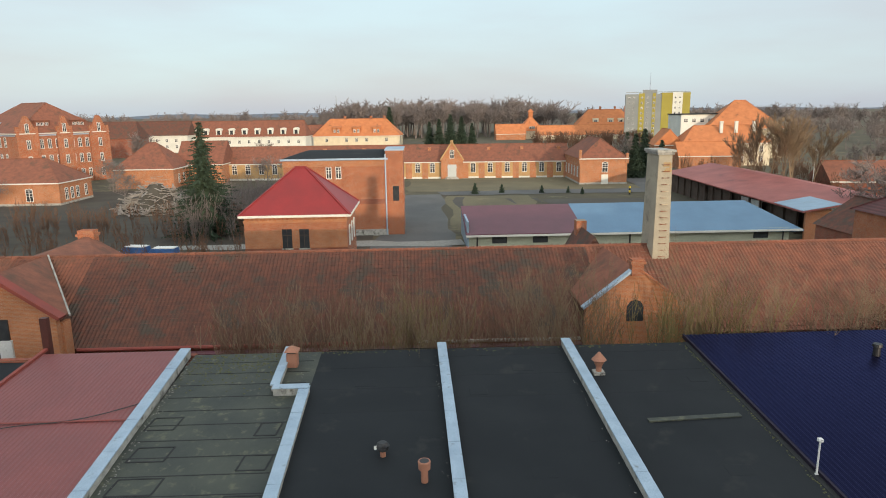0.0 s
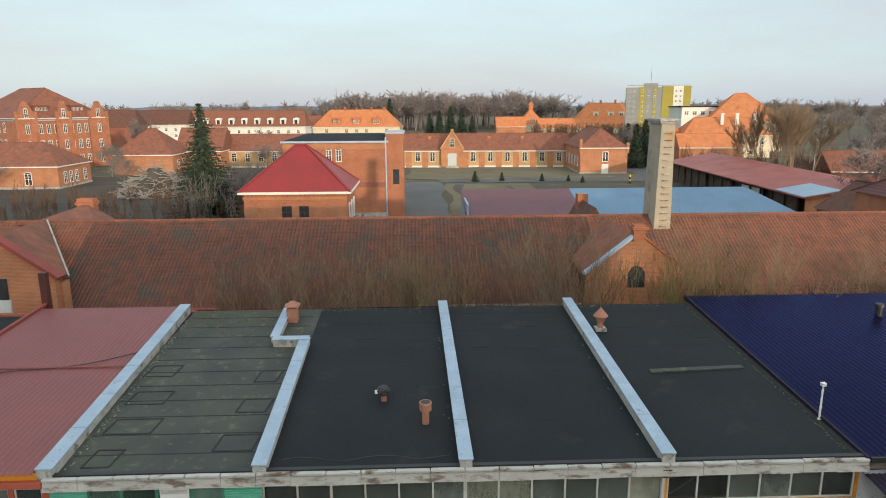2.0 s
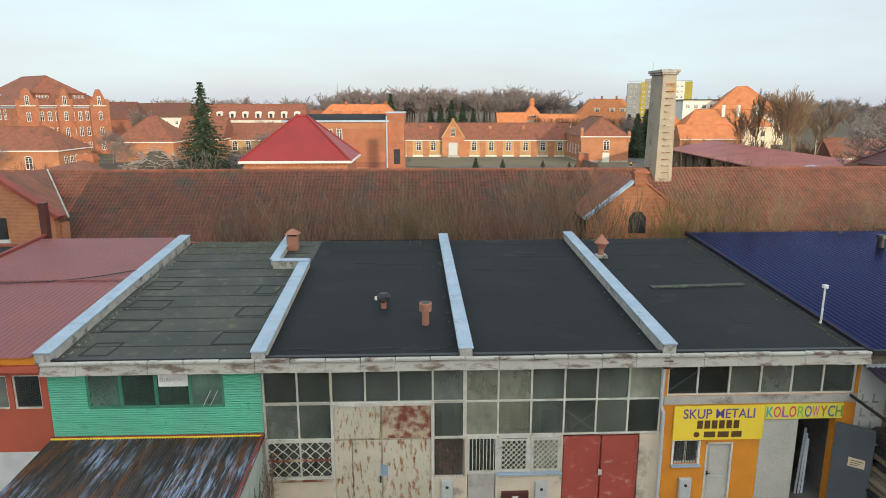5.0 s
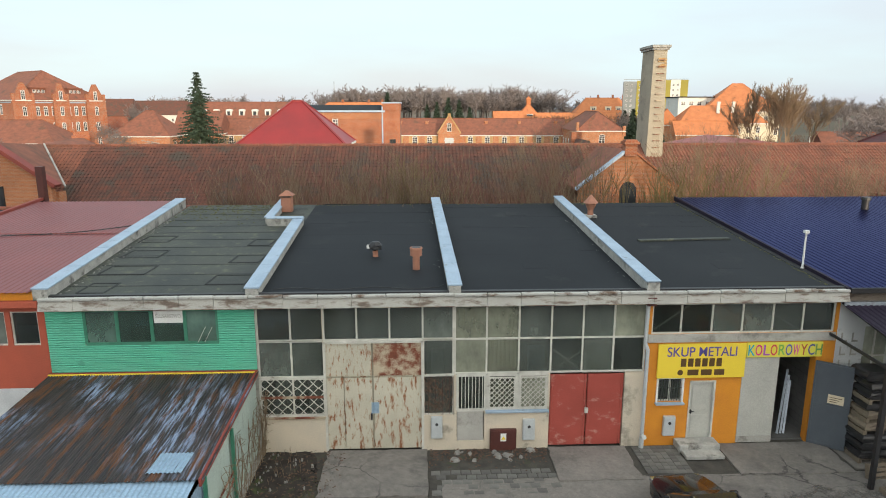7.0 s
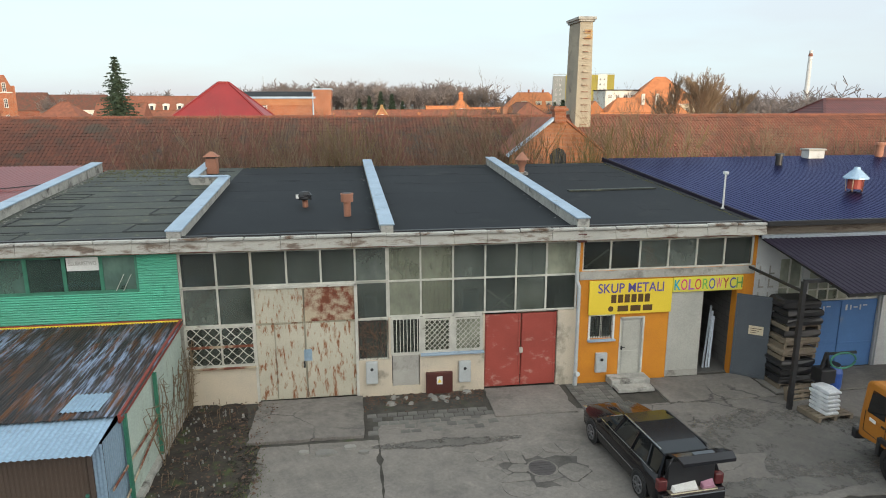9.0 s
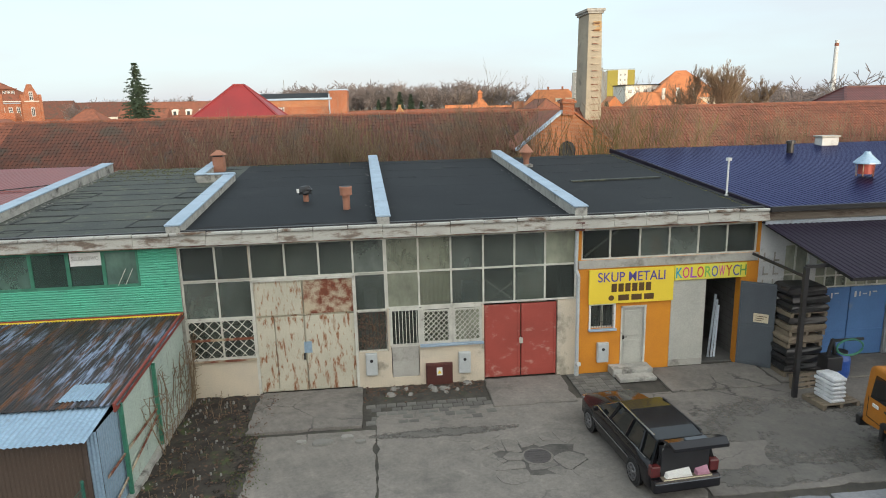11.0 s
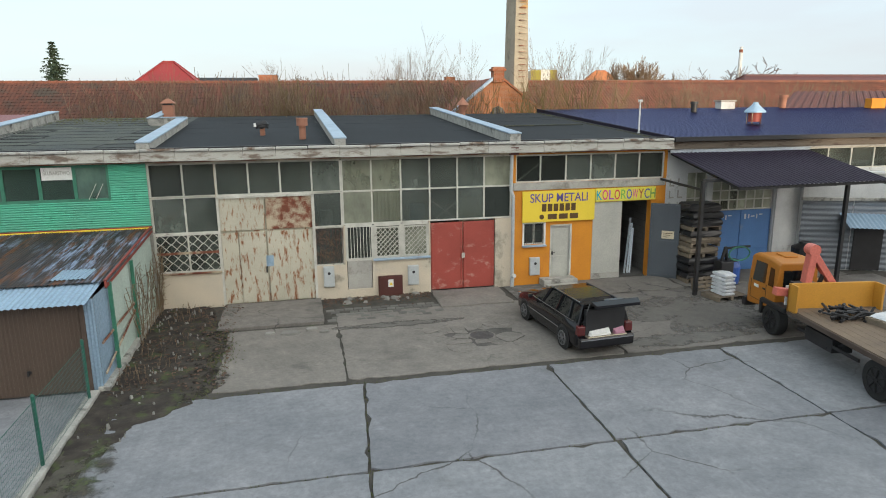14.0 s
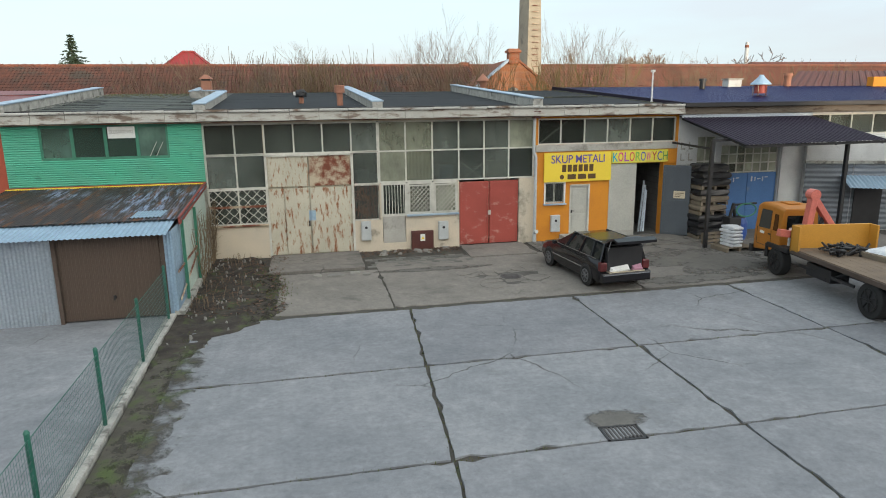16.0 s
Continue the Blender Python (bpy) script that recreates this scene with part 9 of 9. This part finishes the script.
for k in range(9):
    at = pose(16.86 + pr.uniform(-0.06, 0.06), -1.0 + pr.uniform(-0.04, 0.04), base_z, 0, 0, pr.uniform(-4, 4))
    foot = 0.0
    if k in (0, 3, 4, 6):
        pallet(at, "wooden pallet in a tall stack of wrapped goods", "stacked pallets")
        foot = 0.146
    h = 0.22 if k in (3, 4) else pr.uniform(0.22, 0.30)
    rings = []
    for u, grow in ((0.0, 0.94), (0.22, 1.04), (0.55, 1.06), (0.85, 1.0), (1.0, 0.86)):
        rings.append([(0.58 * grow * cx * pr.uniform(0.93, 1.06), 0.40 * grow * cy * pr.uniform(0.93, 1.06), foot + h * u + (pr.uniform(-0.015, 0.015) if 0 < u < 1 else 0)) for cx, cy in ((-1, -1), (-0.35, -1.03), (0.3, -1), (1, -1), (1.03, 0), (1, 1), (0, 1.03), (-1, 1), (-1.03, 0))])
    wood = k in (3, 4)
    tagged(part("wrapped_load", loft(rings), M_PALLET if wood else M_WRAP, None, at=at), "layer of pale boards on a pallet" if wood else "bulging load wrapped in black foil", "bundle", group="wrapped bundles")
    base_z += foot + h
pallet(pose(16.75, -1.62, 0.62, 82, 0, 8), "weathered pallet leaning on the stack", "stacked pallets").matrix_basis = pose(16.55, -2.05, 0.0, 78, 0, 8)
pallet(pose(16.5, -3.2, 0.0, 0, 0, 6), "wooden pallet carrying white sacks", "sack pallet")
for k in range(6):
    for i in (0,):
        x = 16.42
        z = 0.148 + k * 0.125
        tagged(part("white_sack", loft([[(-0.22, -0.34, 0.0), (0.22, -0.34, 0.0), (0.20, -0.36, 0.08), (-0.20, -0.36, 0.08)], [(-0.24, 0, 0), (0.24, 0, 0), (0.22, 0, 0.125), (-0.22, 0, 0.125)], [(-0.22, 0.34, 0.0), (0.22, 0.34, 0.0), (0.20, 0.36, 0.08), (-0.20, 0.36, 0.08)]]), M_FOIL, None, at=pose(x + pr.uniform(-0.02, 0.02), -3.2 + pr.uniform(-0.02, 0.02), z, 0, 0, 6 + pr.uniform(-3, 3)), bevel=0.02), "white plastic sack in a low stack", "sack", group="white sacks")
drum = thing("blue_barrel", "small blue plastic barrel beside the goods", "barrel", pose(17.85, -1.7, 0))
part("shell", Geo().tube((0, 0, 0), (0, 0, 0.2), 0.24, 0.29, 20).tube((0, 0, 0.2), (0, 0, 0.65), 0.29, 0.29, 20).tube((0, 0, 0.65), (0, 0, 0.85), 0.29, 0.2, 20), mat("blue_plastic", (0.03, 0.09, 0.35), None, 3, 20, 0.4), drum)
part("lid", Geo().tube((0, 0, 0.85), (0, 0, 0.9), 0.2, 0.2, 18), M_BLACK, drum)
pump = thing("hoist_frame", "black machine frame with a hose on a hook", "machine", pose(17.15, -2.2, 0))
part("leg", Geo().beam((-0.35, 0, 0), (0, 0, 1.5), 0.08, 0.08), M_BLACK, pump)
part("leg", Geo().beam((0.35, 0.1, 0), (0, 0, 1.5), 0.08, 0.08), M_BLACK, pump)
part("motor", Geo().box(-0.25, 0.25, -0.2, 0.25, 0.55, 1.0), M_BLACK, pump, bevel=0.03)
hose = Geo()
for k in range(22):
    a, b = k * 0.28, (k + 1) * 0.28
    hose.tube((0.5 + 0.42 * math.cos(a), -0.1, 1.25 + 0.25 * math.sin(a)), (0.5 + 0.42 * math.cos(b), -0.1, 1.25 + 0.25 * math.sin(b)), 0.03, n=6)
part("hose", hose, M_GREENPAINT, pump, "striped hose loop")
part("jib", Geo().beam((0, 0, 1.45), (0.9, -0.1, 1.5), 0.07, 0.07), M_BLACK, pump)

# parked cars beyond the tiled row
for x, y, turn in ((-37.5, 74.0, 80), (-33.0, 72.5, 85)):
    v = thing("blue_van", "blue van parked behind the tiled building", "van", pose(x, y, BACK, 0, 0, turn), group="parked vans")
    part("body", loft([cab_ring(-2.2, 0.3, 1.8, 0.9, 0.82), cab_ring(1.0, 0.3, 1.85, 0.9, 0.82), cab_ring(1.5, 0.3, 1.2, 0.9, 0.86), cab_ring(2.2, 0.3, 1.0, 0.85, 0.8)]), mat("van_blue", (0.05, 0.13, 0.33), None, 2, 20, 0.3, bump=0), v)
    part("roof_cover", Geo().box(-0.8, 0.8, -2.1, 0.9, 1.84, 1.9), M_WHITE, v, "pale roof")
    for s in (-1, 1):
        for yy in (-1.4, 1.4):
            wheel(v, s * 0.82, yy, 0.32, 0.2, M_RIM, s)
# poles
lampp = thing("street_lamp", "slim street lamp with white globe beside the road", "lamp", pose(92.5, 128, BACK))
part("pole", Geo().tube((0, 0, 0), (0, 0, 9.5), 0.12, 0.08, 8), M_WHITE, lampp)
part("globe", Geo().tube((0, 0, 9.3), (0, 0, 9.8), 0.3, 0.6, 12).tube((0, 0, 9.8), (0, 0, 10.4), 0.6, 0.25, 12), M_WALLWHITE, lampp)
